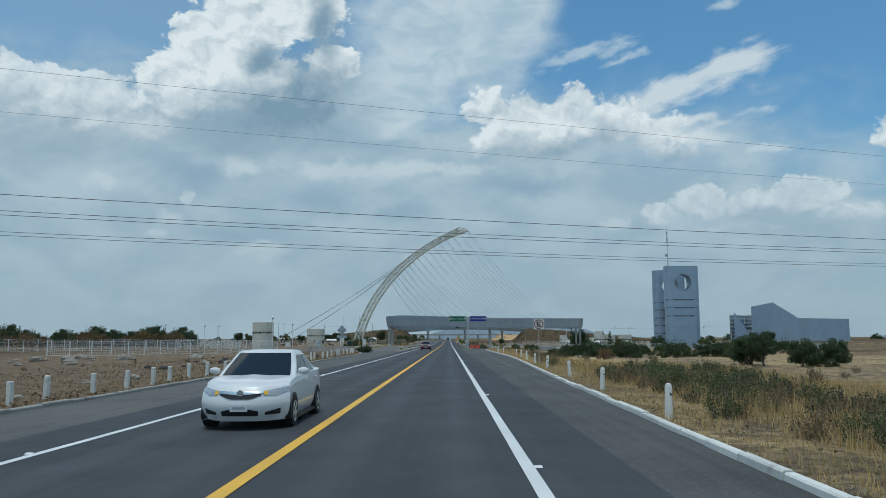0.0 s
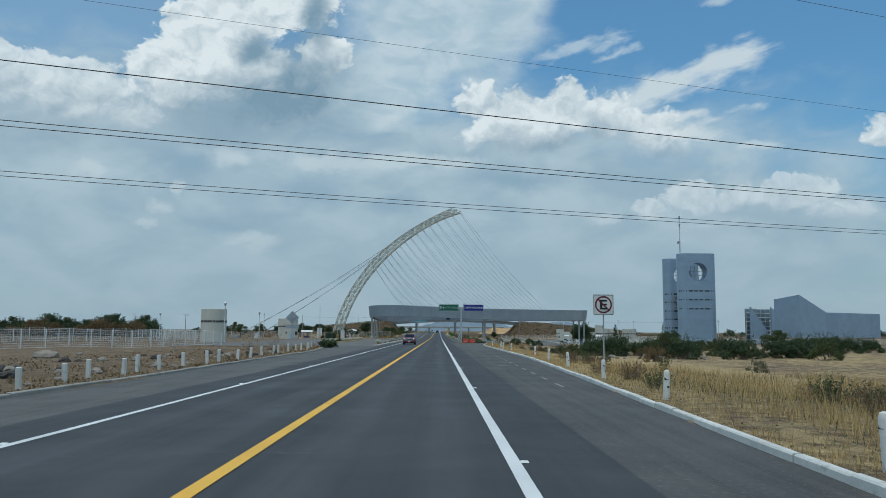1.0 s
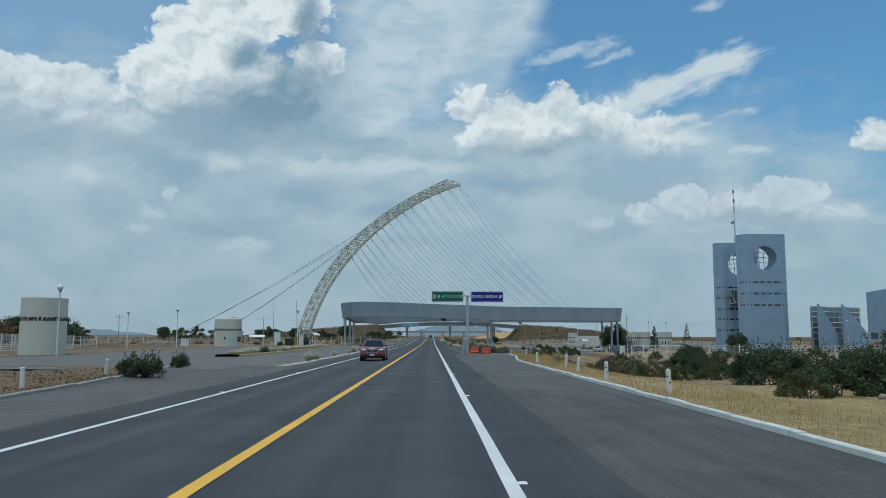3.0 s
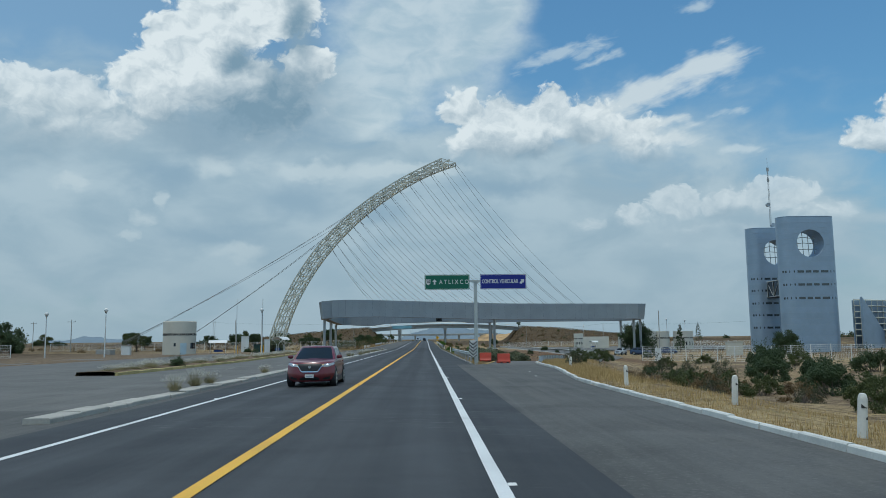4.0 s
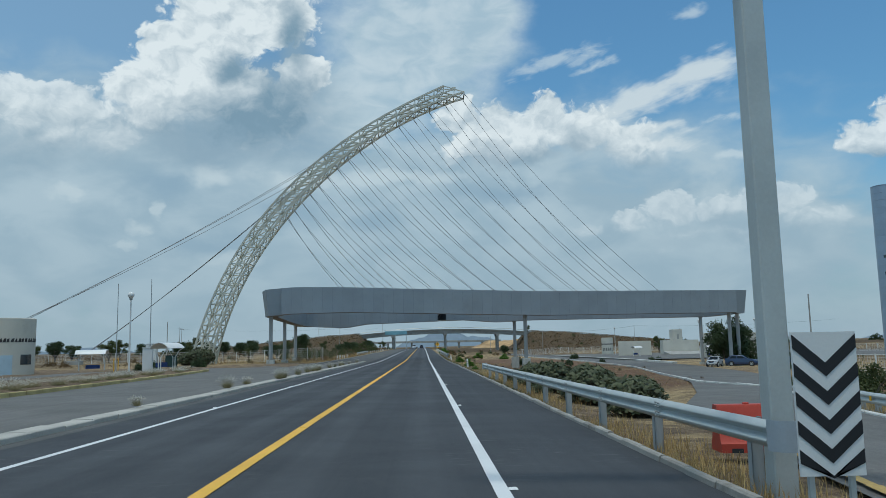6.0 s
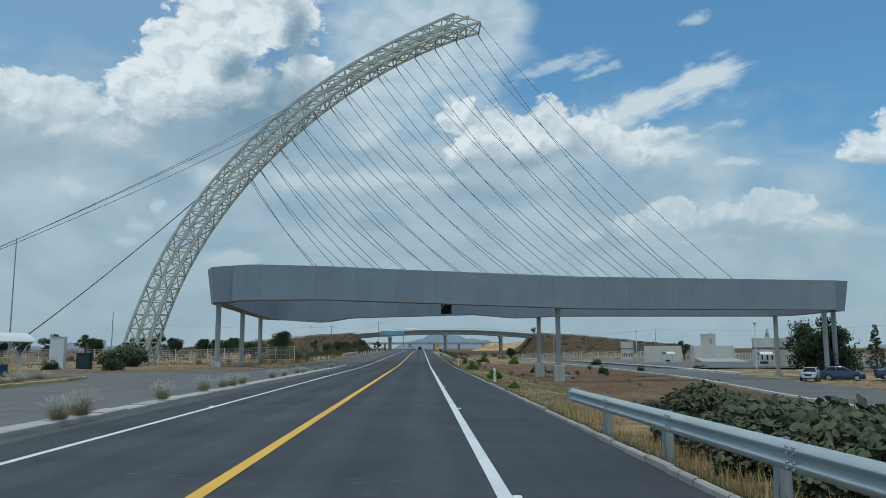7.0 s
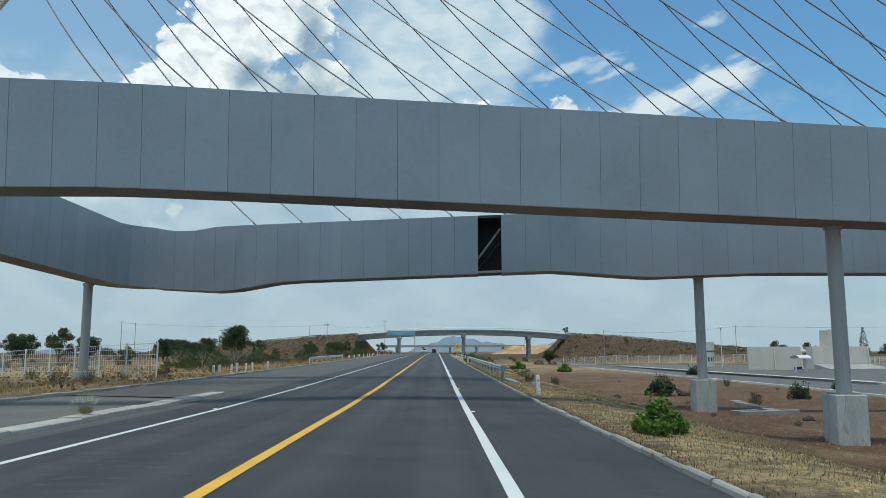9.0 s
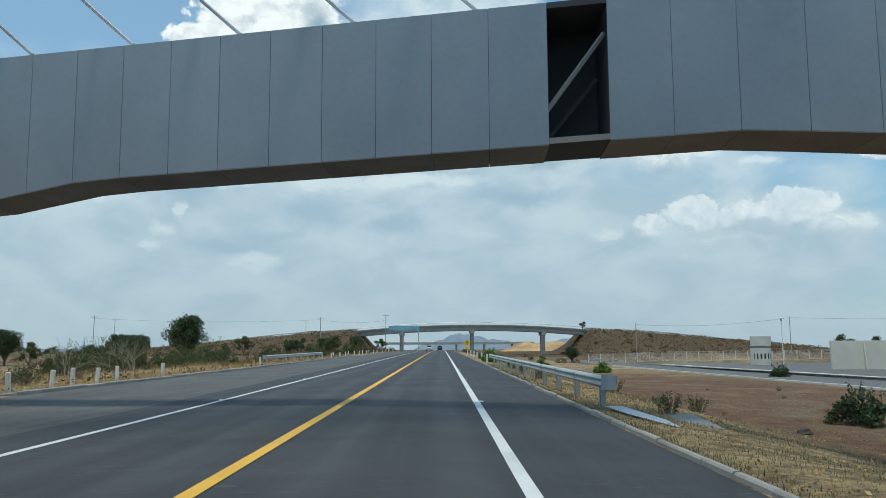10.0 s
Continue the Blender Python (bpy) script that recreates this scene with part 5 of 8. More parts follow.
for x0, x1, mat, lab in ((2.58, 6.30, M_GREEN, "green destination panel with white border"), (7.20, 11.02, M_BLUE, "blue direction panel with white border")):
    pan = part("panel", Mesh().box(x0, SY, 5.92, x1, SY + 0.03, 7.16), mat, sign, lab)
    part("border", frame_line(x0 + 0.03, 5.95, x1 - 0.03, 7.13, 0.03, SY - 0.002), M_WHITE, pan)
    part("back_rail", Mesh().box(x0 + 0.1, SY + 0.032, 6.2, x1 - 0.1, SY + 0.09, 6.26), M_GALV, pan)
g0, b0 = [o for o in sign.children if o.name.startswith("panel")]
lettering("lettering", "ATLIXCO", 0.50, g0, M_WHITE, 3.77, SY - 0.004, 6.39, 2.46, 0.004, gap=1.55)
part("arrow", plate([(3.33, 6.34), (3.47, 6.34), (3.47, 6.56), (3.60, 6.56), (3.40, 6.77), (3.20, 6.56), (3.33, 6.56)], SY - 0.008, SY - 0.003), M_WHITE, g0)
shield = part("shield", plate([(2.70, 6.78), (3.05, 6.78), (3.06, 6.6), (3.04, 6.45), (2.975, 6.36), (2.875, 6.30), (2.775, 6.36), (2.71, 6.45), (2.69, 6.6)], SY - 0.008, SY - 0.003), M_WHITE, g0, "white state route shield")
lettering("lettering", "438", 0.2, g0, M_BLACK, 2.745, SY - 0.011, 6.49, 0.26, 0.006)
lettering("lettering", "PUE", 0.1, g0, M_BLACK, 2.745, SY - 0.011, 6.685, 0.26, 0.002)
lettering("lettering", "D", 0.09, g0, M_BLACK, 2.85, SY - 0.011, 6.37, 0.05)
part("shield_rule", Mesh().box(2.71, SY - 0.0105, 6.655, 3.045, SY - 0.0085, 6.667), M_BLACK, g0)
lettering("lettering", "CONTROL VEHICULAR", 0.47, b0, M_WHITE, 7.33, SY - 0.004, 6.42, 3.02, 0.008)
part("arrow", plate([(10.52, 6.38), (10.60, 6.33), (10.76, 6.50), (10.82, 6.43), (10.86, 6.74), (10.55, 6.72), (10.62, 6.65), (10.47, 6.46)], SY - 0.008, SY - 0.003), M_WHITE, b0)

chev = thing("chevron_board", "upright hazard board with black and white chevrons", "hazard sign", at=pose(6.42, 174.9, 0))
part("board", Mesh().box(-0.31, 0, 0.38, 0.31, 0.03, 1.72), M_WHITE, chev)
for k in range(5):
    z = 1.70 - 0.268 * k
    for s in (-1, 1):
        lo = max(0.382, z - 0.40)
        part("chevron", plate([(0, z - 0.27), (0, max(0.383, z - 0.40)), (s * 0.308, z - 0.13), (s * 0.308, z)], -0.006, -0.002), M_BLACK, chev)
part("leg", Mesh().box(-0.22, 0.031, -0.4, -0.17, 0.08, 0.9), M_GALV, chev)
part("leg", Mesh().box(0.17, 0.031, -0.4, 0.22, 0.08, 0.9), M_GALV, chev)

nz = ground_z(9.45, 60.8)
nop = thing("no_parking_sign", "square white no-parking sign on a thin steel post", "road sign", at=pose(9.42, 60.8, 0))
part("post", Mesh().box(-0.025, 0.03, nz - 0.4, 0.025, 0.07, 3.3), M_COLUMN, nop)
part("panel", plate([(-0.43 + 0.04, 2.45), (0.43 - 0.04, 2.45), (0.43, 2.49), (0.43, 3.27), (0.39, 3.31), (-0.39, 3.31), (-0.43, 3.27), (-0.43, 2.49)], 0, 0.02), M_WHITE, nop)
part("border", frame_line(-0.41, 2.47, 0.41, 3.29, 0.018, -0.002), M_BLACK, nop)
ring = []
for r in (0.36, 0.295):
    ring.append([(r * math.cos(2 * math.pi * i / 40), 2.88 + r * math.sin(2 * math.pi * i / 40)) for i in range(40)])
rm = Mesh()
rm.loft([[(x, -0.004, z) for x, z in ring[0]], [(x, -0.004, z) for x, z in ring[1]]], True, False)
part("ring", rm, M_RED, nop, "dark red prohibition ring")
lettering("lettering", "E", 0.56, nop, M_BLACK, -0.15, -0.006, 2.69, 0.30, 0.012)
part("slash", plate([(-0.26, 3.10), (-0.22, 3.14), (0.26, 2.66), (0.22, 2.62)], -0.014, -0.011), M_RED, nop)

dz = ground_z(-11.95, 105.2)
dia = thing("warning_sign", "bare grey back of a diamond warning sign with a plate below", "road sign", at=pose(-11.9, 105.2, 0))
part("post", Mesh().box(-0.03, -0.05, dz - 0.4, 0.03, -0.01, 3.6), M_COLUMN, dia)
part("diamond", plate([(0, 2.44), (0.66, 3.1), (0, 3.76), (-0.66, 3.1)], 0.0, 0.02), M_SIGNBACK, dia)
part("plate", Mesh().box(-0.66, 0, 2.02, 0.66, 0.02, 2.40), M_SIGNBACK, dia)
part("rib", Mesh().box(-0.5, -0.03, 3.05, 0.5, -0.004, 3.1), M_SIGNBACK, dia)

amb = thing("curve_sign", "amber diamond warning sign with a black arrow", "road sign", at=pose(7.4, 430, plain_z(430)))
part("post", Mesh().box(-0.03, 0.03, -0.4, 0.03, 0.08, 3.6), M_COLUMN, amb)
part("diamond", plate([(0, 2.3), (0.72, 3.02), (0, 3.74), (-0.72, 3.02)], 0, 0.02), M_AMBER, amb)
part("plate", Mesh().box(-0.5, 0, 1.85, 0.5, 0.02, 2.2), M_AMBER, amb)
part("arrow", plate([(-0.06, 2.65), (0.06, 2.65), (0.06, 3.1), (0.2, 3.1), (0, 3.4), (-0.2, 3.1), (-0.06, 3.1)], -0.006, -0.002), M_BLACK, amb)

ga = thing("overhead_sign", "wide pale blue overhead sign on two posts before the overpass", "road sign", at=pose(-10.8, 556, plain_z(556)))
part("panel", Mesh().box(-5.4, 0, 8.4, 5.4, 0.1, 10.1), surface("pale_blue_sign", (0.2, 0.42, 0.5), 0.5, bump=0), ga)
for x in (-0.3, 5.1):
    part("post", Mesh().tube([(x, 0.2, -0.5), (x, 0.2, 9.8)], 0.14, 8), M_GALV, ga)


def barrier(x, y, turn, tip=0.0):
    root = thing("plastic_barrier", "faded orange-red plastic water barrier standing across the slip road", "traffic barrier", "barriers closing the slip road", at=pose(x, y, crown(min(x, 8), y) + 0.02, tip, 0, turn))
    prof = [(-0.26, 0.0), (-0.26, 0.14), (-0.22, 0.18), (-0.15, 0.40), (-0.12, 0.70), (-0.10, 0.74), (0.10, 0.74), (0.12, 0.70), (0.15, 0.40), (0.22, 0.18), (0.26, 0.14), (0.26, 0.0)]
    rows = [[(xx * (1.0 if abs(xx) < 0.49 else 0.96) + (0.0), yy, zz) for yy, zz in prof] for xx in (-0.52, -0.48, 0.48, 0.52)]
    part("shell", Mesh().loft(rows, True, True), M_BARRIER, root, smooth=35)
    part("filler_cap", Mesh().lathe([(0.05, 0.74), (0.05, 0.765), (0.03, 0.77)], 12), M_BARRIER, root)
    # slots are flat dark plates, the shade of the hollow put into colour
    for s in (-1, 1):
        part("fork_slot", Mesh().box(s * 0.25 - 0.09, -0.265, 0.0, s * 0.25 + 0.09, -0.255, 0.07), M_DARK, root)
    return root


barrier(8.8, 174.6, 12)
barrier(7.8, 180.2, -4)
cone = thing("crushed_cone", "flattened orange traffic cone lying on dry grass", "traffic cone", at=pose(10.6, 94.2, ground_z(10.6, 94.2) + 0.02, 0, 0, 20))
part("base", Mesh().box(-0.22, -0.2, 0, 0.22, 0.2, 0.04, 0.01), M_BARRIER, cone)
part("body", Mesh().loft([[(-0.2, -0.12, 0.04), (0.16, -0.12, 0.04), (0.2, 0.12, 0.04), (-0.14, 0.12, 0.04)], [(-0.12, -0.06, 0.2), (0.05, -0.07, 0.22), (0.07, 0.05, 0.2), (-0.1, 0.06, 0.18)], [(-0.06, -0.03, 0.32), (-0.02, -0.03, 0.34), (-0.01, 0.02, 0.33), (-0.06, 0.03, 0.31)]]), M_BARRIER, cone)


# ---- towers and the angular building ----
def stadium(w, d, n=14):
    """Outline of a slab with fully rounded ends."""
    r, out = d / 2, []
    for s, a0 in ((1, -90), (-1, 90)):
        for i in range(n + 1):
            a = radians(a0 + 180 * i / n)
            out.append((s * (w / 2 - r) + r * math.cos(a), r * math.sin(a)))
    return out


def tower(cx, cy, top, base, rows, label, windows_from=0):
    root = thing("office_tower", label, "tower", "pair of slab towers", at=pose(cx, cy, 0))
    w, dep, hole_z, hole_r = 12.2, 4.8, 21.9, 3.0
    out = stadium(w, dep)
    # cladding courses, one ring to a course; the courses at the hole are cut by a wide opening
    z = base
    flat = w / 2 - dep / 2
    while z < top - 0.05:
        z1 = min(z + 1.22, top)
        if z1 > hole_z - hole_r and z < hole_z + hole_r:
            for s in (-1, 1):
                half = [p for p in out if p[0] * s >= flat - 0.01]
                levels = [z + 0.01 + (z1 - z - 0.02) * q / 8 for q in range(9)]
                rows_ = []
                for zz in levels:
                    xi = math.sqrt(max(0.0, hole_r ** 2 - (zz - hole_z) ** 2))
                    ring_ = [(*p, zz) for p in half] + [(s * xi, dep / 2 * s, zz), (s * xi, -dep / 2 * s, zz)]
                    rows_.append(ring_)
                part("cladding_course", Mesh().loft(rows_, True, True), M_TOWER, root, smooth=30)
        else:
            part("cladding_course", Mesh().loft([[(*p, z + 0.01) for p in out], [(*p, z1 - 0.01) for p in out]], True, True), M_TOWER, root, smooth=30)
        z = z1
    part("roof_edge", Mesh().loft([[(x * 1.003, y * 1.01, top - 0.005) for x, y in out], [(x * 1.003, y * 1.01, top + 0.12) for x, y in out]], True, True), M_TOWER, root)
    core_ = stadium(w - 0.06, dep - 0.06)
    part("joint_core", Mesh().loft([[(*p, base) for p in core_], [(*p, hole_z - hole_r - 0.4) for p in core_]], True, True), M_SIGNBACK, root)
    for r in rows:
        for x0, x1 in ((-5.85, -5.3), (-4.85, -3.75), (-3.2, -1.8), (-1.4, -0.2), (0.2, 1.4), (1.9, 3.5), (4.0, 5.0)):
            a, b = [Vector((q, -math.sqrt(max(0.02, (dep / 2) ** 2 - max(0.0, abs(q) - flat) ** 2)), r)) for q in (x0, x1)]
            d = (b - a).normalized()
            n = Vector((d.y, -d.x, 0))
            c = []
            for h_ in (-0.24, 0.24):
                c += [p + n * k + Vector((0, 0, h_)) for p, k in ((a, 0.03), (b, 0.03), (b, -0.3), (a, -0.3))]
            part("window", Mesh().hexa(c), M_GLASS, root)
    # grid inside the round opening
    for k in range(-2, 3):
        xx = k * 1.1
        hh = math.sqrt(hole_r ** 2 - xx ** 2) - 0.05
        part("hole_bar", Mesh().tube([(xx, 0.9 - 0.25 * k, hole_z - hh), (xx, 1.2 - 0.25 * k, hole_z + hh)], 0.07, 4), M_COLUMN, root)
    for k in (-1, 0.2, 1.3):
        hh = math.sqrt(hole_r ** 2 - k * k * 1.2) - 0.05
        part("hole_bar", Mesh().tube([(-hh, 1.4, hole_z + k), (0, 1.0, hole_z + k * 1.15 + 0.25), (hh, 0.6, hole_z + k)], 0.07, 4), M_COLUMN, root)
    return root


tower(85.8, 279.5, 27.75, -1.6, (15.8, 13.0, 10.1), "blue-grey clad slab tower with rounded ends and a round opening")
tower(86.1, 296.6, 27.7, -1.6, (15.6, 12.8, 9.8, 7.0, 4.1), "blue-grey clad slab tower standing behind its twin")
link = thing("tower_link", "glazed steel truss gangway joining the two towers", "gangway", at=pose(84.6, 288, 0))
for z in (11.2, 14.8):
    for x in (-1.2, 1.2):
        part("chord", Mesh().tube([(x, -6.6, z), (x, 6.6, z)], 0.12, 4), M_COLUMN, link)
for k in range(5):
    y = -6.2 + 3.1 * k
    for x in (-1.2, 1.2):
        part("upright", Mesh().tube([(x, y, 11.2), (x, y, 14.8)], 0.09, 4), M_COLUMN, link)
        if k < 4:
            part("diagonal", Mesh().tube([(x, y, 11.2 if k % 2 else 14.8), (x, y + 3.1, 14.8 if k % 2 else 11.2)], 0.08, 4), M_COLUMN, link)
part("glazing", Mesh().box(-1.1, -6.5, 11.3, 1.1, 6.5, 14.7), M_GLASS, link)
part("floor_plate", Mesh().box(-1.3, -6.6, 10.95, 1.3, 6.6, 11.15), M_DARK, link)
mast = thing("antenna_mast", "slender lattice radio mast with dish drums on a tower roof", "antenna", at=pose(86.2, 296.5, 27.82))
for k in range(3):
    a = 2 * math.pi * k / 3
    part("leg", Mesh().tube([(0.22 * math.cos(a), 0.22 * math.sin(a), 0), (0.12 * math.cos(a), 0.12 * math.sin(a), 14.5)], 0.035, 5), M_COLUMN, mast)
part("tip", Mesh().tube([(0, 0, 14.5), (0, 0, 17.4)], 0.03, 5), M_COLUMN, mast)
for k in range(14):
    a, b = 2 * math.pi * k / 3, 2 * math.pi * (k + 1) / 3
    part("lacing", Mesh().tube([(0.2 * math.cos(a), 0.2 * math.sin(a), k), (0.19 * math.cos(b), 0.19 * math.sin(b), k + 1.0)], 0.02, 4), M_COLUMN, mast)
for x, z, r in ((0.45, 0.9, 0.5), (-0.5, 5.9, 0.48)):
    part("drum", Mesh().tube([(x, -0.5, z), (x, 0.1, z)], r, 14), M_SIGNBACK, mast)
for z in (11.5, 14.2):
    part("aerial", Mesh().box(-0.25, -0.1, z, 0.25, 0.1, z + 0.9), M_COLUMN, mast)

C0, DA, DB = Vector((110.9, 261.8, 0)), Vector((-0.474, 0.88, 0)), Vector((0.88, 0.474, 0))
hall = thing("angular_hall", "blue-grey metal-clad hall with a sloping roof over a white base", "building")


def at_hall(a, b, z):
    p = C0 + DA * a + DB * b
    return (p.x, p.y, z)


ROOF = [(0, 14.0), (12.4, 8.9), (39.3, 8.9)]
bs = [0, 3.1, 6.2, 9.3, 12.4, 17.8, 23.2, 28.6, 34.0, 39.3]
for i, (b0_, b1_) in enumerate(zip(bs, bs[1:])):
    z0, z1 = interp(ROOF, b0_), interp(ROOF, b1_)
    part("wall_bay", Mesh().hexa([at_hall(0, b0_ + 0.01, 1.4), at_hall(0, b1_ - 0.01, 1.4), at_hall(9.0, b1_ - 0.01, 1.4), at_hall(9.0, b0_ + 0.01, 1.4), at_hall(0, b0_ + 0.01, z0), at_hall(0, b1_ - 0.01, z1), at_hall(9.0, b1_ - 0.01, z1 - 0.4 * (b1_ < 13)), at_hall(9.0, b0_ + 0.01, z0 - 1.1 * (b0_ < 12))]), M_TOWER, hall)
part("base_wall", Mesh().hexa([at_hall(1.6, 1.5, -2.5), at_hall(1.6, 38.5, -2.5), at_hall(8.6, 38.5, -2.5), at_hall(8.6, 1.5, -2.5), at_hall(1.6, 1.5, 1.39), at_hall(1.6, 38.5, 1.39), at_hall(8.6, 38.5, 1.39), at_hall(8.6, 1.5, 1.39)]), M_CREAM, hall, "white rendered base wall")
part("eaves", Mesh().hexa([at_hall(-0.15, -0.15, 1.1), at_hall(-0.15, 39.4, 1.1), at_hall(9.1, 39.4, 1.1), at_hall(9.1, -0.15, 1.1), at_hall(-0.15, -0.15, 1.392), at_hall(-0.15, 39.4, 1.392), at_hall(9.1, 39.4, 1.392), at_hall(9.1, -0.15, 1.392)]), M_SIGNBACK, hall)
# doorway is a dark slab on the wall, coloured as the shade indoors
part("doorway", Mesh().hexa([at_hall(1.55, 4.0, -1.9), at_hall(1.55, 9.0, -1.9), at_hall(1.7, 9.0, -1.9), at_hall(1.7, 4.0, -1.9), at_hall(1.55, 4.0, 1.0), at_hall(1.55, 9.0, 1.0), at_hall(1.7, 9.0, 1.0), at_hall(1.7, 4.0, 1.0)]), M_DARK, hall)
part("window", Mesh().hexa([at_hall(6.6, -0.06, 1.9), at_hall(6.6, 0.3, 1.9), at_hall(8.3, 0.3, 1.9), at_hall(8.3, -0.06, 1.9), at_hall(6.6, -0.06, 3.3), at_hall(6.6, 0.3, 3.3), at_hall(8.3, 0.3, 3.3), at_hall(8.3, -0.06, 3.3)]), M_GLASS, hall)
# lattice atrium with two raking fins
E0 = Vector((117.0, 314.8, 0))


def at_fin(b, y, z):
    p = E0 + DB * b + DA * (-y)
    return (p.x, p.y, z)


for b0_, wd, y in ((0.0, 9.0, 0.0), (9.2, 12.5, 1.5)):
    m = Mesh()
    tri = [(b0_, -2.5), (b0_ + wd, -2.5), (b0_ + wd, 3.0), (b0_, 12.2)]
    m.loft([[at_fin(b, y, z) for b, z in tri], [at_fin(b, y + 0.6, z) for b, z in tri]], True, True)
    part("raking_fin", m, M_TOWER, hall)
for k in range(7):
    z = 2.0 + 1.6 * k
    part("lattice_rail", Mesh().tube([at_fin(0.4, -2.0, z), at_fin(24, -2.0, z)], 0.13, 4), M_STEEL, hall)
for k in range(10):
    part("lattice_post", Mesh().tube([at_fin(0.4 + 2.6 * k, -2.0, -2), at_fin(0.4 + 2.6 * k, -2.0, 11.8)], 0.10, 4), M_STEEL, hall)
part("atrium_glazing", Mesh().hexa([at_fin(0.4, -2.6, -2), at_fin(24, -2.6, -2), at_fin(24, -2.3, -2), at_fin(0.4, -2.3, -2), at_fin(0.4, -2.6, 11.4), at_fin(24, -2.6, 11.4), at_fin(24, -2.3, 11.4), at_fin(0.4, -2.3, 11.4)]), surface("tinted_glazing", (0.22, 0.3, 0.38), 0.15, vary=0.1, bump=0), hall)


# ---- round checkpoint booths, lamps, shelters, yard walls ----
def booth(x, y, z, r, h, label, band=True, door=True, wide=False, face=-90.0):
    root = thing("round_booth", label, "booth", "round checkpoint booths", at=pose(x, y, z, 0, 0, 0))
    part("drum", Mesh().lathe([(r, -0.6), (r, h - 0.06), (r - 0.06, h), (r - 0.2, h), (r - 0.2, h - 0.12)], 48), M_CREAM, root, smooth=30)
    if band:
        rr = random.Random(int(x * 10))
        zb = h * 0.62
        n = int(2 * math.pi * r / 0.34)
        for i in range(n):
            a = 2 * math.pi * i / n
            if math.sin(a) > 0.45:
                continue
            t0, t1 = rr.uniform(-0.12, 0.12), rr.uniform(-0.12, 0.12)
            q = []
            for da, dz_ in ((-0.07, -0.2), (0.07 + t0 * 0.3, -0.2), (0.09 + t1 * 0.4, 0.2), (-0.03 + t0 * 0.5, 0.2 - abs(t1))):
                aa = a + da / r * 2.0
                q.append(((r + 0.012) * math.cos(aa), (r + 0.012) * math.sin(aa), zb + dz_))
            part("pierced_tile", Mesh().add(q + [(px * 0.985, py * 0.985, pz) for px, py, pz in q], [(0, 1, 2, 3), (7, 6, 5, 4), (0, 4, 5, 1), (1, 5, 6, 2), (2, 6, 7, 3), (3, 7, 4, 0)]), M_LAVA, root)

    def panel(name, a0, a1, z0, z1, material, lab=""):
        k = 5
        pts = [radians(a0 + (a1 - a0) * i / k) for i in range(k + 1)]
        m = Mesh()
        m.loft([[((r + 0.02) * math.cos(a), (r + 0.02) * math.sin(a), z0) for a in pts] + [((r - 0.05) * math.cos(a), (r - 0.05) * math.sin(a), z0) for a in reversed(pts)],
                [((r + 0.02) * math.cos(a), (r + 0.02) * math.sin(a), z1) for a in pts] + [((r - 0.05) * math.cos(a), (r - 0.05) * math.sin(a), z1) for a in reversed(pts)]], True, True)
        return part(name, m, material, root, lab)

    if door:
        panel("door", face + 8, face + 30, 0.05, 2.15, surface("pale_blue_door", (0.42, 0.55, 0.63), 0.5, bump=0.05), "pale blue metal door")
        panel("window", face + 46, face + 74, 1.2, 2.2, M_GLASS)
        panel("small_window", face - 14, face - 7, 1.6, 2.15, M_GLASS)
    if wide:
        panel("window", face - 62, face + 42, 1.1, 2.15, M_GLASS, "dark service window")
    return root


booth(-36.5, 164.0, -0.05, 2.15, 5.65, "cream round booth with a pierced tile band behind bare shrubs", door=False)
booth(-39.8, 248.2, -0.3, 2.75, 5.85, "cream round booth with a pale blue door", face=-78)
YZ = -1.25
booth(66.0, 436, YZ, 1.95, 5.6, "small cream round booth with a dark service window", door=False, wide=True)
booth(68.5, 344.0, YZ, 2.5, 5.3, "cream round booth with a dark service window", door=False, wide=True)
booth(73.2, 345.5, YZ, 2.4, 5.3, "cream round booth with a square window", door=False, wide=False)
booth(80.0, 346.0, YZ, 2.9, 5.3, "cream round booth with a dark service window", door=False, wide=True)


def yard_wall(x, y, turn, w, h, thick, label, panels=2, tall=None):
    root = thing("yard_wall", label, "wall", at=pose(x, y, YZ, 0, 0, turn))
    for i in range(panels):
        a, b = -w / 2 + w * i / panels + 0.03, -w / 2 + w * (i + 1) / panels - 0.03
        part("wall_slab", Mesh().hexa([(a, -0.15, -0.5), (b, -0.15, -0.5), (b, thick, -0.5), (a, thick, -0.5), (a, 0.1, h), (b, 0.1, h), (b, thick, h), (a, thick, h)]), M_CREAM, root)
        part("buttress", Mesh().hexa([(b - 0.1, -0.9, -0.5), (b + 0.1, -0.9, -0.5), (b + 0.1, 0.0, -0.5), (b - 0.1, 0.0, -0.5), (b - 0.1, -0.1, h), (b + 0.1, -0.1, h), (b + 0.1, 0.1, h), (b - 0.1, 0.1, h)]), M_CREAM, root)
    if tall:
        part("raised_pier", Mesh().box(tall[0], 0.3, h - 0.2, tall[1], thick + 1.0, tall[2], 0.05), M_CREAM, root)
        part("niche", Mesh().box((tall[0] + tall[1]) / 2 - 0.3, 0.28, h + 0.3, (tall[0] + tall[1]) / 2 + 0.3, 0.299, h + 1.7), M_CONC, root)
        part("ramp", Mesh().hexa([(-w / 2, -5.5, -0.05), (w / 2 + 1, -5.5, -0.05), (w / 2 + 1, -0.2, -0.05), (-w / 2, -0.2, -0.05), (-w / 2, -5.5, 0.05), (w / 2 + 1, -5.5, 0.05), (w / 2 + 0.2, -0.2, 0.9), (-w / 2, -0.2, 0.9)]), M_CONC, root)
    return root


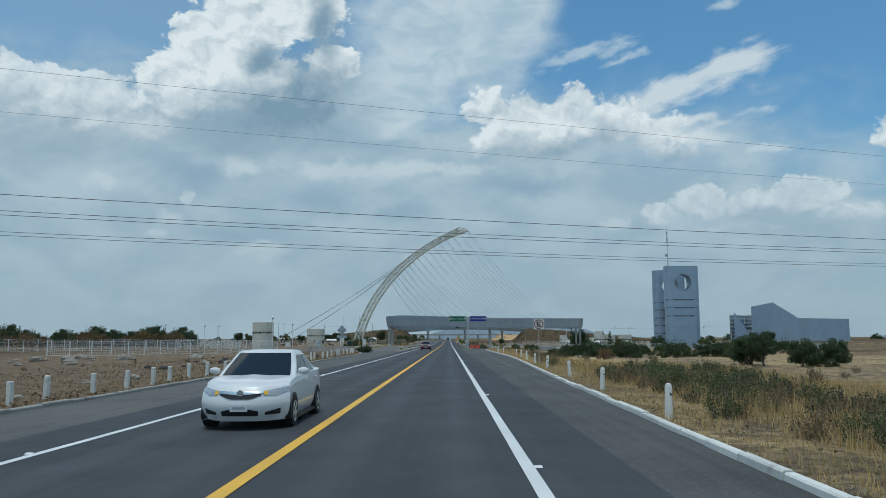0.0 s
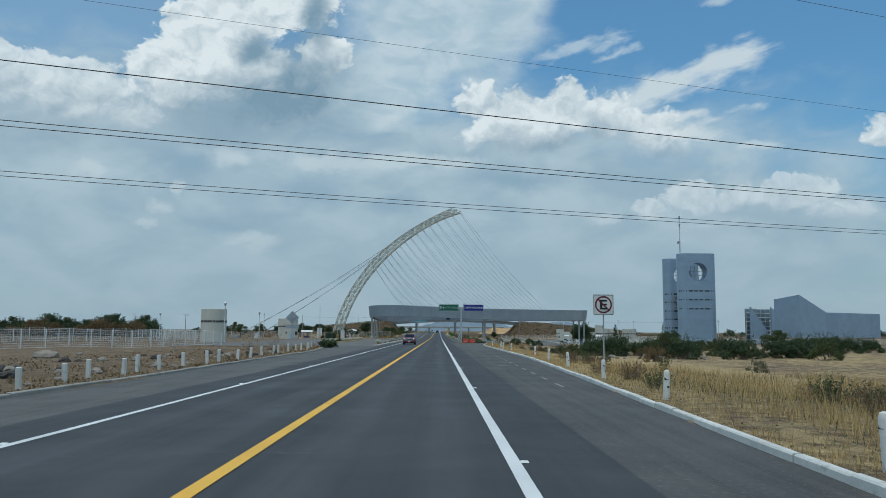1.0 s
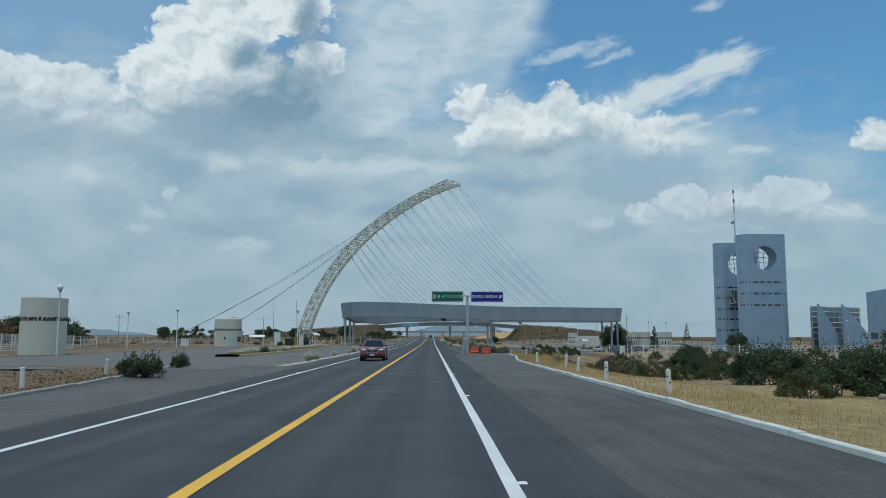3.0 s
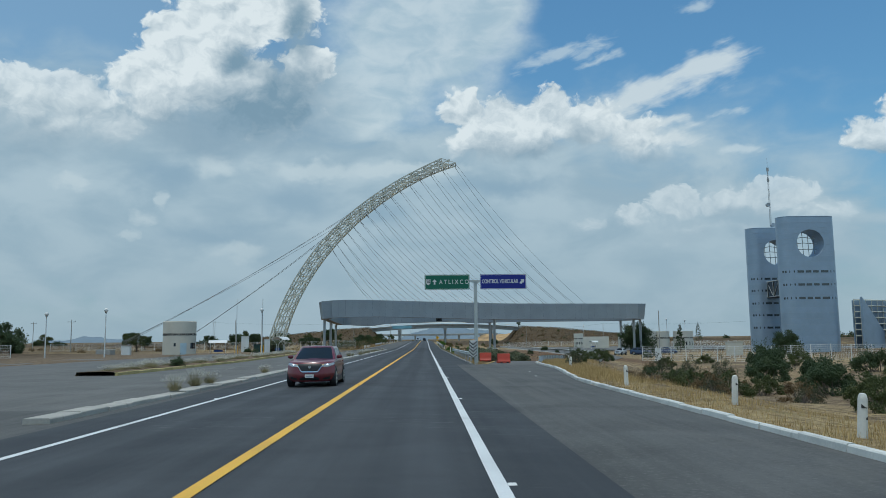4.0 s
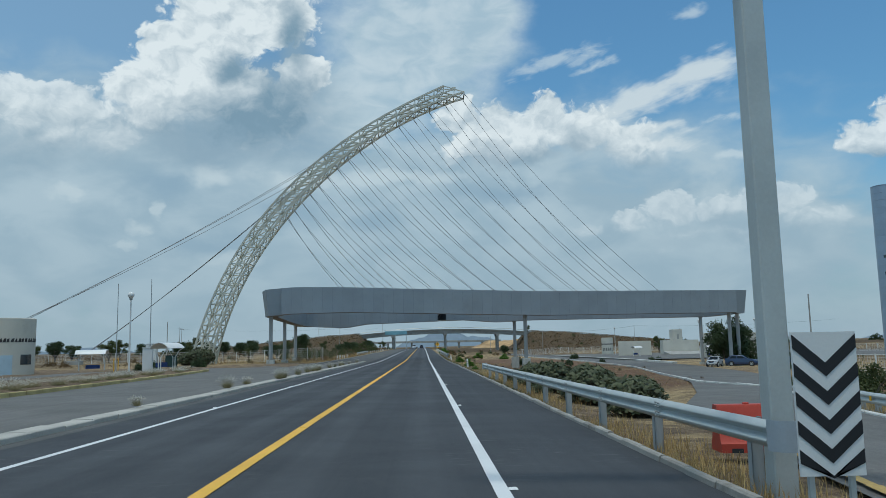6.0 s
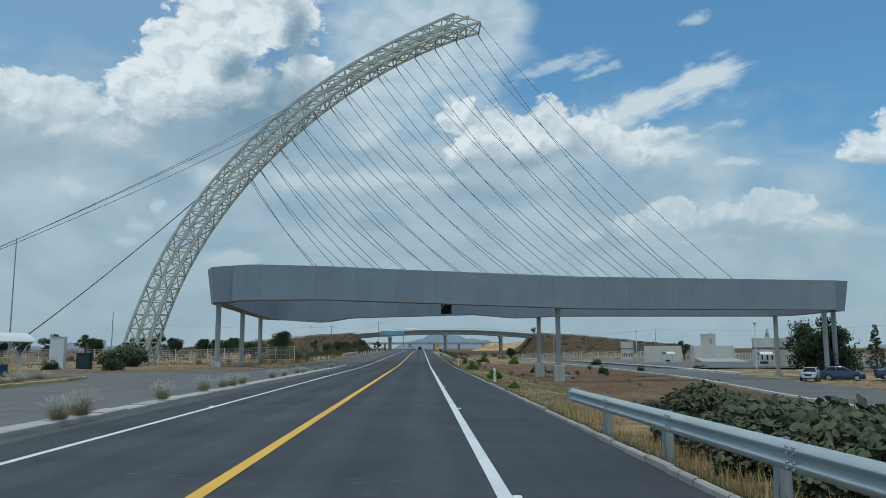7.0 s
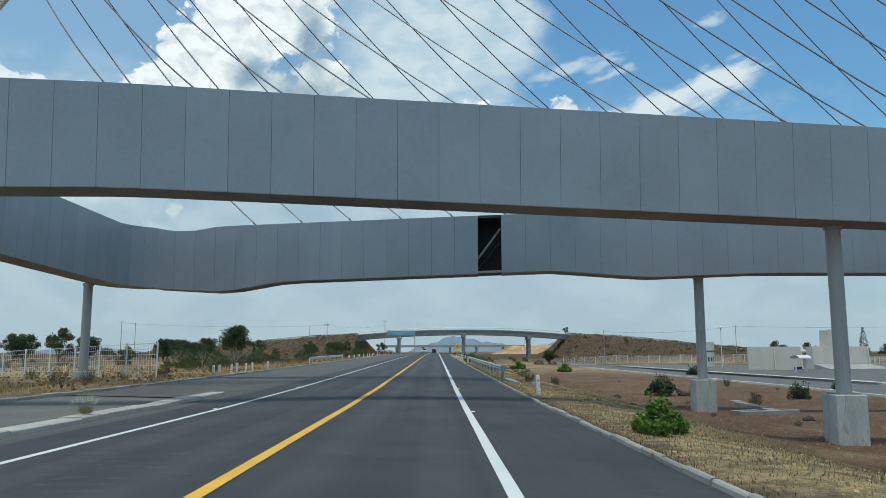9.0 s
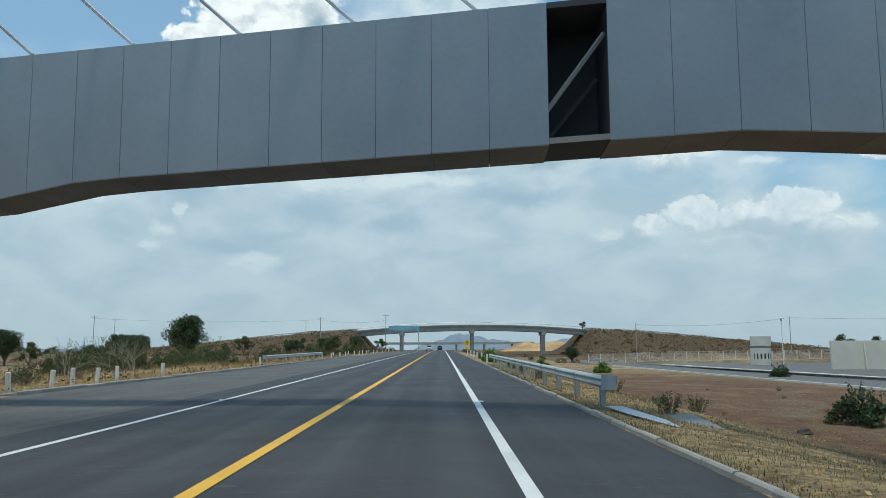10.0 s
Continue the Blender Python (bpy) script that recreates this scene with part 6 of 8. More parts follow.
yard_wall(64.0, 394, -8, 9.2, 4.1, 0.5, "cream rendered yard wall with sloped buttresses", 2)
yard_wall(80.2, 402, 4, 11.0, 4.2, 2.5, "cream rendered loading wall with a raised pier and ramp", 1, (-2.0, 0.8, 7.4))


def street_lamp(x, y, h, z=None):
    gz = ground_z(x, y) if z is None else z
    root = thing("street_lamp", "white lamp post with a round globe", "street lamp", "globe lamps", at=pose(x, y, gz))
    part("pole", Mesh().tube([(0, 0, -0.4), (0, 0, 1.0), (0, 0, h - 0.5)], [0.11, 0.09, 0.06], 10), M_WHITE, root, smooth=40)
    part("collar", Mesh().lathe([(0.12, h - 0.52), (0.16, h - 0.40), (0.13, h - 0.34)], 12), M_COLUMN, root)
    part("globe", Mesh().ball((0, 0, h - 0.08), 0.29, 14, 10), M_WHITE, root, "milky white globe", smooth=60)
    return root


for x, y, h in ((-34.0, 161.8, 7.0), (-23.7, 238.5, 7.5), (-41.9, 222, 6.6), (-52, 226, 6.4), (-70, 232, 6.5), (66.5, 427, 9.0), (60.5, 330, 8.0), (77, 352, 9.2), (86, 362, 9.0), (100, 300, 8), (118, 300, 8)):
    street_lamp(x, y, h)


def flag_pole(x, y, h):
    root = thing("flag_pole", "bare grey pole in a yellow base guard", "pole", "bare poles", at=pose(x, y, ground_z(x, y) if x < -34 else 0.02))
    part("pole", Mesh().tube([(0, 0, -0.4), (0, 0, h)], [0.06, 0.035], 8), M_COLUMN, root)
    for sx_ in (-0.25, 0.25):
        part("guard_post", Mesh().tube([(sx_, 0, -0.2), (sx_, 0, 1.3)], 0.05, 8), M_AMBER, root, "yellow painted guard post")
    part("guard_rail_bar", Mesh().tube([(-0.25, 0, 1.2), (0.25, 0, 1.2)], 0.04, 8), M_AMBER, root)
    return root


flag_pole(-32.4, 258.0, 9.8)
flag_pole(-26.2, 251.0, 9.6)


def shelter(x, y, z, turn, w=2.4):
    root = thing("bus_shelter", "small shelter with a curved white roof on bent steel tubes", "shelter", "curved-roof shelters", at=pose(x, y, z, 0, 0, turn))
    rows = []
    for i in range(9):
        a = radians(25 + 130 * i / 8)
        rows.append([(-w / 2, 1.1 * math.cos(a), 1.75 + 0.85 * math.sin(a)), (w / 2, 1.1 * math.cos(a), 1.75 + 0.85 * math.sin(a)), (w / 2, 1.1 * math.cos(a), 1.80 + 0.85 * math.sin(a)), (-w / 2, 1.1 * math.cos(a), 1.80 + 0.85 * math.sin(a))])
    part("roof", Mesh().loft(rows, True, True), M_WHITE, root, smooth=40)
    for s in (-1, 1):
        for e in (-1, 1):
            part("tube_leg", Mesh().tube([(s * w * 0.42, 0.12 * e, 0), (s * w * 0.42, 0.12 * e, 1.3), (s * w * 0.42, 0.55 * e, 1.9), (s * w * 0.42, 0.95 * e, 2.1)], 0.045, 8), M_WHITE, root)
    part("bench", Mesh().box(-0.8, 0.2, 0.42, 0.8, 0.6, 0.47), surface("blue_bench", (0.02, 0.06, 0.22), 0.5, bump=0), root, "blue moulded bench")
    part("bench_back", Mesh().box(-0.8, 0.55, 0.47, 0.8, 0.6, 0.85), surface("blue_bench_back", (0.02, 0.06, 0.22), 0.5, bump=0), root)
    return root


shelter(-21.0, 240.5, 0.06, 70)
shelter(-36.8, 262, -0.3, 10, 3.4)
shelter(58.5, 372, -1.25, 20)
shelter(66.5, 340.2, -1.25, 0)


def cabinet(x, y, z, w, h, material, label):
    root = thing("utility_cabinet", label, "cabinet", at=pose(x, y, z, 0, 0, random.Random(int(x)).uniform(-15, 15)))
    part("body", Mesh().box(-w / 2, -0.35, -0.2, w / 2, 0.35, h, 0.04), material, root)
    part("door", Mesh().box(-w / 2 + 0.08, -0.365, 0.15, w / 2 - 0.08, -0.35, h - 0.12), material, root)
    part("lid", Mesh().box(-w / 2 - 0.05, -0.4, h, w / 2 + 0.05, 0.4, h + 0.06), material, root)
    return root


cabinet(-35.6, 279.0, ground_z(-35.6, 279), 1.5, 3.4, M_WHITE, "tall white utility cabinet on the dry verge")
cabinet(-32.9, 279.2, ground_z(-32.9, 279.2), 1.5, 1.6, surface("dark_green_box", (0.01, 0.04, 0.035), 0.6), "dark green utility box")
cabinet(-48.0, 246, ground_z(-48, 246), 1.5, 1.6, M_WHITE, "white utility housing beside the apron")
cabinet(-23.8, 243.5, 0.08, 0.9, 2.2, M_WHITE, "white notice cabinet on the island")
cabinet(39.5, 236, ground_z(39.5, 236), 0.9, 2.0, M_WHITE, "white utility cabinet beside the fence")
cabinet(62, 262, ground_z(62, 262), 3.4, 2.6, M_CREAM, "small cream hut in the compound")


def fence(path, h, label, pitch=2.5, wires=9, thick=0.05, zf=None, group="white mesh fences"):
    root = thing("mesh_fence", label, "fence", group)
    P_ = [Vector((x, y, 0)) for x, y in path]
    s = [0.0]
    for a, b in zip(P_, P_[1:]):
        s.append(s[-1] + (b - a).length)
    n = max(1, round(s[-1] / pitch))
    pts = []
    for i in range(n + 1):
        u = s[-1] * i / n
        x = float(np.interp(u, s, [p.x for p in P_]))
        y = float(np.interp(u, s, [p.y for p in P_]))
        pts.append(Vector((x, y, zf(x, y) if zf else ground_z(x, y))))
    for p in pts:
        part("fence_post", Mesh().box(p.x - thick, p.y - thick, p.z - 0.4, p.x + thick, p.y + thick, p.z + h + 0.06), M_WHITE, root)
    for a, b in zip(pts, pts[1:]):
        m = Mesh()
        for k in range(wires):
            z = 0.08 + (h - 0.1) * k / (wires - 1)
            m.tube([a + Vector((0, 0, z)), b + Vector((0, 0, z))], 0.012 if k not in (0, wires - 1) else 0.018, 3, False)
        for k in range(1, 12):
            c = a.lerp(b, k / 12)
            m.tube([c + Vector((0, 0, 0.08)), c + Vector((0, 0, h - 0.02))], 0.008, 3, False)
        part("mesh_panel", m, M_WHITE, root)
    return root


fence([(-47.3, 97), (-41.5, 99), (-30, 118), (-27, 135)], 1.9, "white welded-mesh fence across the ploughed field")
fence([(-110, 128), (-76, 146), (-52, 178), (-52, 205)], 2.2, "white welded-mesh fence behind the field", 2.5)
fence([(-14.2, 299.5), (-24, 309), (-36, 319), (-75, 345), (-110, 350)], 2.1, "sagging white welded-mesh fence beyond the footbridge", 4.2, 7, 0.04)
fence([(-75, 226), (-60, 232)], 2.0, "short run of white welded-mesh fence")
fence([(37, 236), (46, 226), (58, 218), (80, 212), (110, 214)], 2.2, "white welded-mesh fence round the tower compound")
fence([(38, 470), (62, 470), (95, 470), (130, 455)], 2.2, "pale fence at the foot of the embankment", 3.0)
fence([(88, 420), (118, 412), (140, 390)], 2.2, "pale fence behind the yard", 3.0)

# ---- overpass, far bridges, poles and power lines ----
over = thing("overpass", "concrete girder overpass with parapets crossing the highway", "bridge", at=pose(0, 594, 0))


def deck_z(x):
    return 12.75 - 2.2 * ((x - 14.6) / 46.0) ** 2


xs = [-31.5 + 92.0 * i / 24 for i in range(25)]
for y0, y1, d0_, d1_, mat, nm in ((-5, 5, -1.25, -0.95, M_CONC, "deck"), (-5.15, -4.85, -0.94, -0.5, M_KERB_RAW, "parapet"), (4.85, 5.15, -0.94, -0.5, M_KERB_RAW, "parapet")):
    part(nm, Mesh().loft([[(x, y0, deck_z(x) + d0_), (x, y1, deck_z(x) + d0_), (x, y1, deck_z(x) + d1_), (x, y0, deck_z(x) + d1_)] for x in xs], True, True), mat, over)
for y in (-4.2, -1.4, 1.4, 4.2):
    part("girder", Mesh().loft([[(x, y - 0.3, deck_z(x) - 2.75), (x, y + 0.3, deck_z(x) - 2.75), (x, y + 0.3, deck_z(x) - 1.26), (x, y - 0.3, deck_z(x) - 1.26)] for x in xs], True, True), M_CONC, over)
part("hand_rail", Mesh().tube([(x, -5.0, deck_z(x) + 0.35) for x in xs], 0.11, 5), M_GALV, over)
for x in xs[::2]:
    part("rail_post", Mesh().tube([(x, -5.0, deck_z(x) - 0.5), (x, -5.0, deck_z(x) + 0.35)], 0.05, 5), M_GALV, over)
for x in (-13.5, 14.6, 42.9):
    zt = deck_z(x) - 2.76
    part("pier_cap", Mesh().box(x - 0.9, -5.0, zt - 1.1, x + 0.9, 5.0, zt), M_CONC, over)
    for y in (-3, 3):
        part("pier", Mesh().tube([(x, y, 0), (x, y, zt - 1.1)], 0.65, 12), M_CONC, over)
for x, s in ((-31.8, -1), (60.8, 1)):
    part("abutment", Mesh().box(min(x, x + 2.5 * s), -5.6, 2, max(x, x + 2.5 * s), 5.6, deck_z(x) + 0.3), M_CONC, over)
for s, x0 in ((-1, -34.3), (1, 63.3)):
    pts_ = [(x0 + s * 14 * i, -4.5, max(2.0, interp([(0, 10.4), (14, 9.9), (28, 8.8), (42, 7.3), (56, 5.8), (70, 4.4), (84, 3.2)], 14 * i))) for i in range(7)]
    part("ramp_rail", Mesh().tube(pts_, 0.17, 4), M_COLUMN, over, "guard rail along the ramp")
far = thing("far_overpass", "distant concrete overpass beyond the first", "bridge", at=pose(0, 900, 2.2))
part("deck", Mesh().box(-45, -5, 5.4, 75, 5, 7.2, 0.1), M_CONC, far)
for x in (-30, -8, 14, 36, 58):
    part("pier", Mesh().box(x - 0.8, -3, -2, x + 0.8, 3, 5.4), M_CONC, far)


def utility_pole(x, y, h, arms=True, lean=0.0):
    root = thing("utility_pole", "weathered concrete utility pole with a crossarm", "utility pole", "utility poles", at=pose(x, y, ground_z(x, y), 0, lean, 0))
    part("pole", Mesh().tube([(0, 0, -0.5), (0, 0, h)], [0.15 if arms else 0.10, 0.09 if arms else 0.07], 8), M_CONC, root)
    if arms:
        part("crossarm", Mesh().box(-1.1, -0.06, h - 0.7, 1.1, 0.06, h - 0.58), M_COLUMN, root)
        for xx in (-1.0, 0, 1.0):
            part("insulator", Mesh().lathe([(0.03, h - 0.58), (0.07, h - 0.5), (0.04, h - 0.38)], 8, (xx, 0, 0)), M_CONC, root)
    return root


POLES = [(-110, 533, 13.5, True), (-125, 585, 13, True), (-34.8, 521, 12.0, True), (-60, 640, 12, True), (-17.5, 560, 13.5, True), (47.5, 461, 9.4, False), (81, 456, 10.4, False), (33, 520, 8, False), (-95, 330, 9, True), (-150, 420, 11, True), (-50, 330, 8.5, False), (44, 250, 8.5, False)]
for p in POLES:
    utility_pole(*p)


def span(pts, r, label, name="power_line", n=40, sag=1.5):
    root = thing(name, label, "cable", "overhead wires")
    a, b = Vector(pts[0]), Vector(pts[1])
    part("wire", Mesh().tube([a.lerp(b, i / n) - Vector((0, 0, sag * 4 * (i / n) * (1 - i / n))) for i in range(n + 1)], r, 5), M_WIRE, root)
    return root


def crossing(y_mid, z, dx=0.0):
    """End points of a wire that crosses the road obliquely, its low point near the road."""
    k = 0.365
    return (-130 + dx, y_mid - 132.5 * k, z), (135 + dx, y_mid + 132.5 * k, z)


for yy, zz, gap in ((60.5, 11.1, 0.0), (72.5, 11.5, 0.45), (88.0, 11.6, 0.45)):
    for q in ((-0.5, 0.5) if gap else (0,)):
        span(crossing(yy + q * gap * 1.4, zz + 2.2 + q * 0.42), 0.022, "dark high-voltage conductor crossing above the highway", sag=2.2)
for yy, zz in ((62, 20.0), (83.5, 22.3)):
    span(crossing(yy, zz + 1.5), 0.012, "thin shield wire high above the highway", sag=1.5)
for a, b in (((-110, 533, 13.0), (-34.8, 521, 11.6)), ((-34.8, 521, 11.6), (-17.5, 560, 13.0)), ((47.5, 461, 7.6), (81, 456, 8.8)), ((81, 456, 8.8), (150, 440, 9.5))):
    span((a, b), 0.02, "thin utility wire strung between poles", n=16, sag=0.9)


# ---- plants ----
def rand_unit(r):
    while True:
        v = Vector((r.uniform(-1, 1), r.uniform(-1, 1), r.uniform(-1, 1)))
        if 0.05 < v.length < 1:
            return v.normalized()


def leaf_quad(m, p, n, size, r, long=1.7):
    """One small pointed leaf."""
    t = n.cross(rand_unit(r))
    if t.length < 0.05:
        return
    t.normalize()
    b = n.cross(t)
    m.add([p - t * size * long * 0.5, p + b * size * 0.5, p + t * size * long * 0.5, p - b * size * 0.5], [(0, 1, 2, 3)])


def clump(m, c, rad, count, size, r, flat=0.8):
    ph = [r.uniform(0, 9) for _ in range(3)]
    for _ in range(count):
        d = rand_unit(r)
        lump = 0.75 + 0.45 * noise.noise(Vector((d.x * 2.2 + ph[0], d.y * 2.2 + ph[1], d.z * 2.2 + ph[2])))
        k = rad * lump * (0.45 + 0.55 * r.random() ** 0.4)
        p = c + Vector((d.x * k, d.y * k, d.z * k * flat))
        n = (d + rand_unit(r) * 0.9).normalized()
        leaf_quad(m, p, n, size * r.uniform(0.6, 1.3), r)


def bush_thing(name, label, seed, w, h, leaves, size, material, stems=5, group="roadside bushes", spread=0.55, category="bush", ragged=0.25, fall=0.72, shoots=1.0, low=0.12, power=0.45, puff=1.0):
    """A shrub: a few stems from the ground and an uneven dome of leaf clumps down to the soil."""
    r = random.Random(seed)
    root = thing(name, label, category, group)
    wood, fol = Mesh(), Mesh()
    n = int(12 + w * 4)
    ph = r.uniform(0, 50)
    for k in range(n):
        a, d = r.uniform(0, 6.28), r.random() ** 0.55
        dome = h * (1 - fall * d ** 2.4) * (1 + ragged * 1.6 * noise.noise(Vector((math.cos(a) * d * 1.8 + ph, math.sin(a) * d * 1.8, 1.0))))
        rad = min(w, h) * r.uniform(0.15, 0.27) * puff
        z = max(rad * 0.55, (dome - rad * 0.7) * r.uniform(low, 1.0) ** power)
        c = Vector((math.cos(a) * d * w * 0.46, math.sin(a) * d * w * 0.46, z))
        clump(fol, c, rad, leaves // n, size, r, 0.85)
        if k < stems * 2:
            base = Vector((r.uniform(-0.15, 0.15) * w, r.uniform(-0.15, 0.15) * w, -0.1))
            mid = base.lerp(c, 0.55) + Vector((0, 0, 0.12 * h))
            wood.tube([base, mid, c], [0.016 * h + 0.008, 0.010 * h + 0.005, 0.004], 5, False)
    # a few shoots that stand out of the dome
    for k in range(int((6 + w * 3) * shoots)):
        a, d = r.uniform(0, 6.28), r.random() ** 0.5 * 0.85
        q = Vector((math.cos(a) * d * w * 0.46, math.sin(a) * d * w * 0.46, h * (1 - 0.72 * d ** 2.4) * 0.8))
        up = (Vector((math.cos(a) * d * 0.7, math.sin(a) * d * 0.7, 1)) + rand_unit(r) * 0.35).normalized()
        for j in range(14):
            c = q + up * h * 0.3 * j / 13 + rand_unit(r) * size * 0.8
            leaf_quad(fol, c, (up * 0.3 + rand_unit(r)).normalized(), size * r.uniform(0.5, 1.1), r)
    tagged(part("stem_bundle", wood, M_BARK, root), kind="stuff")
    part("foliage", fol, material, root)
    return root


def weed_thing(label, seed, w, h, stalks, material, group="roadside weeds", leaf=0.05, per=20):
    """A leggy weed: many bent stalks, each with small leaves along its upper part."""
    r = random.Random(seed)
    root = thing("roadside_weed", label, "weed", group)
    wood, fol = Mesh(), Mesh()
    for _ in range(stalks):
        a, d = r.uniform(0, 6.28), r.random() ** 0.6
        base = Vector((math.cos(a) * d * w * 0.22, math.sin(a) * d * w * 0.22, -0.03))
        tip = Vector((math.cos(a) * d * w * 0.5, math.sin(a) * d * w * 0.5, h * r.uniform(0.5, 1.05) * (1 - 0.35 * d * d))) + rand_unit(r) * 0.08
        mid = base.lerp(tip, 0.5) + Vector((0, 0, 0.08 * h))
        wood.tube([base, mid, tip], [0.007, 0.005, 0.002], 3, False)
        for j in range(per):
            f = 0.12 + 0.88 * j / per
            c = (base.lerp(mid, f * 2) if f < 0.5 else mid.lerp(tip, f * 2 - 1)) + rand_unit(r) * leaf * 1.1
            leaf_quad(fol, c, (rand_unit(r) + Vector((0, 0, 0.5))).normalized(), leaf * r.uniform(0.5, 1.25), r, 2.0)
    tagged(part("stem_bundle", wood, M_TWIG, root), kind="stuff")
    part("foliage", fol, material, root)
    return root


def tree_thing(label, seed, w, h, leaves, size, material, trunk=0.2, group="scattered trees", clear=0.15, gap=0.0):
    r = random.Random(seed)
    root = thing("tree", label, "tree", group)
    wood, fol = Mesh(), Mesh()
    lean = Vector((r.uniform(-0.1, 0.1), r.uniform(-0.1, 0.1), 1))
    fork = lean * h * clear
    wood.tube([(0, 0, -0.4), fork * 0.5 + Vector((0.04, 0, 0)), fork], [trunk * 1.25, trunk, trunk * 0.85], 8, False)
    n = int((20 + 2 * w) * (1 - gap))
    ph = r.uniform(0, 50)
    zc = h * (clear + 1.0) * 0.5
    for k in range(n):
        d = rand_unit(r)
        lump = 0.8 + 0.5 * noise.noise(Vector((d.x * 1.7 + ph, d.y * 1.7, d.z * 1.7)))
        u = lump * r.uniform(0.35, 1.0) ** 0.5
        c = Vector((d.x * u * w * 0.42, d.y * u * w * 0.42, zc + d.z * u * (h - zc) * 0.85))
        rad = w * r.uniform(0.10, 0.19)
        clump(fol, c, rad, leaves // n, size, r, 0.8)
        if k % 2 == 0:
            mid = fork.lerp(c, 0.5) + Vector((0, 0, 0.05 * h))
            wood.tube([fork * r.uniform(0.75, 1.0), mid, c], [trunk * 0.5, trunk * 0.28, trunk * 0.08], 6, False)
    part("trunk", wood, M_BARK, root, smooth=50)
    part("crown", fol, material, root)
    return root


def bare_thing(label, seed, h, group="bare shrubs"):
    """A leafless shrub of forking twigs."""
    r = random.Random(seed)
    root = thing("bare_shrub", label, "shrub", group)
    m = Mesh()

    def grow(p, d, L, rad, depth):
        q = p + d * L
        m.tube([p, p.lerp(q, 0.5) + rand_unit(r) * L * 0.06, q], [rad, rad * 0.8, rad * 0.6], 4, False)
        if depth:
            for _ in range(r.choice((2, 3))):
                nd = (d + rand_unit(r) * 0.75 + Vector((0, 0, 0.15))).normalized()
                grow(q, nd, L * r.uniform(0.6, 0.85), rad * 0.6, depth - 1)

    for _ in range(5):
        d = (Vector((0, 0, 1)) + rand_unit(r) * 0.6).normalized()
        grow(Vector((r.uniform(-0.15, 0.15), r.uniform(-0.15, 0.15), -0.05)), d, h * 0.33, 0.022, 3)
    tagged(part("twig_crown", m, M_TWIG, root), kind="stuff")
    return root


def broad_thing(label, seed, w, h, count, leaf=0.34):
    """A large-leaved weed: leaning stalks that carry lobed leaves on long stems."""
    r = random.Random(seed)
    root = thing("broad_leaved_plant", label, "plant", "broad-leaved plants")
    wood, fol = Mesh(), Mesh()
    for _ in range(count):
        a, d = r.uniform(0, 6.28), r.random() ** 0.5 * w * 0.5
        z = h * r.uniform(0.25, 1.0) * (1 - 0.4 * (d / (w * 0.5)) ** 2)
        c = Vector((math.cos(a) * d, math.sin(a) * d, z))
        n = (Vector((math.cos(a) * 0.5, math.sin(a) * 0.5, 0.8)) + rand_unit(r) * 0.55).normalized()
        t = n.cross(rand_unit(r)).normalized()
        b = n.cross(t)
        s = leaf * r.uniform(0.55, 1.2)
        rim = []
        for i in range(10):
            q = 2 * math.pi * i / 10
            k = s * 0.5 * (1.0 + 0.16 * (i % 2) + (0.25 if i == 0 else 0))
            rim.append(c + t * math.cos(q) * k * 1.15 + b * math.sin(q) * k * 0.85 - n * (0.14 * s * abs(math.sin(q)) + 0.1 * s * max(0.0, math.cos(q))))
        base = len(fol.v)
        fol.v.extend([tuple(c)] + [tuple(p) for p in rim])
        fol.f.extend((base, base + 1 + i, base + 1 + (i + 1) % 10) for i in range(10))
        if r.random() < 0.5:
            wood.tube([(c.x * 0.35, c.y * 0.35, -0.05), (c.x * 0.7, c.y * 0.7, c.z * 0.6), c], [0.014, 0.01, 0.005], 4, False)
    tagged(part("stalk_bundle", wood, M_BARK, root), kind="stuff")
    tagged(part("leaf_mass", fol, M_LEAF_BROAD, root, smooth=60), kind="stuff")
    return root


def tuft_thing(label, seed, h, w, blades, material, plume=None, group="grass tufts"):
    """A grass tuft: low arching blades and thin stems that carry pale feathery heads."""
    r = random.Random(seed)
    root = thing("grass_tuft", label, "grass", group)
    m, pl = Mesh(), Mesh()
    for k in range(blades):
        a, d = r.uniform(0, 6.28), r.random() ** 0.7 * w * 0.22
        stem = plume and k % 3 == 0
        base = Vector((math.cos(a) * d, math.sin(a) * d, -0.03))
        reach = w * 0.5 * r.uniform(0.15, 1.0)
        hh = h * (r.uniform(0.75, 1.1) if stem else r.uniform(0.2, 0.62))
        a2 = a + r.uniform(-0.8, 0.8)
        tip = base + Vector((math.cos(a2) * reach, math.sin(a2) * reach, hh * (1 - 0.35 * (reach / (w * 0.5)) ** 2)))
        s = Vector((-math.sin(a), math.cos(a), 0)) * (0.0022 if stem else 0.005)
        mid = base.lerp(tip, 0.6) + Vector((0, 0, 0.1 * hh))
        m.add([base - s, base + s, mid + s * 0.8, mid - s * 0.8, tip], [(0, 1, 2, 3), (3, 2, 4)])
        if stem:
            for j in range(9):
                p = mid.lerp(tip, 0.35 + 0.075 * j) + rand_unit(r) * 0.012
                leaf_quad(pl, p, rand_unit(r), 0.012, r, 3.0)
    tagged(part("blade_cluster", m, material, root), kind="stuff")
    if plume:
        tagged(part("plume_cluster", pl, plume, root), kind="stuff")
    return root


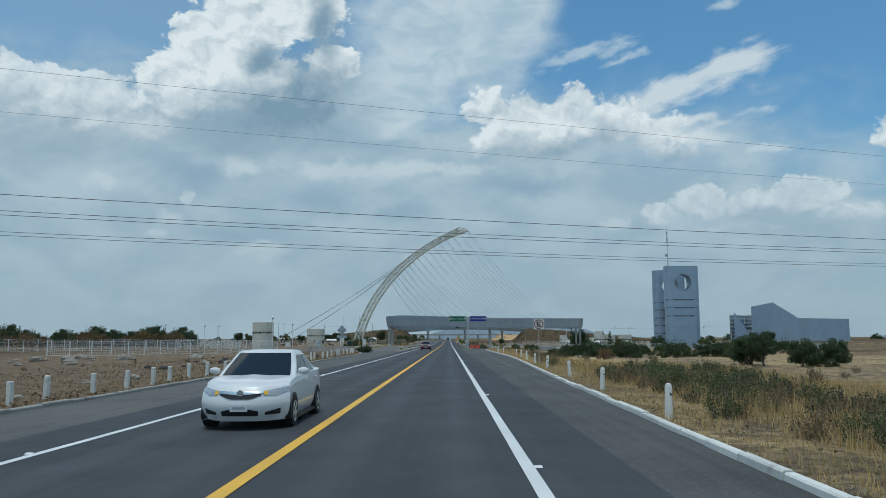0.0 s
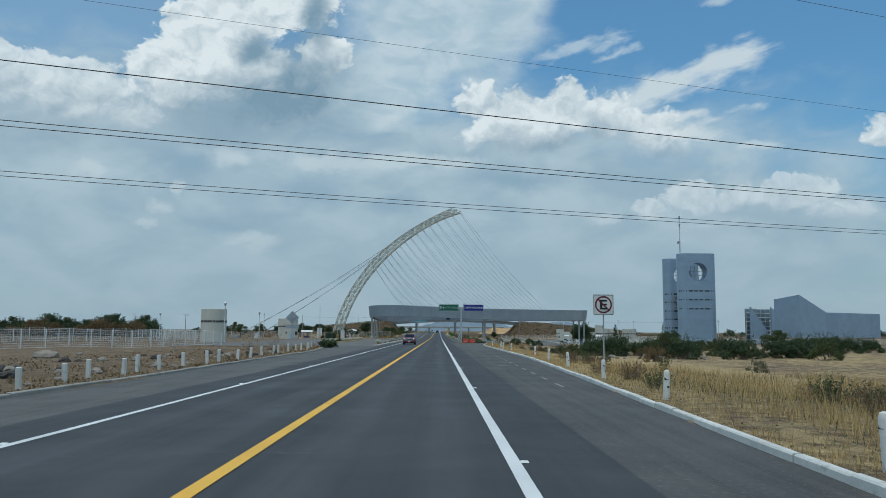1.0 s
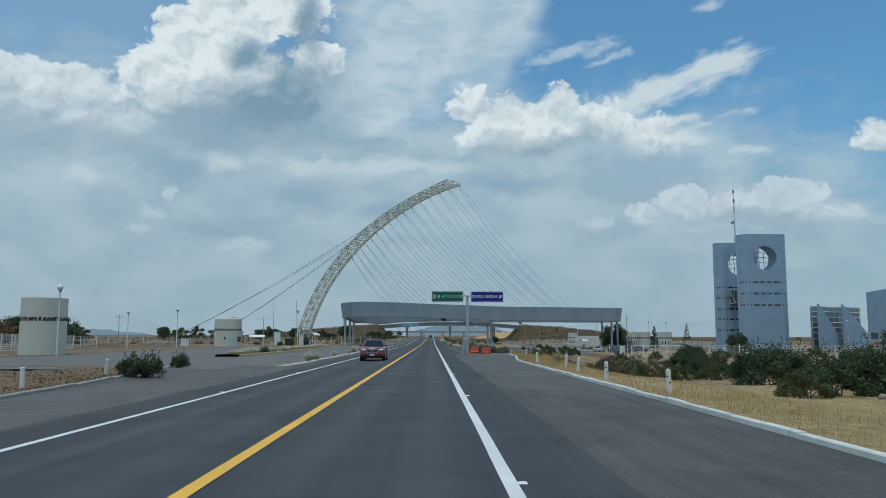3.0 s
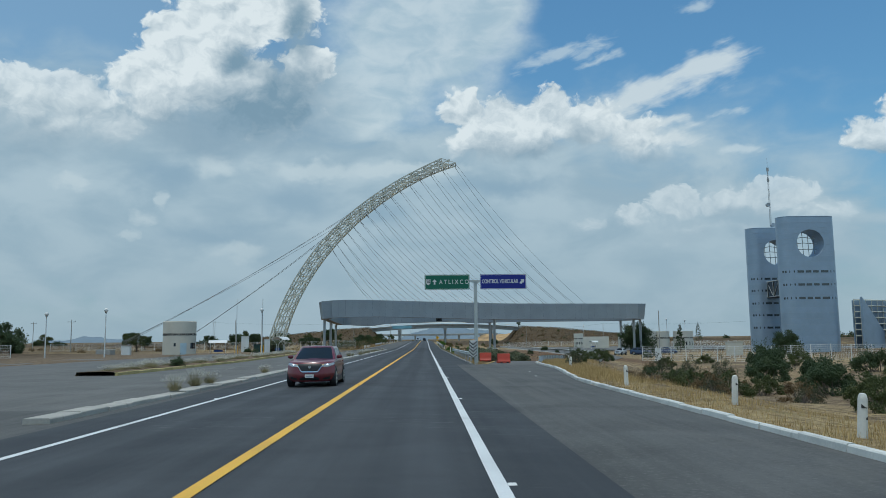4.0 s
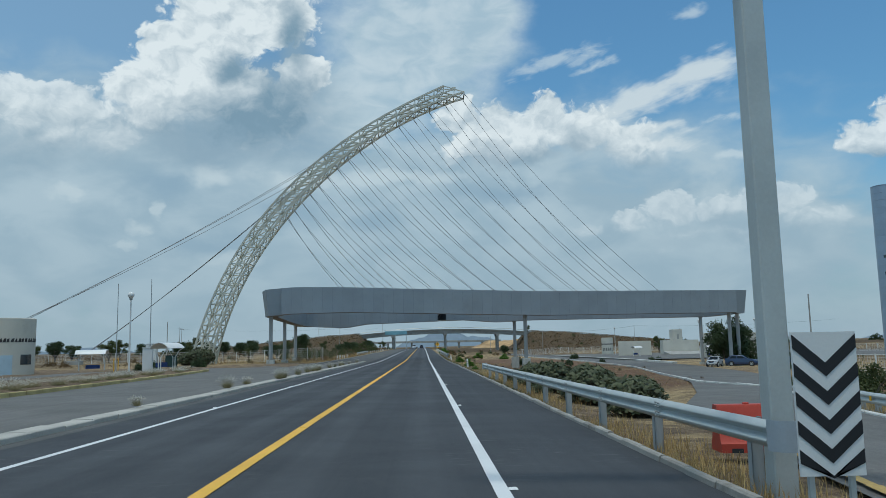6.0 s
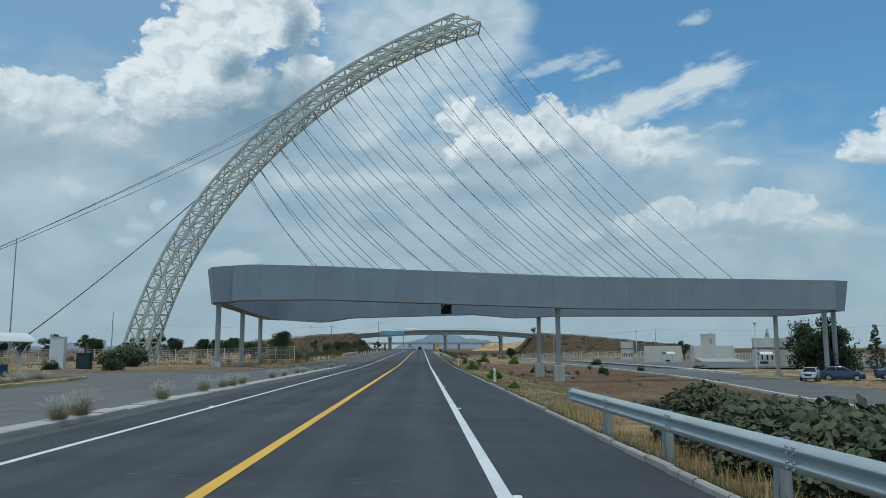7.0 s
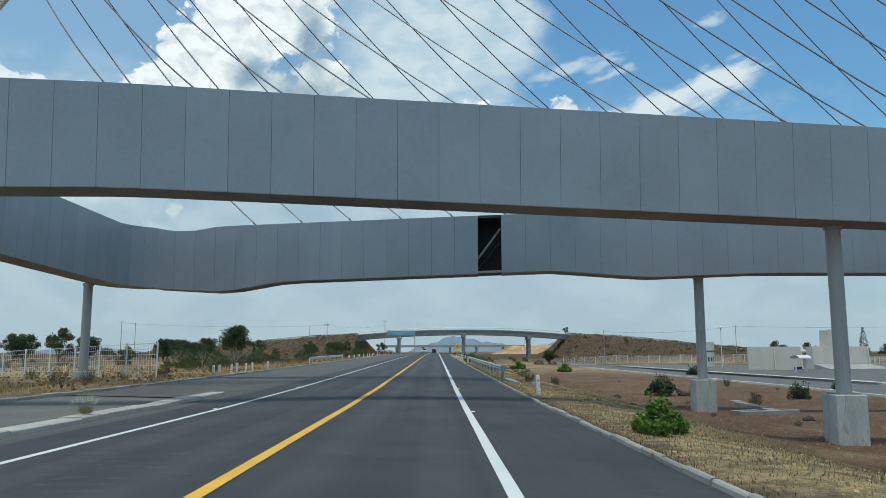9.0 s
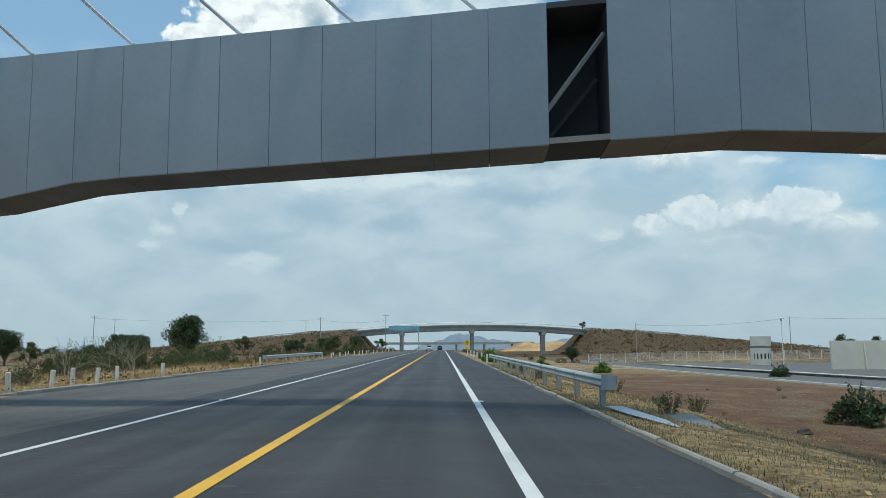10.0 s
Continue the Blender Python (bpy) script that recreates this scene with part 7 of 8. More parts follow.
def put_all(proto, places, rnd, zoff=0.0):
    """Stand copies of a plant at (x, y, scale), turned at random."""
    for i, (x, y, s) in enumerate(places):
        z = (ground_z(x, y) if not (left_edge(y) < x < right_edge(y)) else -0.02) + zoff
        m = pose(x, y, z, 0, 0, rnd.uniform(0, 360)) @ Matrix.Diagonal((s, s, s * rnd.uniform(0.9, 1.12), 1))
        if i == 0:
            proto.matrix_basis = m
        else:
            c = copy_thing(proto, Matrix())
            c.matrix_basis = m


rnd = random.Random(21)
# scrub between the verge and the towers
hedge_a = bush_thing("scrub_bush", "dense dark green scrub bush on dry ground", 1, 3.8, 2.6, 7000, 0.085, M_LEAF_DARK)
hedge_b = bush_thing("scrub_bush", "olive green thorn scrub with loose shoots", 2, 3.2, 2.2, 5200, 0.075, M_LEAF)
hedge_c = bush_thing("withered_bush", "brown withered scrub bush", 3, 2.8, 1.7, 3000, 0.06, M_LEAF_DRY, 9)
put_all(hedge_a, [(24.0, 136, 1.1), (27.0, 139, 1.25), (31.0, 128, 1.1), (29.0, 118, 1.05), (35.5, 116, 1.15), (41.0, 113, 1.1), (27.0, 178, 0.8), (33.5, 172, 1.0), (29.5, 194, 0.7), (38.5, 165, 1.0), (43.0, 176, 1.0), (34.0, 109, 1.05), (38.5, 112, 1.0), (20.5, 119.5, 0.95), (24.0, 121, 1.1), (28.5, 122, 1.0), (33.0, 126, 1.1), (27.5, 108, 1.0), (44, 118, 1.2), (50, 126, 1.2), (33.5, 183, 1.0), (37, 190, 1.1), (31, 168, 0.95), (41, 200, 1.2), (36, 178, 1.0), (45, 186, 1.1), (58, 140, 1.2), (66, 150, 1.3), (75, 160, 1.2), (28, 200, 0.7), (48, 168, 1.1)], rnd, -0.1)
hedge_d = bush_thing("thorn_scrub", "dusty grey-green open thorn scrub", 54, 3.0, 2.0, 2200, 0.06, M_LEAF_DUSTY, 9, ragged=0.5)
put_all(hedge_d, [(13.7, 171.5, 0.6), (19.4, 186.5, 0.55), (30.5, 205, 1.0), (33.5, 203, 0.9), (27.5, 190, 0.9), (31, 186, 0.8), (34.5, 196, 0.9), (22.4, 169.5, 0.6), (19.6, 161, 0.6), (17.2, 152, 0.5), (24, 156, 0.7), (15.5, 90, 0.5), (22, 76, 0.5)], rnd, -0.1)
put_all(hedge_b, [(41, 106, 1.0), (18, 117, 0.7), (36, 121, 1.0), (30.0, 160, 1.0), (24, 168, 1.1), (22.5, 176, 0.9), (19.0, 196, 0.8), (23.0, 205, 0.9), (39, 171, 1.0), (30, 188, 0.8), (34, 214, 0.8), (26.5, 216, 0.7), (47, 205, 1.0), (22, 146, 0.6), (60, 232, 1.0), (42, 222, 0.8), (56, 180, 1.2), (62, 205, 1.1), (25.6, 150, 0.7), (28.6, 172, 0.9), (26.2, 181, 1.0)], rnd, -0.1)
put_all(hedge_c, [(22, 98, 1.0), (23, 104, 0.8), (19, 158, 0.9), (21.5, 163, 0.8), (25.5, 160, 1.0), (27, 174, 1.1), (24, 186, 0.8), (35, 166, 1.0), (30, 208, 0.7), (-14, 300, 0.5), (33, 148, 0.9), (17.5, 168, 0.6), (18, 182, 0.55), (17.2, 176.5, 0.6), (20.2, 171, 0.8)], rnd, -0.05)
# weeds of the near right-hand verge
weed_a = weed_thing("leggy olive green roadside weed with small leaves", 4, 1.7, 1.15, 46, M_LEAF)
weed_b = weed_thing("half-dried brownish roadside weed", 5, 1.4, 0.95, 40, M_LEAF_DRY, leaf=0.038)
weed_c = weed_thing("dusty grey-green roadside weed", 51, 1.5, 1.0, 40, M_LEAF_DUSTY, leaf=0.05)
wa, wb, wc = [], [], []
for _ in range(230):
    y = 10 + 46 * rnd.random() ** 0.9
    e = right_edge(y)
    x = e + rnd.uniform(1.7, 9.0) + (2.0 if y > 40 else 0) + max(0, y - 34) * 0.12
    if noise.noise(Vector((x * 0.25, y * 0.16, 5))) < -0.12 or (y > 50 and rnd.random() < 0.6):
        continue
    q = rnd.random()
    (wa if q < 0.34 else wb if q < 0.74 else wc).append((x, y, rnd.uniform(0.4, 0.95)))
for _ in range(24):
    y = rnd.uniform(12, 62)
    (wb if rnd.random() < 0.6 else wc).append((right_edge(y) + rnd.uniform(9, 24), y, rnd.uniform(0.5, 1.0)))
wa += [(15.2, 94.3, 0.7), (14.8, 71, 0.7), (9.4, 53, 0.6), (8.3, 300, 0.5), (8.8, 309, 0.6), (10.6, 305, 0.6), (7.4, 318, 0.7), (7.2, 326, 0.7), (7.3, 333, 0.6), (12.2, 315, 0.5), (13.2, 290.4, 0.5), (31.4, 330, 0.8), (22.0, 300.0, 0.6), (24.5, 306, 0.7), (28, 303, 0.7), (12.2, 80.2, 0.6)]
wb += [(11.6, 84.5, 0.9), (12.1, 86.0, 0.9), (11.3, 79.2, 0.8), (12.9, 81.0, 0.8), (10.6, 74.6, 0.75), (11.2, 73.6, 0.8), (11.8, 72.8, 0.7), (9.9, 58.5, 0.9), (10.5, 60.2, 0.9), (9.8, 63.5, 0.8), (13.0, 150, 0.7), (14.6, 158, 0.8)]
for _ in range(30):
    x, y = rnd.uniform(7.2, 34), rnd.uniform(226, 345)
    (wb if rnd.random() < 0.5 else wc).append((x, y, rnd.uniform(0.18, 0.42)))
for _ in range(42):
    x, y = -12.8 - abs(rnd.gauss(0, 9)), rnd.uniform(284, 420)
    if x < interp(KERB_L2, y) - 0.9:
        (wb if rnd.random() < 0.6 else wa).append((x, y, rnd.uniform(0.4, 1.1)))
for _ in range(20):
    y = rnd.uniform(40, 130)
    wb.append((interp(KERB_L, y) - rnd.uniform(1.0, 16.0), y, rnd.uniform(0.15, 0.4)))
put_all(weed_a, wa, rnd)
put_all(weed_b, wb, rnd)
put_all(weed_c, wc, rnd)
green = bush_thing("green_bush", "fresh bright green rounded bush beside the kerb", 6, 1.15, 0.76, 4200, 0.055, M_LEAF_BRIGHT, 6, "fresh green bushes", ragged=0.15, fall=0.5, shoots=0.4, low=0.0, power=0.8, puff=1.75)
put_all(green, [(6.95, 244.2, 0.85), (7.15, 268.3, 1.0), (6.9, 232, 0.45), (7.3, 356, 1.6), (8.0, 372, 1.8), (26, 395, 2.4), (20, 420, 2.6)], rnd)
dark = bush_thing("rounded_bush", "dark green rounded bush on the yard edge", 7, 1.7, 1.25, 2600, 0.07, M_LEAF_DARK, 6, "rounded dark bushes", fall=0.5, shoots=0.8, low=0.0, power=0.8, puff=1.5)
put_all(dark, [(20.2, 313.5, 1.35), (42.0, 372, 1.35), (29.0, 309, 1.0), (37.5, 320, 0.8), (50, 330, 0.9), (54, 338, 0.8), (-10.0, 119.5, 0.9), (-10.8, 120.2, 0.8), (-12.2, 131, 0.7), (-15.6, 170, 0.7), (16.3, 186, 0.6), (44.0, 258, 1.2), (47, 262, 1.0), (-27.5, 252, 0.8), (-24, 246, 0.6), (-27, 272, 1.2), (-34, 274, 1.0)], rnd, -0.03)
broad = broad_thing("broad-leaved dusty green weed behind the guard rail", 8, 2.3, 1.4, 900, 0.165)
put_all(broad, [(7.2, 202, 0.42), (7.3, 204.5, 0.5), (7.1, 206.5, 0.45), (7.4, 208.5, 0.5), (7.2, 199.5, 0.4), (7.5, 210.8, 0.45), (7.0, 197, 0.38), (8.0, 206, 0.7), (8.4, 209.5, 0.75), (15.4, 233.6, 1.1), (16.6, 234.4, 1.25), (14.4, 236.0, 0.5), (17.6, 232.8, 1.0), (8.0, 199.5, 0.95), (9.4, 201.5, 1.05), (8.2, 204, 0.85), (10.3, 204.5, 1.1), (9.0, 207.5, 1.0), (11.3, 208, 1.1), (10.0, 211.5, 0.95), (12.6, 211, 1.0), (8.3, 195, 0.9), (9.6, 196.5, 0.9), (8.6, 190, 0.8), (11.2, 199, 0.9), (14.2, 216, 0.9), (-30.3, 284.6, 1.8), (-32.2, 285.2, 1.5), (12.6, 223, 0.5)], rnd, -0.05)
plume = tuft_thing("pale feathery grass tuft on the concrete separator", 9, 0.72, 1.0, 420, M_TUFT, M_PLUME)
SEP = [(-6.0, 139.5, 0.8), (-6.2, 142.5, 0.9), (-6.1, 144.2, 0.8), (-6.1, 155, 0.7), (-6.2, 168, 0.55), (-6.2, 173.5, 0.9), (-6.2, 181.8, 0.8), (-6.2, 192, 0.5), (-6.3, 203.5, 0.8), (-6.2, 207, 0.6), (-5.9, 214.2, 0.85), (-5.9, 215.4, 0.95), (-6.0, 221.8, 0.8), (-6.2, 227.5, 0.8), (-6.2, 230.6, 0.75), (-6.1, 231.8, 0.8), (-6.2, 234.3, 0.7), (-6.3, 242.5, 0.7), (-6.2, 246, 0.6), (-6.3, 252, 0.7), (-6.2, 254, 0.6), (-6.4, 263, 0.5), (-6.2, 272, 0.6)]
put_all(plume, SEP, rnd, 0.12)
isl_tuft = tuft_thing("silvery dry grass tuft on the planted island", 10, 0.55, 1.5, 480, M_TUFT, M_PLUME, "island grass tufts")
put_all(isl_tuft, [(interp(ISLAND, y) - rnd.uniform(0.5, 2.0), y, rnd.uniform(0.6, 1.1)) for y in [159 + 1.35 * i for i in range(62)]], rnd, 0.12)
bare = bare_thing("leafless grey shrub on bare soil", 11, 2.0)
put_all(bare, [(-13.6, 104, 1.2), (-15.5, 106, 1.4), (-12.8, 100.5, 0.9), (-17, 109, 1.2), (-20, 96, 1.0), (-14.5, 322, 1.3), (-17, 330, 1.4), (-19, 325, 1.1), (-10.5, 61, 0.5), (9.5, 90, 0.4), (14, 151, 0.5), (23, 165, 0.9), (-24, 335, 1.3), (-12.2, 92, 0.6)], rnd, -0.03)

tree_a = tree_thing("broad dark green tree in the dry field", 12, 7.5, 6.6, 11000, 0.14, M_LEAF_DARK)
tree_b = tree_thing("loose open-crowned tree in the dry field", 13, 6.0, 6.4, 5200, 0.13, M_LEAF, 0.16, gap=0.35)
put_all(tree_a, [(-57.5, 388, 0.8), (-30.2, 380, 0.98), (-36.5, 378, 0.72), (-33.5, 371, 0.6), (-39.5, 383, 0.7), (-52.0, 420, 0.85), (-57.0, 424, 0.8), (-80, 494, 1.1), (-70, 500, 1.15), (-18, 470, 0.7), (29.3, 67.5, 0.5), (-105, 400, 1.0), (-98, 395, 0.9), (-66, 362, 0.75), (-60, 372, 0.8), (-24, 420, 0.6), (34, 470, 0.7), (-120, 245, 0.9), (-22, 452, 0.65), (-27, 476, 0.8)], rnd, -0.2)
put_all(tree_b, [(-60, 383, 1.15), (-40.5, 362, 0.5), (-110, 462, 1.3), (-58, 520, 1.1), (-72, 356, 1.0), (-88, 352, 0.9), (-45, 545, 1.0), (-66, 300, 0.9), (-16.8, 420, 0.6), (-14.6, 500, 0.7), (62, 610, 0.7), (100, 250, 0.8), (-150, 430, 1.2), (85, 440, 1.0), (95, 445, 1.0), (-47, 392, 0.5), (42, 120, 0.6), (27, 112, 0.55)], rnd, -0.2)
front_scrub = bush_thing("scrub_bush", "loose olive scrub in front of field trees", 52, 4.2, 3.0, 4200, 0.08, M_LEAF, 7, "field scrub", ragged=0.4)
put_all(front_scrub, [(-21.5, 330, 0.7), (-24.5, 342, 0.9), (-28, 345, 0.8), (-19, 345, 0.7), (-23, 365, 0.9), (-26.5, 368, 0.9), (-18.4, 332, 0.75), (-20.5, 335, 0.9), (-17.0, 336, 0.6), (-23.5, 338, 0.8), (-26, 352, 0.8), (-20, 358, 0.9), (-16.5, 350, 0.6), (-18, 376, 0.9), (-15.5, 390, 0.8), (-17, 404, 1.0), (-14.6, 428, 0.9), (-15.5, 446, 1.1), (-17, 462, 1.0), (-51.0, 388, 0.55)], rnd, -0.1)
big = bush_thing("spreading_tree", "broad dense dark tree with foliage down to the ground", 53, 8.6, 7.2, 20000, 0.19, M_LEAF_DARK, 8, "scattered trees", category="tree", ragged=0.35, fall=0.5)
put_all(big, [(50.6, 288, 0.92), (31.5, 64.5, 0.3), (33.4, 63.5, 0.3), (72.5, 262, 0.62), (29, 70.6, 0.36)], rnd, -0.2)
row = bush_thing("tree_line_tree", "dark scrubby tree in a distant tree line", 14, 13.0, 7.6, 7000, 0.36, M_LEAF_DARK, 5, "distant tree line", category="tree", ragged=0.35, fall=0.45)
put_all(row, [(-215 + 6.2 * i + rnd.uniform(-2, 2), 303 + rnd.uniform(-6, 14), rnd.uniform(0.72, 1.08)) for i in range(20)] + [(-260 + 9 * i, 330 + rnd.uniform(-10, 30), rnd.uniform(0.7, 1.1)) for i in range(6)], rnd, -0.5)
row2 = bush_thing("tree_line_tree", "brown leafless scrub in a distant tree line", 15, 13.0, 6.4, 6000, 0.32, M_LEAF_DRY, 9, "distant tree line", category="tree", ragged=0.3, fall=0.4)
put_all(row2, [(-200 + 8 * i + rnd.uniform(-3, 3), 296 + rnd.uniform(-5, 3), rnd.uniform(0.6, 1.0)) for i in range(13)], rnd, -0.5)
far_row = bush_thing("tree_line_tree", "low dark tree on the far plain", 16, 14.0, 6.0, 3000, 0.4, M_LEAF_DARK, 5, "far plain trees", category="tree", ragged=0.5)
put_all(far_row, [(-620 + 11 * i + rnd.uniform(-9, 9), 640 + rnd.uniform(-40, 120), rnd.uniform(0.3, 0.75)) for i in range(50)] + [(70 + 19 * i + rnd.uniform(-9, 9), 660 + rnd.uniform(-40, 120), rnd.uniform(0.35, 0.8)) for i in range(24)], rnd, -0.6)
# low dry scrub on the banks of the overpass and along the far verges
bank_a = bush_thing("bank_scrub", "low brown scrub on the overpass bank", 17, 3.2, 1.5, 700, 0.12, M_LEAF_DRY, 4, "bank scrub", ragged=0.5)
bank_b = bush_thing("bank_scrub", "low olive scrub on the overpass bank", 18, 3.0, 1.8, 800, 0.12, M_LEAF, 4, "bank scrub", ragged=0.5)
pa, pb = [], []
for _ in range(60):
    sd = rnd.choice((-1, 1))
    x, y = 14.6 + sd * rnd.uniform(30, 120), rnd.uniform(535, 592)
    (pa if rnd.random() < 0.6 else pb).append((x, y, rnd.uniform(0.3, 0.8)))
for _ in range(70):
    sd = rnd.choice((-1, 1))
    x, y = (-12.5 - abs(rnd.gauss(0, 10)) if sd < 0 else 9 + abs(rnd.gauss(0, 9))), rnd.uniform(400, 545)
    (pa if rnd.random() < 0.55 else pb).append((x, y, rnd.uniform(0.35, 1.0)))
for _ in range(60):
    pa.append((rnd.uniform(-140, -45), rnd.uniform(290, 470), rnd.uniform(0.3, 0.8)))
put_all(bank_a, pa, rnd, -0.1)
put_all(bank_b, pb, rnd, -0.1)


def conifer(x, y, h, seed):
    r = random.Random(seed)
    root = thing("conifer", "slim dark conifer behind the yard", "tree", at=pose(x, y, ground_z(x, y)))
    part("trunk", Mesh().tube([(0, 0, -0.3), (0, 0, h * 0.97)], [0.16, 0.03], 6), M_BARK, root)
    f = Mesh()
    for k in range(26):
        z = h * (0.14 + 0.84 * k / 26)
        w = (h - z) * 0.24 + 0.15
        for j in range(5):
            a = r.uniform(0, 6.28)
            clump(f, Vector((math.cos(a) * w * 0.7, math.sin(a) * w * 0.7, z)), w * 0.45, 26, 0.12, r, 0.5)
    part("needles", f, M_LEAF_DARK, root)


conifer(138.6, 500, 10.5, 1)
conifer(83.3, 412, 8.2, 2)
conifer(64, 300, 7.0, 3)


# dry grass of the verges: uncountable blades in one mesh each
def grass(name, label, n, area, h, material, seed, clumping=0.5):
    r = random.Random(seed)
    m = Mesh()
    done = 0
    while done < n:
        x, y = area(r)
        if noise.noise(Vector((x * 0.5, y * 0.5, seed))) + noise.noise(Vector((x * 0.13, y * 0.13, seed + 3))) < r.uniform(-0.6, 0.5) * clumping * 2 - 0.1:
            done += 0.25
            continue
        z = ground_z(x, y) - 0.02
        a = r.uniform(0, 6.28)
        hh = h * r.uniform(0.4, 1.1)
        t = Vector((math.cos(a), math.sin(a), 0)) * hh * r.uniform(0.1, 0.6)
        s = Vector((-math.sin(a), math.cos(a), 0)) * r.uniform(0.006, 0.012)
        p = Vector((x, y, z))
        m.add([p - s, p + s, p + t + Vector((0, 0, hh))], [(0, 1, 2)])
        done += 1
    ob = part(name, m, material)
    return tagged(ob, label, "grass", kind="stuff")


def verge_right(r):
    y = 3 + 165 * r.random() ** 1.15
    return right_edge(y) + 0.28 + abs(r.gauss(0, 2.6)), y


def verge_far(r):
    y = r.uniform(216, 345)
    return 6.25 + abs(r.gauss(0, 4.5)), y


def slip_verge(r):
    y = r.uniform(146, 204)
    return interp(KERB_R, y) + 0.3 + abs(r.gauss(0, 1.9)), y


def rail_verge(r):
    y = r.uniform(172, 220)
    return 6.25 + abs(r.gauss(0, 0.7)), y


def weeds_area(r):
    y = r.uniform(8, 70)
    return right_edge(y) + 2 + 13 * r.random(), y


def left_verge(r):
    y = r.choice((r.uniform(8, 128), r.uniform(285, 350)))
    return left_edge(y) - 0.4 - abs(r.gauss(0, 2.2)), y


def cover(name, label, n, area, size, material, seed, lift=0.12):
    """Dead leaves and low tufts strewn over the ground, in one mesh."""
    r = random.Random(seed)
    m = Mesh()
    done = 0
    while done < n:
        x, y = area(r)
        done += 1
        if noise.noise(Vector((x * 0.3, y * 0.3, seed))) + 0.6 * noise.noise(Vector((x * 1.3, y * 1.3, seed))) < r.uniform(-0.5, 0.35):
            continue
        s = size * r.uniform(0.4, 1.3)
        p = Vector((x, y, ground_z(x, y) + r.random() * lift))
        leaf_quad(m, p, (Vector((0, 0, 0.55)) + rand_unit(r)).normalized(), s, r, 1.5)
    return tagged(part(name, m, material), label, "ground cover", kind="stuff")


def bank(r):
    sd = r.choice((-1, 1))
    return 14.6 + sd * (36 + 95 * r.random()), r.uniform(540, 602)


def lower_plot(r):
    y = 222 + 120 * r.random()
    return 6.4 + 26 * r.random() ** 1.4, y


def left_field(r):
    y = r.uniform(284, 430)
    return interp(KERB_L2, y) - 0.6 - 40 * r.random() ** 1.5, y


def near_left(r):
    y = 8 + 118 * r.random()
    return interp(KERB_L, y) - 0.5 - 14 * r.random() ** 1.7, y


def near_right(r):
    y = 6 + 56 * r.random()
    return right_edge(y) + 0.3 + 13 * r.random() ** 1.2, y


cover("bank_cover", "dry brown scrub cover of the overpass bank", 15000, bank, 0.5, M_LEAF_DRY, 41, 0.6)
cover("bank_cover", "olive scrub cover of the overpass bank", 2200, bank, 0.5, M_LEAF_DUSTY, 42, 0.6)
cover("dead_leaf_cover", "brown dead stalks and leaves strewn over the plot", 16000, lower_plot, 0.03, M_LEAF_DRY, 43, 0.04)
cover("straw_cover", "pale straw bits strewn over the plot", 22000, lower_plot, 0.05, M_STRAW, 44, 0.06)
cover("dead_leaf_cover", "brown rank growth of the far left field", 16000, left_field, 0.12, M_LEAF_DRY, 45, 0.3)
cover("dead_leaf_cover", "brown weeds and clods beside the field kerb", 18000, near_left, 0.075, M_LEAF_DRY, 46, 0.1)
cover("dead_leaf_cover", "brown dead stalks in the near verge", 14000, near_right, 0.05, M_TUFT, 47, 0.1)


def kerb_edge(r):
    y = r.uniform(172, 345)
    return right_edge(y) + 0.13 + abs(r.gauss(0, 0.14)), y


grass("dry_grass", "dry grass creeping over the low kerb", 14000, kerb_edge, 0.12, M_TUFT, 49, 1.0)
grass("green_grass", "green weeds creeping over the low kerb", 7000, kerb_edge, 0.13, M_LEAF_DUSTY, 50, 1.2)


def far_left(r):
    y = r.uniform(284, 400)
    return left_edge(y) - 0.4 - abs(r.gauss(0, 12)), y


def lawn(r):
    y = r.uniform(52, 165)
    return right_edge(y) + 0.3 + 12 * r.random(), y


grass("dry_grass", "dry straw-coloured verge grass", 34000, verge_right, 0.2, M_STRAW, 31)
grass("dry_grass", "short dry grass among reddish soil", 46000, verge_far, 0.11, M_TUFT, 32, 0.9)
grass("dry_grass", "clumped straw on the reddish plot", 22000, lower_plot, 0.1, M_TUFT, 48, 1.3)
grass("dry_grass", "tall golden grass beside the slip road", 28000, slip_verge, 0.38, M_STRAW, 33, 0.8)
grass("dry_grass", "dry grass under the guard rail", 7000, rail_verge, 0.3, M_STRAW, 34, 0.3)
grass("dry_grass", "tall rank straw of the rough verge", 30000, weeds_area, 0.55, M_STRAW, 35)
grass("dry_grass", "sparse dead grass along the field kerb", 9000, left_verge, 0.2, M_STRAW, 36)
grass("dry_grass", "golden grass of the far left-hand field", 26000, far_left, 0.4, M_STRAW, 38)
grass("dry_grass", "short mown straw grass", 26000, lawn, 0.09, M_STRAW, 39)
grass("green_grass", "low green weeds along the verge", 24000, verge_far, 0.08, M_LEAF_DUSTY, 37)
grass("green_grass", "low dusty green weeds in the straw", 10000, weeds_area, 0.35, M_LEAF_DUSTY, 40)


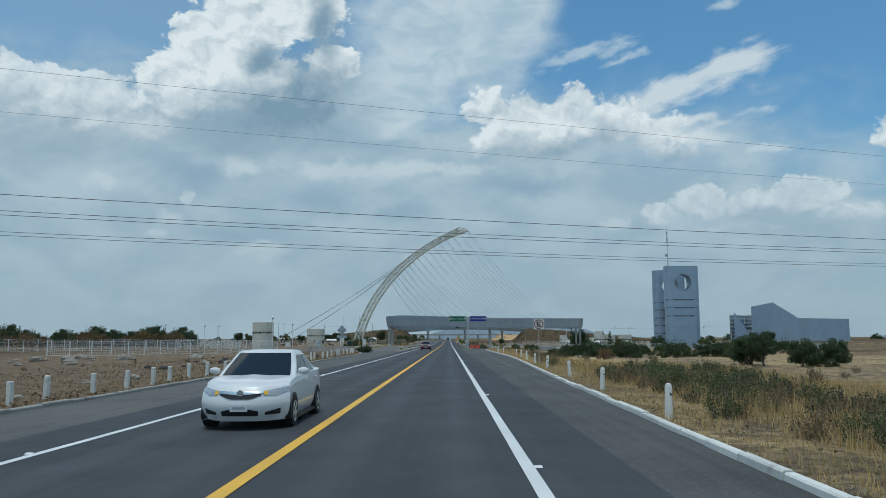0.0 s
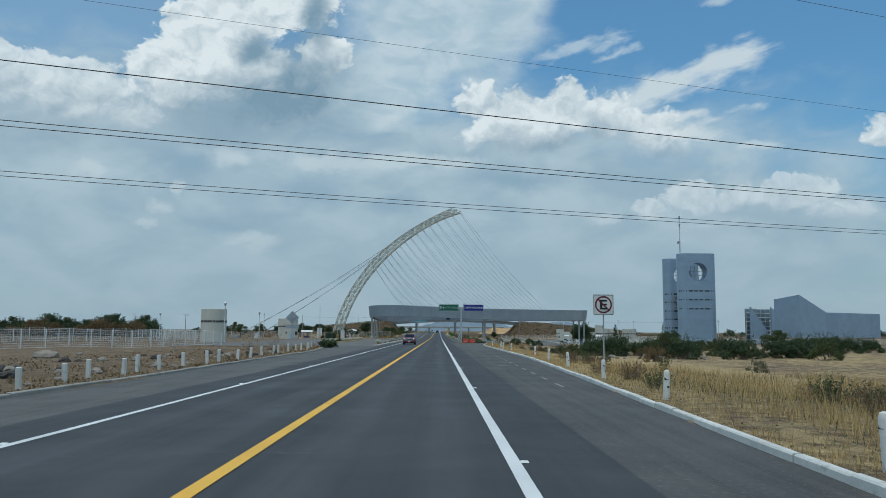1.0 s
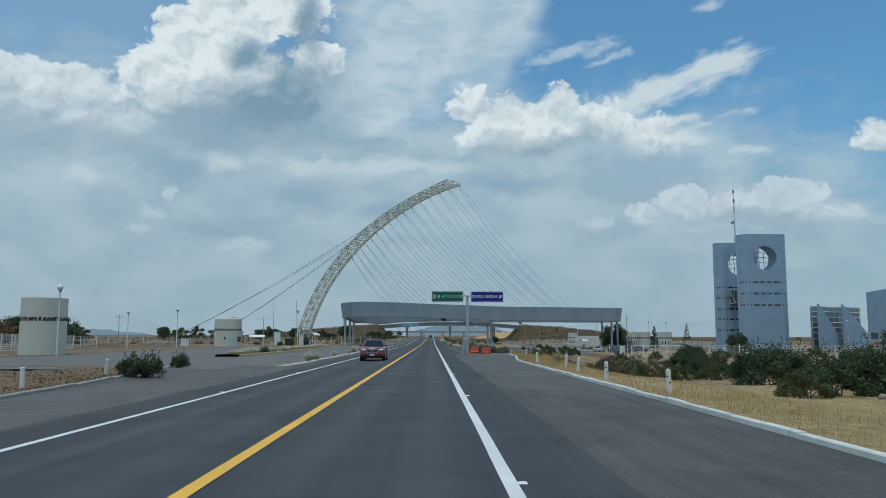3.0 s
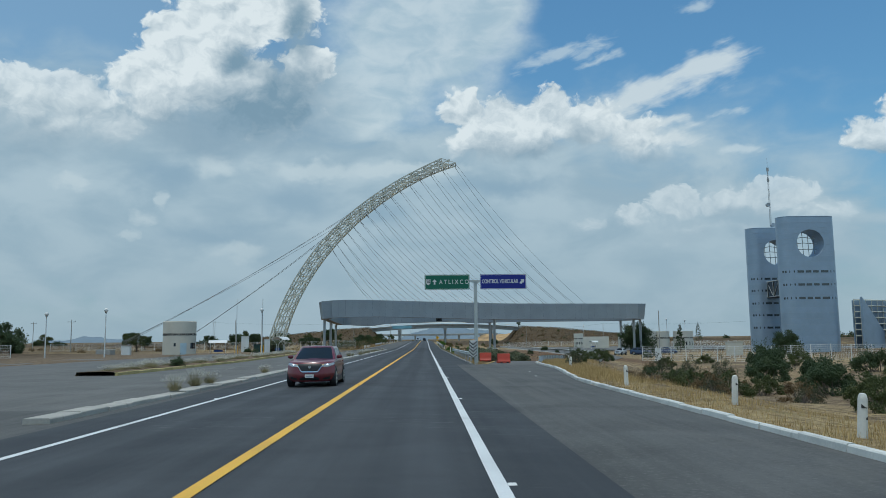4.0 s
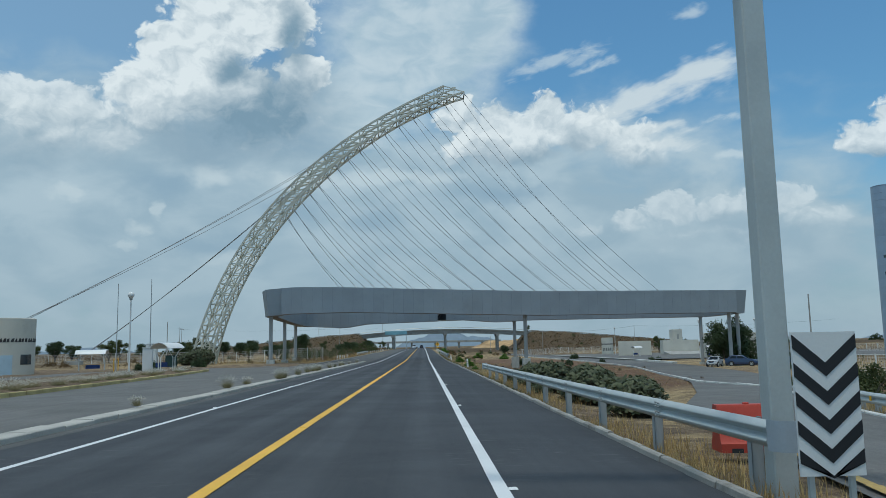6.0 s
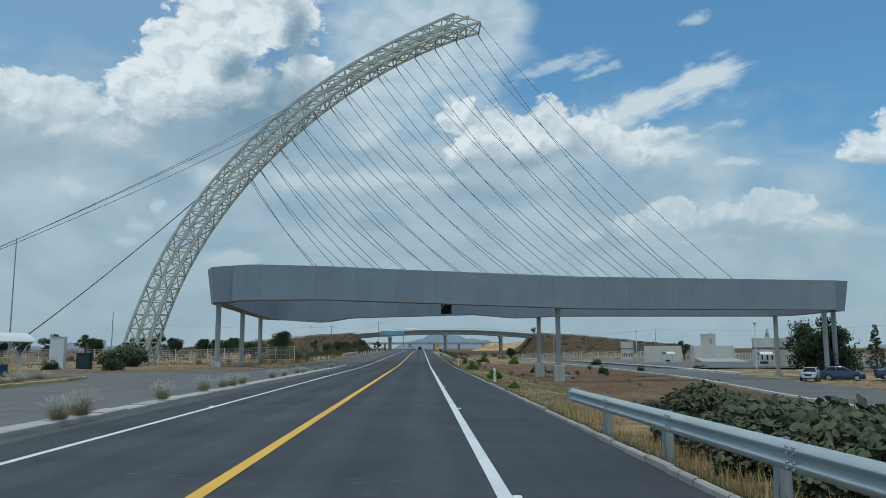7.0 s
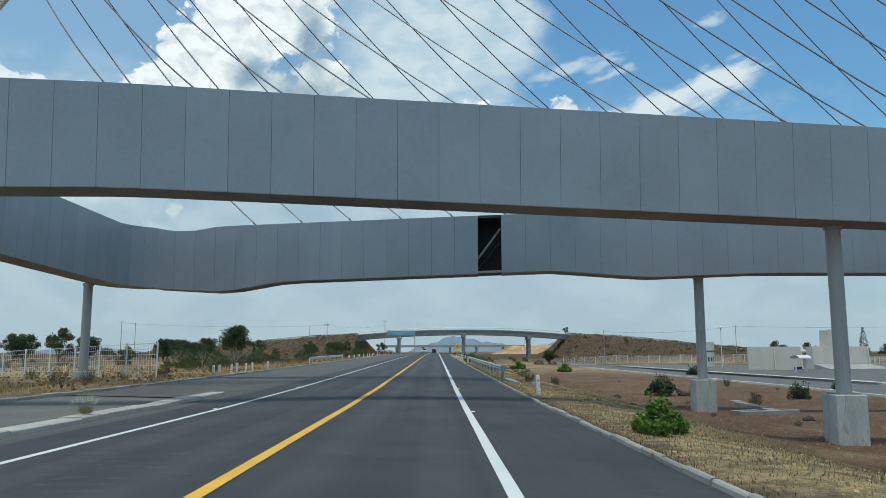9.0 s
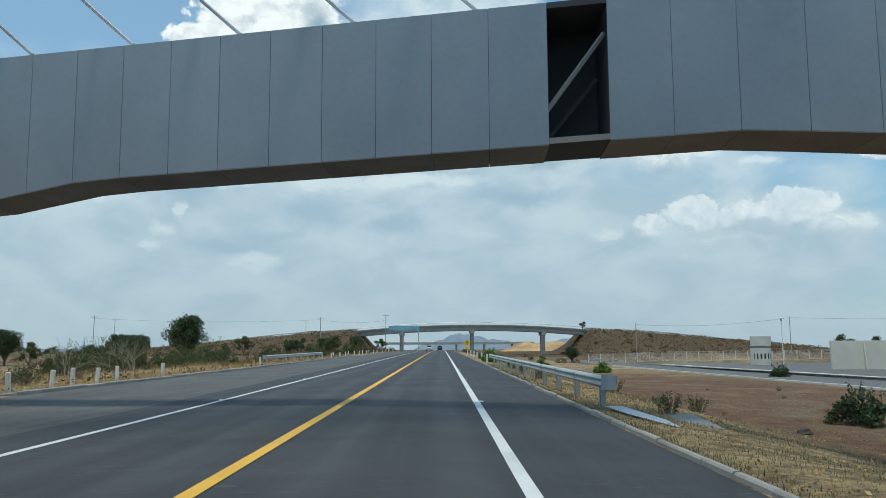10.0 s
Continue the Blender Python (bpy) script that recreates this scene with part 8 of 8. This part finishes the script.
def rock(x, y, s, seed, material, label):
    r = random.Random(seed)
    root = thing("rock", label, "rock", "scattered rocks", at=pose(x, y, ground_z(x, y) + s * 0.12, 0, 0, r.uniform(0, 360)))
    m, u, v = Mesh(), 9, 6
    rows = []
    for i in range(v + 1):
        a = math.pi * i / v
        rw = []
        for j in range(u):
            b = 2 * math.pi * j / u
            d = Vector((math.sin(a) * math.cos(b), math.sin(a) * math.sin(b), -math.cos(a)))
            k = s * 0.5 * (1 + 0.45 * noise.noise(d * 1.6 + Vector((seed, 0, 0))))
            rw.append((d.x * k * 1.25, d.y * k, d.z * k * 0.75))
        rows.append(rw)
    m.loft(rows, True, True)
    part("stone", m, material, root)


rr = random.Random(77)
for i in range(26):
    rock(-22 - rr.uniform(0, 16), rr.uniform(58, 84), rr.uniform(0.25, 1.2), i, M_ROCK, "pale brown field rock on bare soil")
for i in range(22):
    y = rr.uniform(14, 104)
    rock(interp(KERB_L, y) - rr.uniform(1.2, 4.0), y, rr.uniform(0.15, 0.45), 40 + i, M_ROCK, "small pale stone beside the kerb")
for i in range(34):
    y = rr.uniform(48, 104)
    rock(interp(KERB_L, y) - rr.uniform(1.4, 9.0), y, rr.uniform(0.2, 0.6), 200 + i, M_LAVA if i % 3 else M_ROCK, "dark broken clod on the burnt verge" if i % 3 else "pale broken stone on the burnt verge")
for i in range(18):
    rock(rr.uniform(21, 32), rr.uniform(106, 118), rr.uniform(0.2, 0.7), 70 + i, M_ROCK, "pale rubble stone in the dry grass")
for x, y, s in ((21.6, 312.4, 0.8), (22.6, 313.0, 1.0), (23.4, 312.2, 0.7), (15.6, 308.5, 0.45), (14.0, 297.5, 0.4), (23.0, 318, 0.6), (16.0, 300, 0.35), (21.0, 291, 0.5), (11.6, 258, 0.3), (24, 262, 0.35)):
    rock(x, y, s, int(x * 10), M_LAVA, "dark volcanic rock on reddish soil")
for i in range(16):
    rock(rr.uniform(8, 30), rr.uniform(232, 300), rr.uniform(0.1, 0.24), 120 + i, M_ROCK, "small pale stone in the dry grass")

# drains and loose slabs by the lower verge
drain = thing("storm_drain", "broken concrete drain frame on the dry verge", "drain", at=pose(20.5, 295.5, ground_z(20.5, 295.5), 0, 0, 20))
for a, b, c, d in ((-2.0, -0.9, 1.9, -0.62), (-2.0, -0.62, -1.75, 0.15), (-1.75, -0.08, -0.2, 0.15)):
    part("edge_slab", Mesh().box(a, b, -0.3, c, d, 0.2, 0.02), M_KERB_RAW, drain)
for k in range(6):
    a, b = Vector((0.5 + 0.62 * k, -0.5 + 1.25 * k, 0)), Vector((1.05 + 0.62 * k, 0.68 + 1.25 * k, 0))
    w_ = Vector((0.28, -0.13, 0))
    part("channel_slab", Mesh().hexa([a - w_ - Vector((0, 0, 0.3)), a + w_ - Vector((0, 0, 0.3)), b + w_ - Vector((0, 0, 0.3)), b - w_ - Vector((0, 0, 0.3))] + [p + Vector((0, 0, 0.2 + 0.04 * (k % 2))) for p in (a - w_, a + w_, b + w_, b - w_)]), M_KERB_RAW, drain, "broken sloping channel slab")
sheet = thing("fallen_sheet", "pale fallen metal sheet lying by the kerb", "sheet", at=pose(6.95, 297.5, ground_z(6.95, 297.5) + 0.05, 1.5, 0, 4))
part("sheet", Mesh().prism([(0.0, -2.2), (0.08, -2.2), (0.22, -1.0), (0.22, 2.0), (-0.2, 2.1), (-0.2, 0.2)], 0, 0.015), M_SIGNBACK, sheet)
lid = thing("drain_cover", "concrete drain cover set in dry grass", "drain", at=pose(8.3, 298.2, ground_z(8.3, 298.2) - 0.02, 0, 0, -8))
part("slab", Mesh().box(-0.35, -1.9, -0.1, 0.35, 1.9, 0.07, 0.02), M_KERB_RAW, lid)

# hills on the horizon, their pale blue distance haze painted in the material
def hill(name, x, y, w, h, seed, label):
    m = Mesh()
    rows = []
    for j, f in ((0, 0.0), (1, 0.55), (2, 1.0)):
        rw = []
        for i in range(61):
            u = -1 + 2 * i / 60
            z = h * max(0.0, (1 - abs(u) ** 1.6)) * (0.75 + 0.5 * noise.noise(Vector((u * 2.2, seed, 0))) + 0.12 * noise.noise(Vector((u * 9, seed, 4)))) * f
            rw.append((x + u * w, y + j * 150, z - 12))
        rows.append(rw)
    m.loft(rows, False, False)
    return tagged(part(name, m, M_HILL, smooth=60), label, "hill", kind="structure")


hill("backdrop_hill", 140, 3900, 330, 135, 2, "wooded hill on the horizon, blue distance haze put into its colour")
hill("backdrop_hill", 620, 4200, 520, 95, 5, "hill on the horizon, blue distance haze put into its colour")
hill("backdrop_hill", -1750, 3900, 420, 78, 9, "hill on the horizon, blue distance haze put into its colour")
hill("backdrop_hill", 2500, 4200, 700, 50, 12, "hill on the horizon, blue distance haze put into its colour")
mound = Mesh()
rows = []
for j in range(9):
    rw = []
    for i in range(25):
        u, v = -1 + 2 * i / 24, j / 8
        z = 9.0 * max(0.0, 1 - u * u) * math.sin(v * math.pi * 0.5) * (0.8 + 0.5 * noise.noise(Vector((u * 3, v * 2, 1))))
        rw.append((68 + u * 30, 760 + v * 40, z + 0.5))
    rows.append(rw)
mound.loft(rows, False, False)
tagged(part("quarry_mound", mound, surface("ochre_cut_earth", (0.42, 0.27, 0.13), 0.95, vary=0.55, scale=8, grain=0.6, bump=0.6), smooth=50), "ochre cut earth mound beyond the overpass", "mound", kind="structure")


# ---- vehicles ----
def car(label, at, L, Wd, H, paint, kind_="sedan", lights=False, group=""):
    """A car standing still, nose towards -y: curved nose and bonnet, flanks, cabin with curved glass, wheels, lamps."""
    root = thing("car", label, "car", group, at=at)
    w = Wd / 2
    suv = kind_ == "suv"
    lip = H * (0.60 if suv else 0.545)
    cowl_z = H * (0.68 if suv else 0.665)
    cowl_y = 0.25 * L
    z0 = 0.21 if suv else 0.17
    sweep = 0.46
    YF = [(z0, 0.13), (0.3, 0.04), (0.42, 0.0), (0.55, 0.015), (lip - 0.12, 0.07), (lip, 0.17)]
    WF = [(z0, 0.88), (0.3, 0.96), (0.5, 1.0), (lip - 0.1, 0.99), (lip, 0.95)]

    def nose(x, z, off=0.0):
        """Point of the nose at x from -1 to 1 and height z."""
        return Vector((x * w * interp(WF, z), interp(YF, z) + sweep * abs(x) ** 3.0 - off, z))

    def grid(m, rows):
        return m.loft(rows, False, False)

    body = Mesh()
    X = [-1 + i / 10 for i in range(21)]
    zs = [z0 + (lip - z0) * j / 9 for j in range(10)]
    grid(body, [[nose(x, z) for x in X] for z in zs])
    hood = []
    for j in range(9):
        t = j / 8
        y, z, hw = interp(YF, lip) + (cowl_y - interp(YF, lip)) * t, lip + (cowl_z - lip) * t ** 0.62, w * (0.95 - 0.02 * t)
        hood.append([Vector((x * hw, y + sweep * abs(x) ** 3 * (1 - t), z - 0.05 * abs(x) ** 5 * t + 0.012 * math.cos(x * 6.28) * t)) for x in X])
    grid(body, hood)

    def shoulder(y):
        return interp([(0.4, lip), (cowl_y, cowl_z - 0.05), (0.6 * L, cowl_z + 0.0), (L, cowl_z + (0.02 if suv else 0.03))], y)

    ys = [interp(YF, 0.5) + sweep] + [0.14 * L + (0.995 * L - 0.14 * L) * i / 14 for i in range(15)]
    for s in (-1, 1):
        rows = []
        for i, y in enumerate(ys):
            row_ = []
            for j in range(10):
                f = j / 9
                z = z0 + (shoulder(y) - z0) * f
                zz = z0 + (lip - z0) * f
                tail = max(0.0, (y - 0.86 * L) / (0.14 * L)) ** 2
                xx = w * interp(WF, zz) * (1 - 0.10 * tail) + 0.012 * math.sin(f * 6.0) * (0 if i == 0 else 1)
                row_.append(Vector((s * xx, nose(1, zz).y if i == 0 else y - 0.12 * tail * abs(f - 0.5), z)))
            rows.append(row_)
        grid(body, rows)
    deck = []
    for y in ys[2:]:
        deck.append([Vector((x * w * 0.955 * (1 - 0.10 * max(0.0, (y - 0.86 * L) / (0.14 * L)) ** 2), y, shoulder(y) + 0.05 * (1 - abs(x) ** 4))) for x in X])
    grid(body, deck)
    grid(body, [[Vector((x * w * 0.86, 0.995 * L + 0.10 * (1 - x * x) * math.sin(math.pi * j / 6), z0 + 0.1 + (shoulder(L) - z0 - 0.1 + 0.05 * (1 - abs(x) ** 4)) * j / 6)) for x in X] for j in range(7)])
    body.add([(-w * 0.9, 0.35, z0 + 0.02), (w * 0.9, 0.35, z0 + 0.02), (w * 0.9, L - 0.1, z0 + 0.02), (-w * 0.9, L - 0.1, z0 + 0.02)], [(0, 1, 2, 3)])
    part("body", body, paint, root, smooth=40)
    for s in (-1, 1):
        part("sill_trim", Mesh().box(min(s * w * 0.86, s * w * 1.004), 0.26 * L, z0 - 0.03, max(s * w * 0.86, s * w * 1.004), 0.74 * L, z0 + (0.13 if suv else 0.04)), M_BLACK, root)
    # cabin: rings from the belt to the roof
    yb0, yb1 = cowl_y - 0.06, (0.965 if suv else 0.87) * L
    yr0, yr1 = 0.43 * L, (0.83 if suv else 0.68) * L
    zb, zr = cowl_z - 0.04, H - 0.05
    wb, wr = w * 0.915, w * 0.70
    NF, NS = 12, 18

    def ring(f):
        z = zb + (zr - zb) * f
        ww = wb + (wr - wb) * f ** 1.25
        a, b = yb0 + (yr0 - yb0) * f, yb1 + (yr1 - yb1) * f ** 1.3
        r = [Vector((ww * (-1 + 2 * i / NF), a + 0.24 * abs(-1 + 2 * i / NF) ** 2.2, z)) for i in range(NF)]
        r += [Vector((ww + 0.015 * math.sin(math.pi * i / NS), a + 0.24 + (b - a - 0.40) * i / NS, z)) for i in range(NS)]
        r += [Vector((ww * (1 - 2 * i / NF), b - 0.16 * abs(1 - 2 * i / NF) ** 2.2, z)) for i in range(NF)]
        r += [Vector((-ww - 0.015 * math.sin(math.pi * i / NS), b - 0.16 - (b - a - 0.40) * i / NS, z)) for i in range(NS)]
        return r

    rings = [ring(j / 8) for j in range(9)]
    mid = Vector((0, (yr0 + yr1) / 2 + 0.1, 0))
    for k, dz in ((0.93, 0.028), (0.7, 0.045), (0.35, 0.052), (0.02, 0.054)):
        rings.append([Vector(((p.x - mid.x) * k, mid.y + (p.y - mid.y) * k, zr + dz)) for p in rings[8]])
    part("cabin", Mesh().loft(rings, True, True), paint, root, smooth=50)

    def pane(name, i0, i1, f0, f1, mat=M_CARGLASS, taper=0.0):
        rows = []
        n = 2 * (NF + NS)
        for j in range(7):
            f = f0 + (f1 - f0) * j / 6
            r = ring(f)
            c = sum(r, Vector()) / n
            rr = []
            for q in range(13):
                u = i0 + taper * (f - f0) + (i1 - i0 - 2 * taper * (f - f0)) * q / 12
                a, fr = int(math.floor(u)) % n, u - math.floor(u)
                p = r[a].lerp(r[(a + 1) % n], fr)
                d = p - c
                rr.append(p + Vector((math.copysign(0.008, d.x) if abs(d.x) > 0.6 * w else 0.0, -0.012 if i1 <= NF else 0.0, 0.006)))
            rows.append(rr)
        part(name, Mesh().loft(rows, False, False), mat, root, smooth=60)

    pane("windscreen", 0.75, NF - 0.75, 0.05, 0.95)
    pane("rear_window", NF + NS + 1, 2 * NF + NS - 1, 0.25, 0.93)
    for a in (NF, 2 * NF + NS):
        fw = (1.2, 9.0, 9.5, 16.4)
        if a != NF:
            fw = tuple(NS - q for q in reversed(fw))
        for q in (0, 2):
            pane("side_window", a + fw[q], a + fw[q + 1], 0.14, 0.86, taper=0.5)
    for s in (-1, 1):
        m = Mesh().lathe([(0.02, -0.08), (0.085, -0.05), (0.1, 0.0), (0.085, 0.055), (0.02, 0.075)], 12)
        part("mirror", m, paint, root, smooth=60, at=pose(s * (w + 0.06), 0.335 * L, cowl_z + 0.07) @ Matrix.Diagonal((1.15, 0.7, 0.95, 1)))
        for f in (0.55, 0.76):
            part("door_handle", Mesh().box(s * w * 0.995 - 0.012, f * L - 0.09, cowl_z * 0.86, s * w * 0.995 + 0.02 * s + 0.012, f * L + 0.09, cowl_z * 0.86 + 0.03), paint, root)
    R = 0.345 if suv else 0.305
    for y in (0.195 * L, 0.80 * L):
        for s in (-1, 1):
            # black fill paints the wheel well's shade; on the suv also black cladding
            ra = R + (0.085 if suv else 0.05)
            arc = [(y + ra * math.cos(q), R + ra * math.sin(q)) for q in [math.radians(-20 + 220 * i / 22) for i in range(23)]]
            part("wheel_arch", Mesh().loft([[(s * (w - 0.16), a, b) for a, b in arc], [(s * (w + 0.014), a, b) for a, b in arc]], True, True), M_BLACK, root)
            tyre = part("tyre", Mesh().tube([(s * (w - 0.2), y, R), (s * (w - 0.17), y, R), (s * (w + 0.012), y, R), (s * (w + 0.026), y, R)], [R * 0.96, R, R, R * 0.94], 26), M_RUBBER, root, smooth=30)
            part("rim", Mesh().tube([(s * (w + 0.018), y, R), (s * (w + 0.031), y, R)], R * 0.66, 20), M_GALV, tyre)
            # dark discs on the rim paint the shade between spokes
            for k in range(5):
                a = 2 * math.pi * k / 5 + 0.3
                part("rim_gap", Mesh().tube([(s * (w + 0.025), y + math.cos(a) * R * 0.42, R + math.sin(a) * R * 0.42), (s * (w + 0.034), y + math.cos(a) * R * 0.42, R + math.sin(a) * R * 0.42)], R * 0.15, 8), M_DARK, tyre)

    def fit_patch(name, x0, x1, lo, hi, mat, off=0.012, lab="", nx=10, nz=4):
        """A plate that follows the nose between two heights given at its ends."""
        rows = []
        for j in range(nz + 1):
            rw = []
            for i in range(nx + 1):
                f = i / nx
                a, b = interp(lo, f), interp(hi, f)
                rw.append(nose(x0 + (x1 - x0) * f, a + (b - a) * j / nz, off))
            rows.append(rw)
        part(name, Mesh().loft(rows, False, False), mat, root, lab, smooth=60)

    g1 = lip - 0.055
    if suv:
        fit_patch("grille", -0.5, 0.5, [(0, g1 - 0.09), (0.2, g1 - 0.26), (0.8, g1 - 0.26), (1, g1 - 0.09)], [(0, g1), (1, g1)], M_BLACK, 0.012)
        fit_patch("grille_trim", -0.62, 0.62, [(0, g1 - 0.06), (0.12, g1 - 0.13), (0.22, g1 - 0.31), (0.78, g1 - 0.31), (0.88, g1 - 0.13), (1, g1 - 0.06)], [(0, g1 - 0.03), (0.12, g1 - 0.09), (0.22, g1 - 0.27), (0.78, g1 - 0.27), (0.88, g1 - 0.09), (1, g1 - 0.03)], M_CHROME, 0.02, "chrome grille trim", 24, 1)
    else:
        fit_patch("grille", -0.46, 0.46, [(0, g1 - 0.10), (0.25, g1 - 0.17), (0.75, g1 - 0.17), (1, g1 - 0.10)], [(0, g1 - 0.07), (1, g1 - 0.07)], M_BLACK, 0.012)
        fit_patch("grille_trim", -0.5, 0.5, [(0, g1 - 0.06), (0.5, g1 - 0.10), (1, g1 - 0.06)], [(0, g1 - 0.02), (0.5, g1 - 0.03), (1, g1 - 0.02)], M_CHROME, 0.02, "chrome grille bar", 16, 2)
    bz = g1 - (0.12 if suv else 0.06)
    part("badge", Mesh().tube([(0, interp(YF, bz) - 0.035, bz), (0, interp(YF, bz) - 0.01, bz)], 0.058, 16), M_CHROME, root, "plain chrome badge")
    fit_patch("lower_intake", -0.42, 0.42, [(0, 0.27), (1, 0.27)], [(0, 0.36), (0.2, 0.39), (0.8, 0.39), (1, 0.36)], M_BLACK)
    part("number_plate", Mesh().box(-0.16, -0.045, 0.36, 0.16, -0.025, 0.49), M_WHITE, root, "white number plate with plain dark bars")
    part("plate_bar", Mesh().box(-0.12, -0.05, 0.40, 0.12, -0.046, 0.45), M_SIGNBACK, root)
    for s in (-1, 1):
        fit_patch("headlamp", s * 0.50, s * 1.0, [(0, g1 - 0.10), (0.5, g1 - 0.11), (1, g1 - 0.03)], [(0, g1 - 0.02), (1, g1 + 0.045)], M_LAMPGLASS, 0.012, "clear swept-back headlamp", 12)
        fit_patch("indicator", s * 0.51, s * 0.60, [(0, g1 - 0.085), (1, g1 - 0.09)], [(0, g1 - 0.03), (1, g1 - 0.02)], M_AMBER, 0.018, "amber indicator lens", 3, 1)
        fit_patch("fog_recess", s * 0.56, s * 0.86, [(0, 0.29), (1, 0.30)], [(0, 0.34), (1, 0.41)], M_BLACK)
        if lights:
            c = nose(s * 0.72, g1 - 0.03, 0.0)
            part("lamp_lens", Mesh().ball(c, 0.035, 10, 6), M_LAMP_LIT, root, "lit white headlamp lens")
        part("tail_lamp", Mesh().box(min(s * w * 0.55, s * w * 0.86), L - 0.04, cowl_z * 0.84, max(s * w * 0.55, s * w * 0.86), L + 0.06, cowl_z * 0.98), M_RED, root)
    return root


def paintwork(name, rgb, coat=0.8):
    return surface(name, rgb, 0.35, vary=0.06, scale=1.5, bump=0, coat=coat, spec=0.5)


M_LAMP_LIT = glow("lit_headlamp", (0.9, 0.92, 0.95), 1.5)
P_WHITE, P_RED, P_BLUE, P_SILVER, P_BLACK = paintwork("white_car_paint", (0.72, 0.73, 0.73)), paintwork("red_car_paint", (0.15, 0.010, 0.016)), paintwork("blue_car_paint", (0.018, 0.05, 0.13)), paintwork("silver_car_paint", (0.5, 0.52, 0.54)), paintwork("black_car_paint", (0.02, 0.02, 0.025))
car("white sedan in the oncoming lane", pose(-1.43, 14.8, crown(-1.43, 15) + 0.01), 4.44, 1.695, 1.477, P_WHITE, "sedan")
car("dark red compact crossover in the oncoming lane", pose(-1.75, 141.9, crown(-1.75, 142) + 0.01), 4.4, 1.80, 1.55, P_RED, "suv", True)
car("silver hatchback parked beside the slip road", pose(43.0, 277, ground_z(43, 277), 0, 0, -35), 3.7, 1.6, 1.5, P_SILVER, "suv", group="parked cars")
car("blue car parked under the footbridge", pose(51.5, 281, ground_z(51.5, 281), 0, 0, 60), 4.6, 1.75, 1.6, P_BLUE, "suv", group="parked cars")
car("dark blue car parked beside a bush", pose(56.5, 279, ground_z(56.5, 279), 0, 0, 70), 4.5, 1.75, 1.55, P_BLUE, "sedan", group="parked cars")
car("black car far ahead on the highway", pose(1.8, 566, road_z(566) + 0.02, 0, 0, 180), 4.4, 1.78, 1.7, P_BLACK, "suv", group="far traffic")
car("silver crossover far ahead on the highway", pose(-1.7, 540, road_z(540) + 0.02), 4.6, 1.85, 1.8, P_SILVER, "suv", group="far traffic")
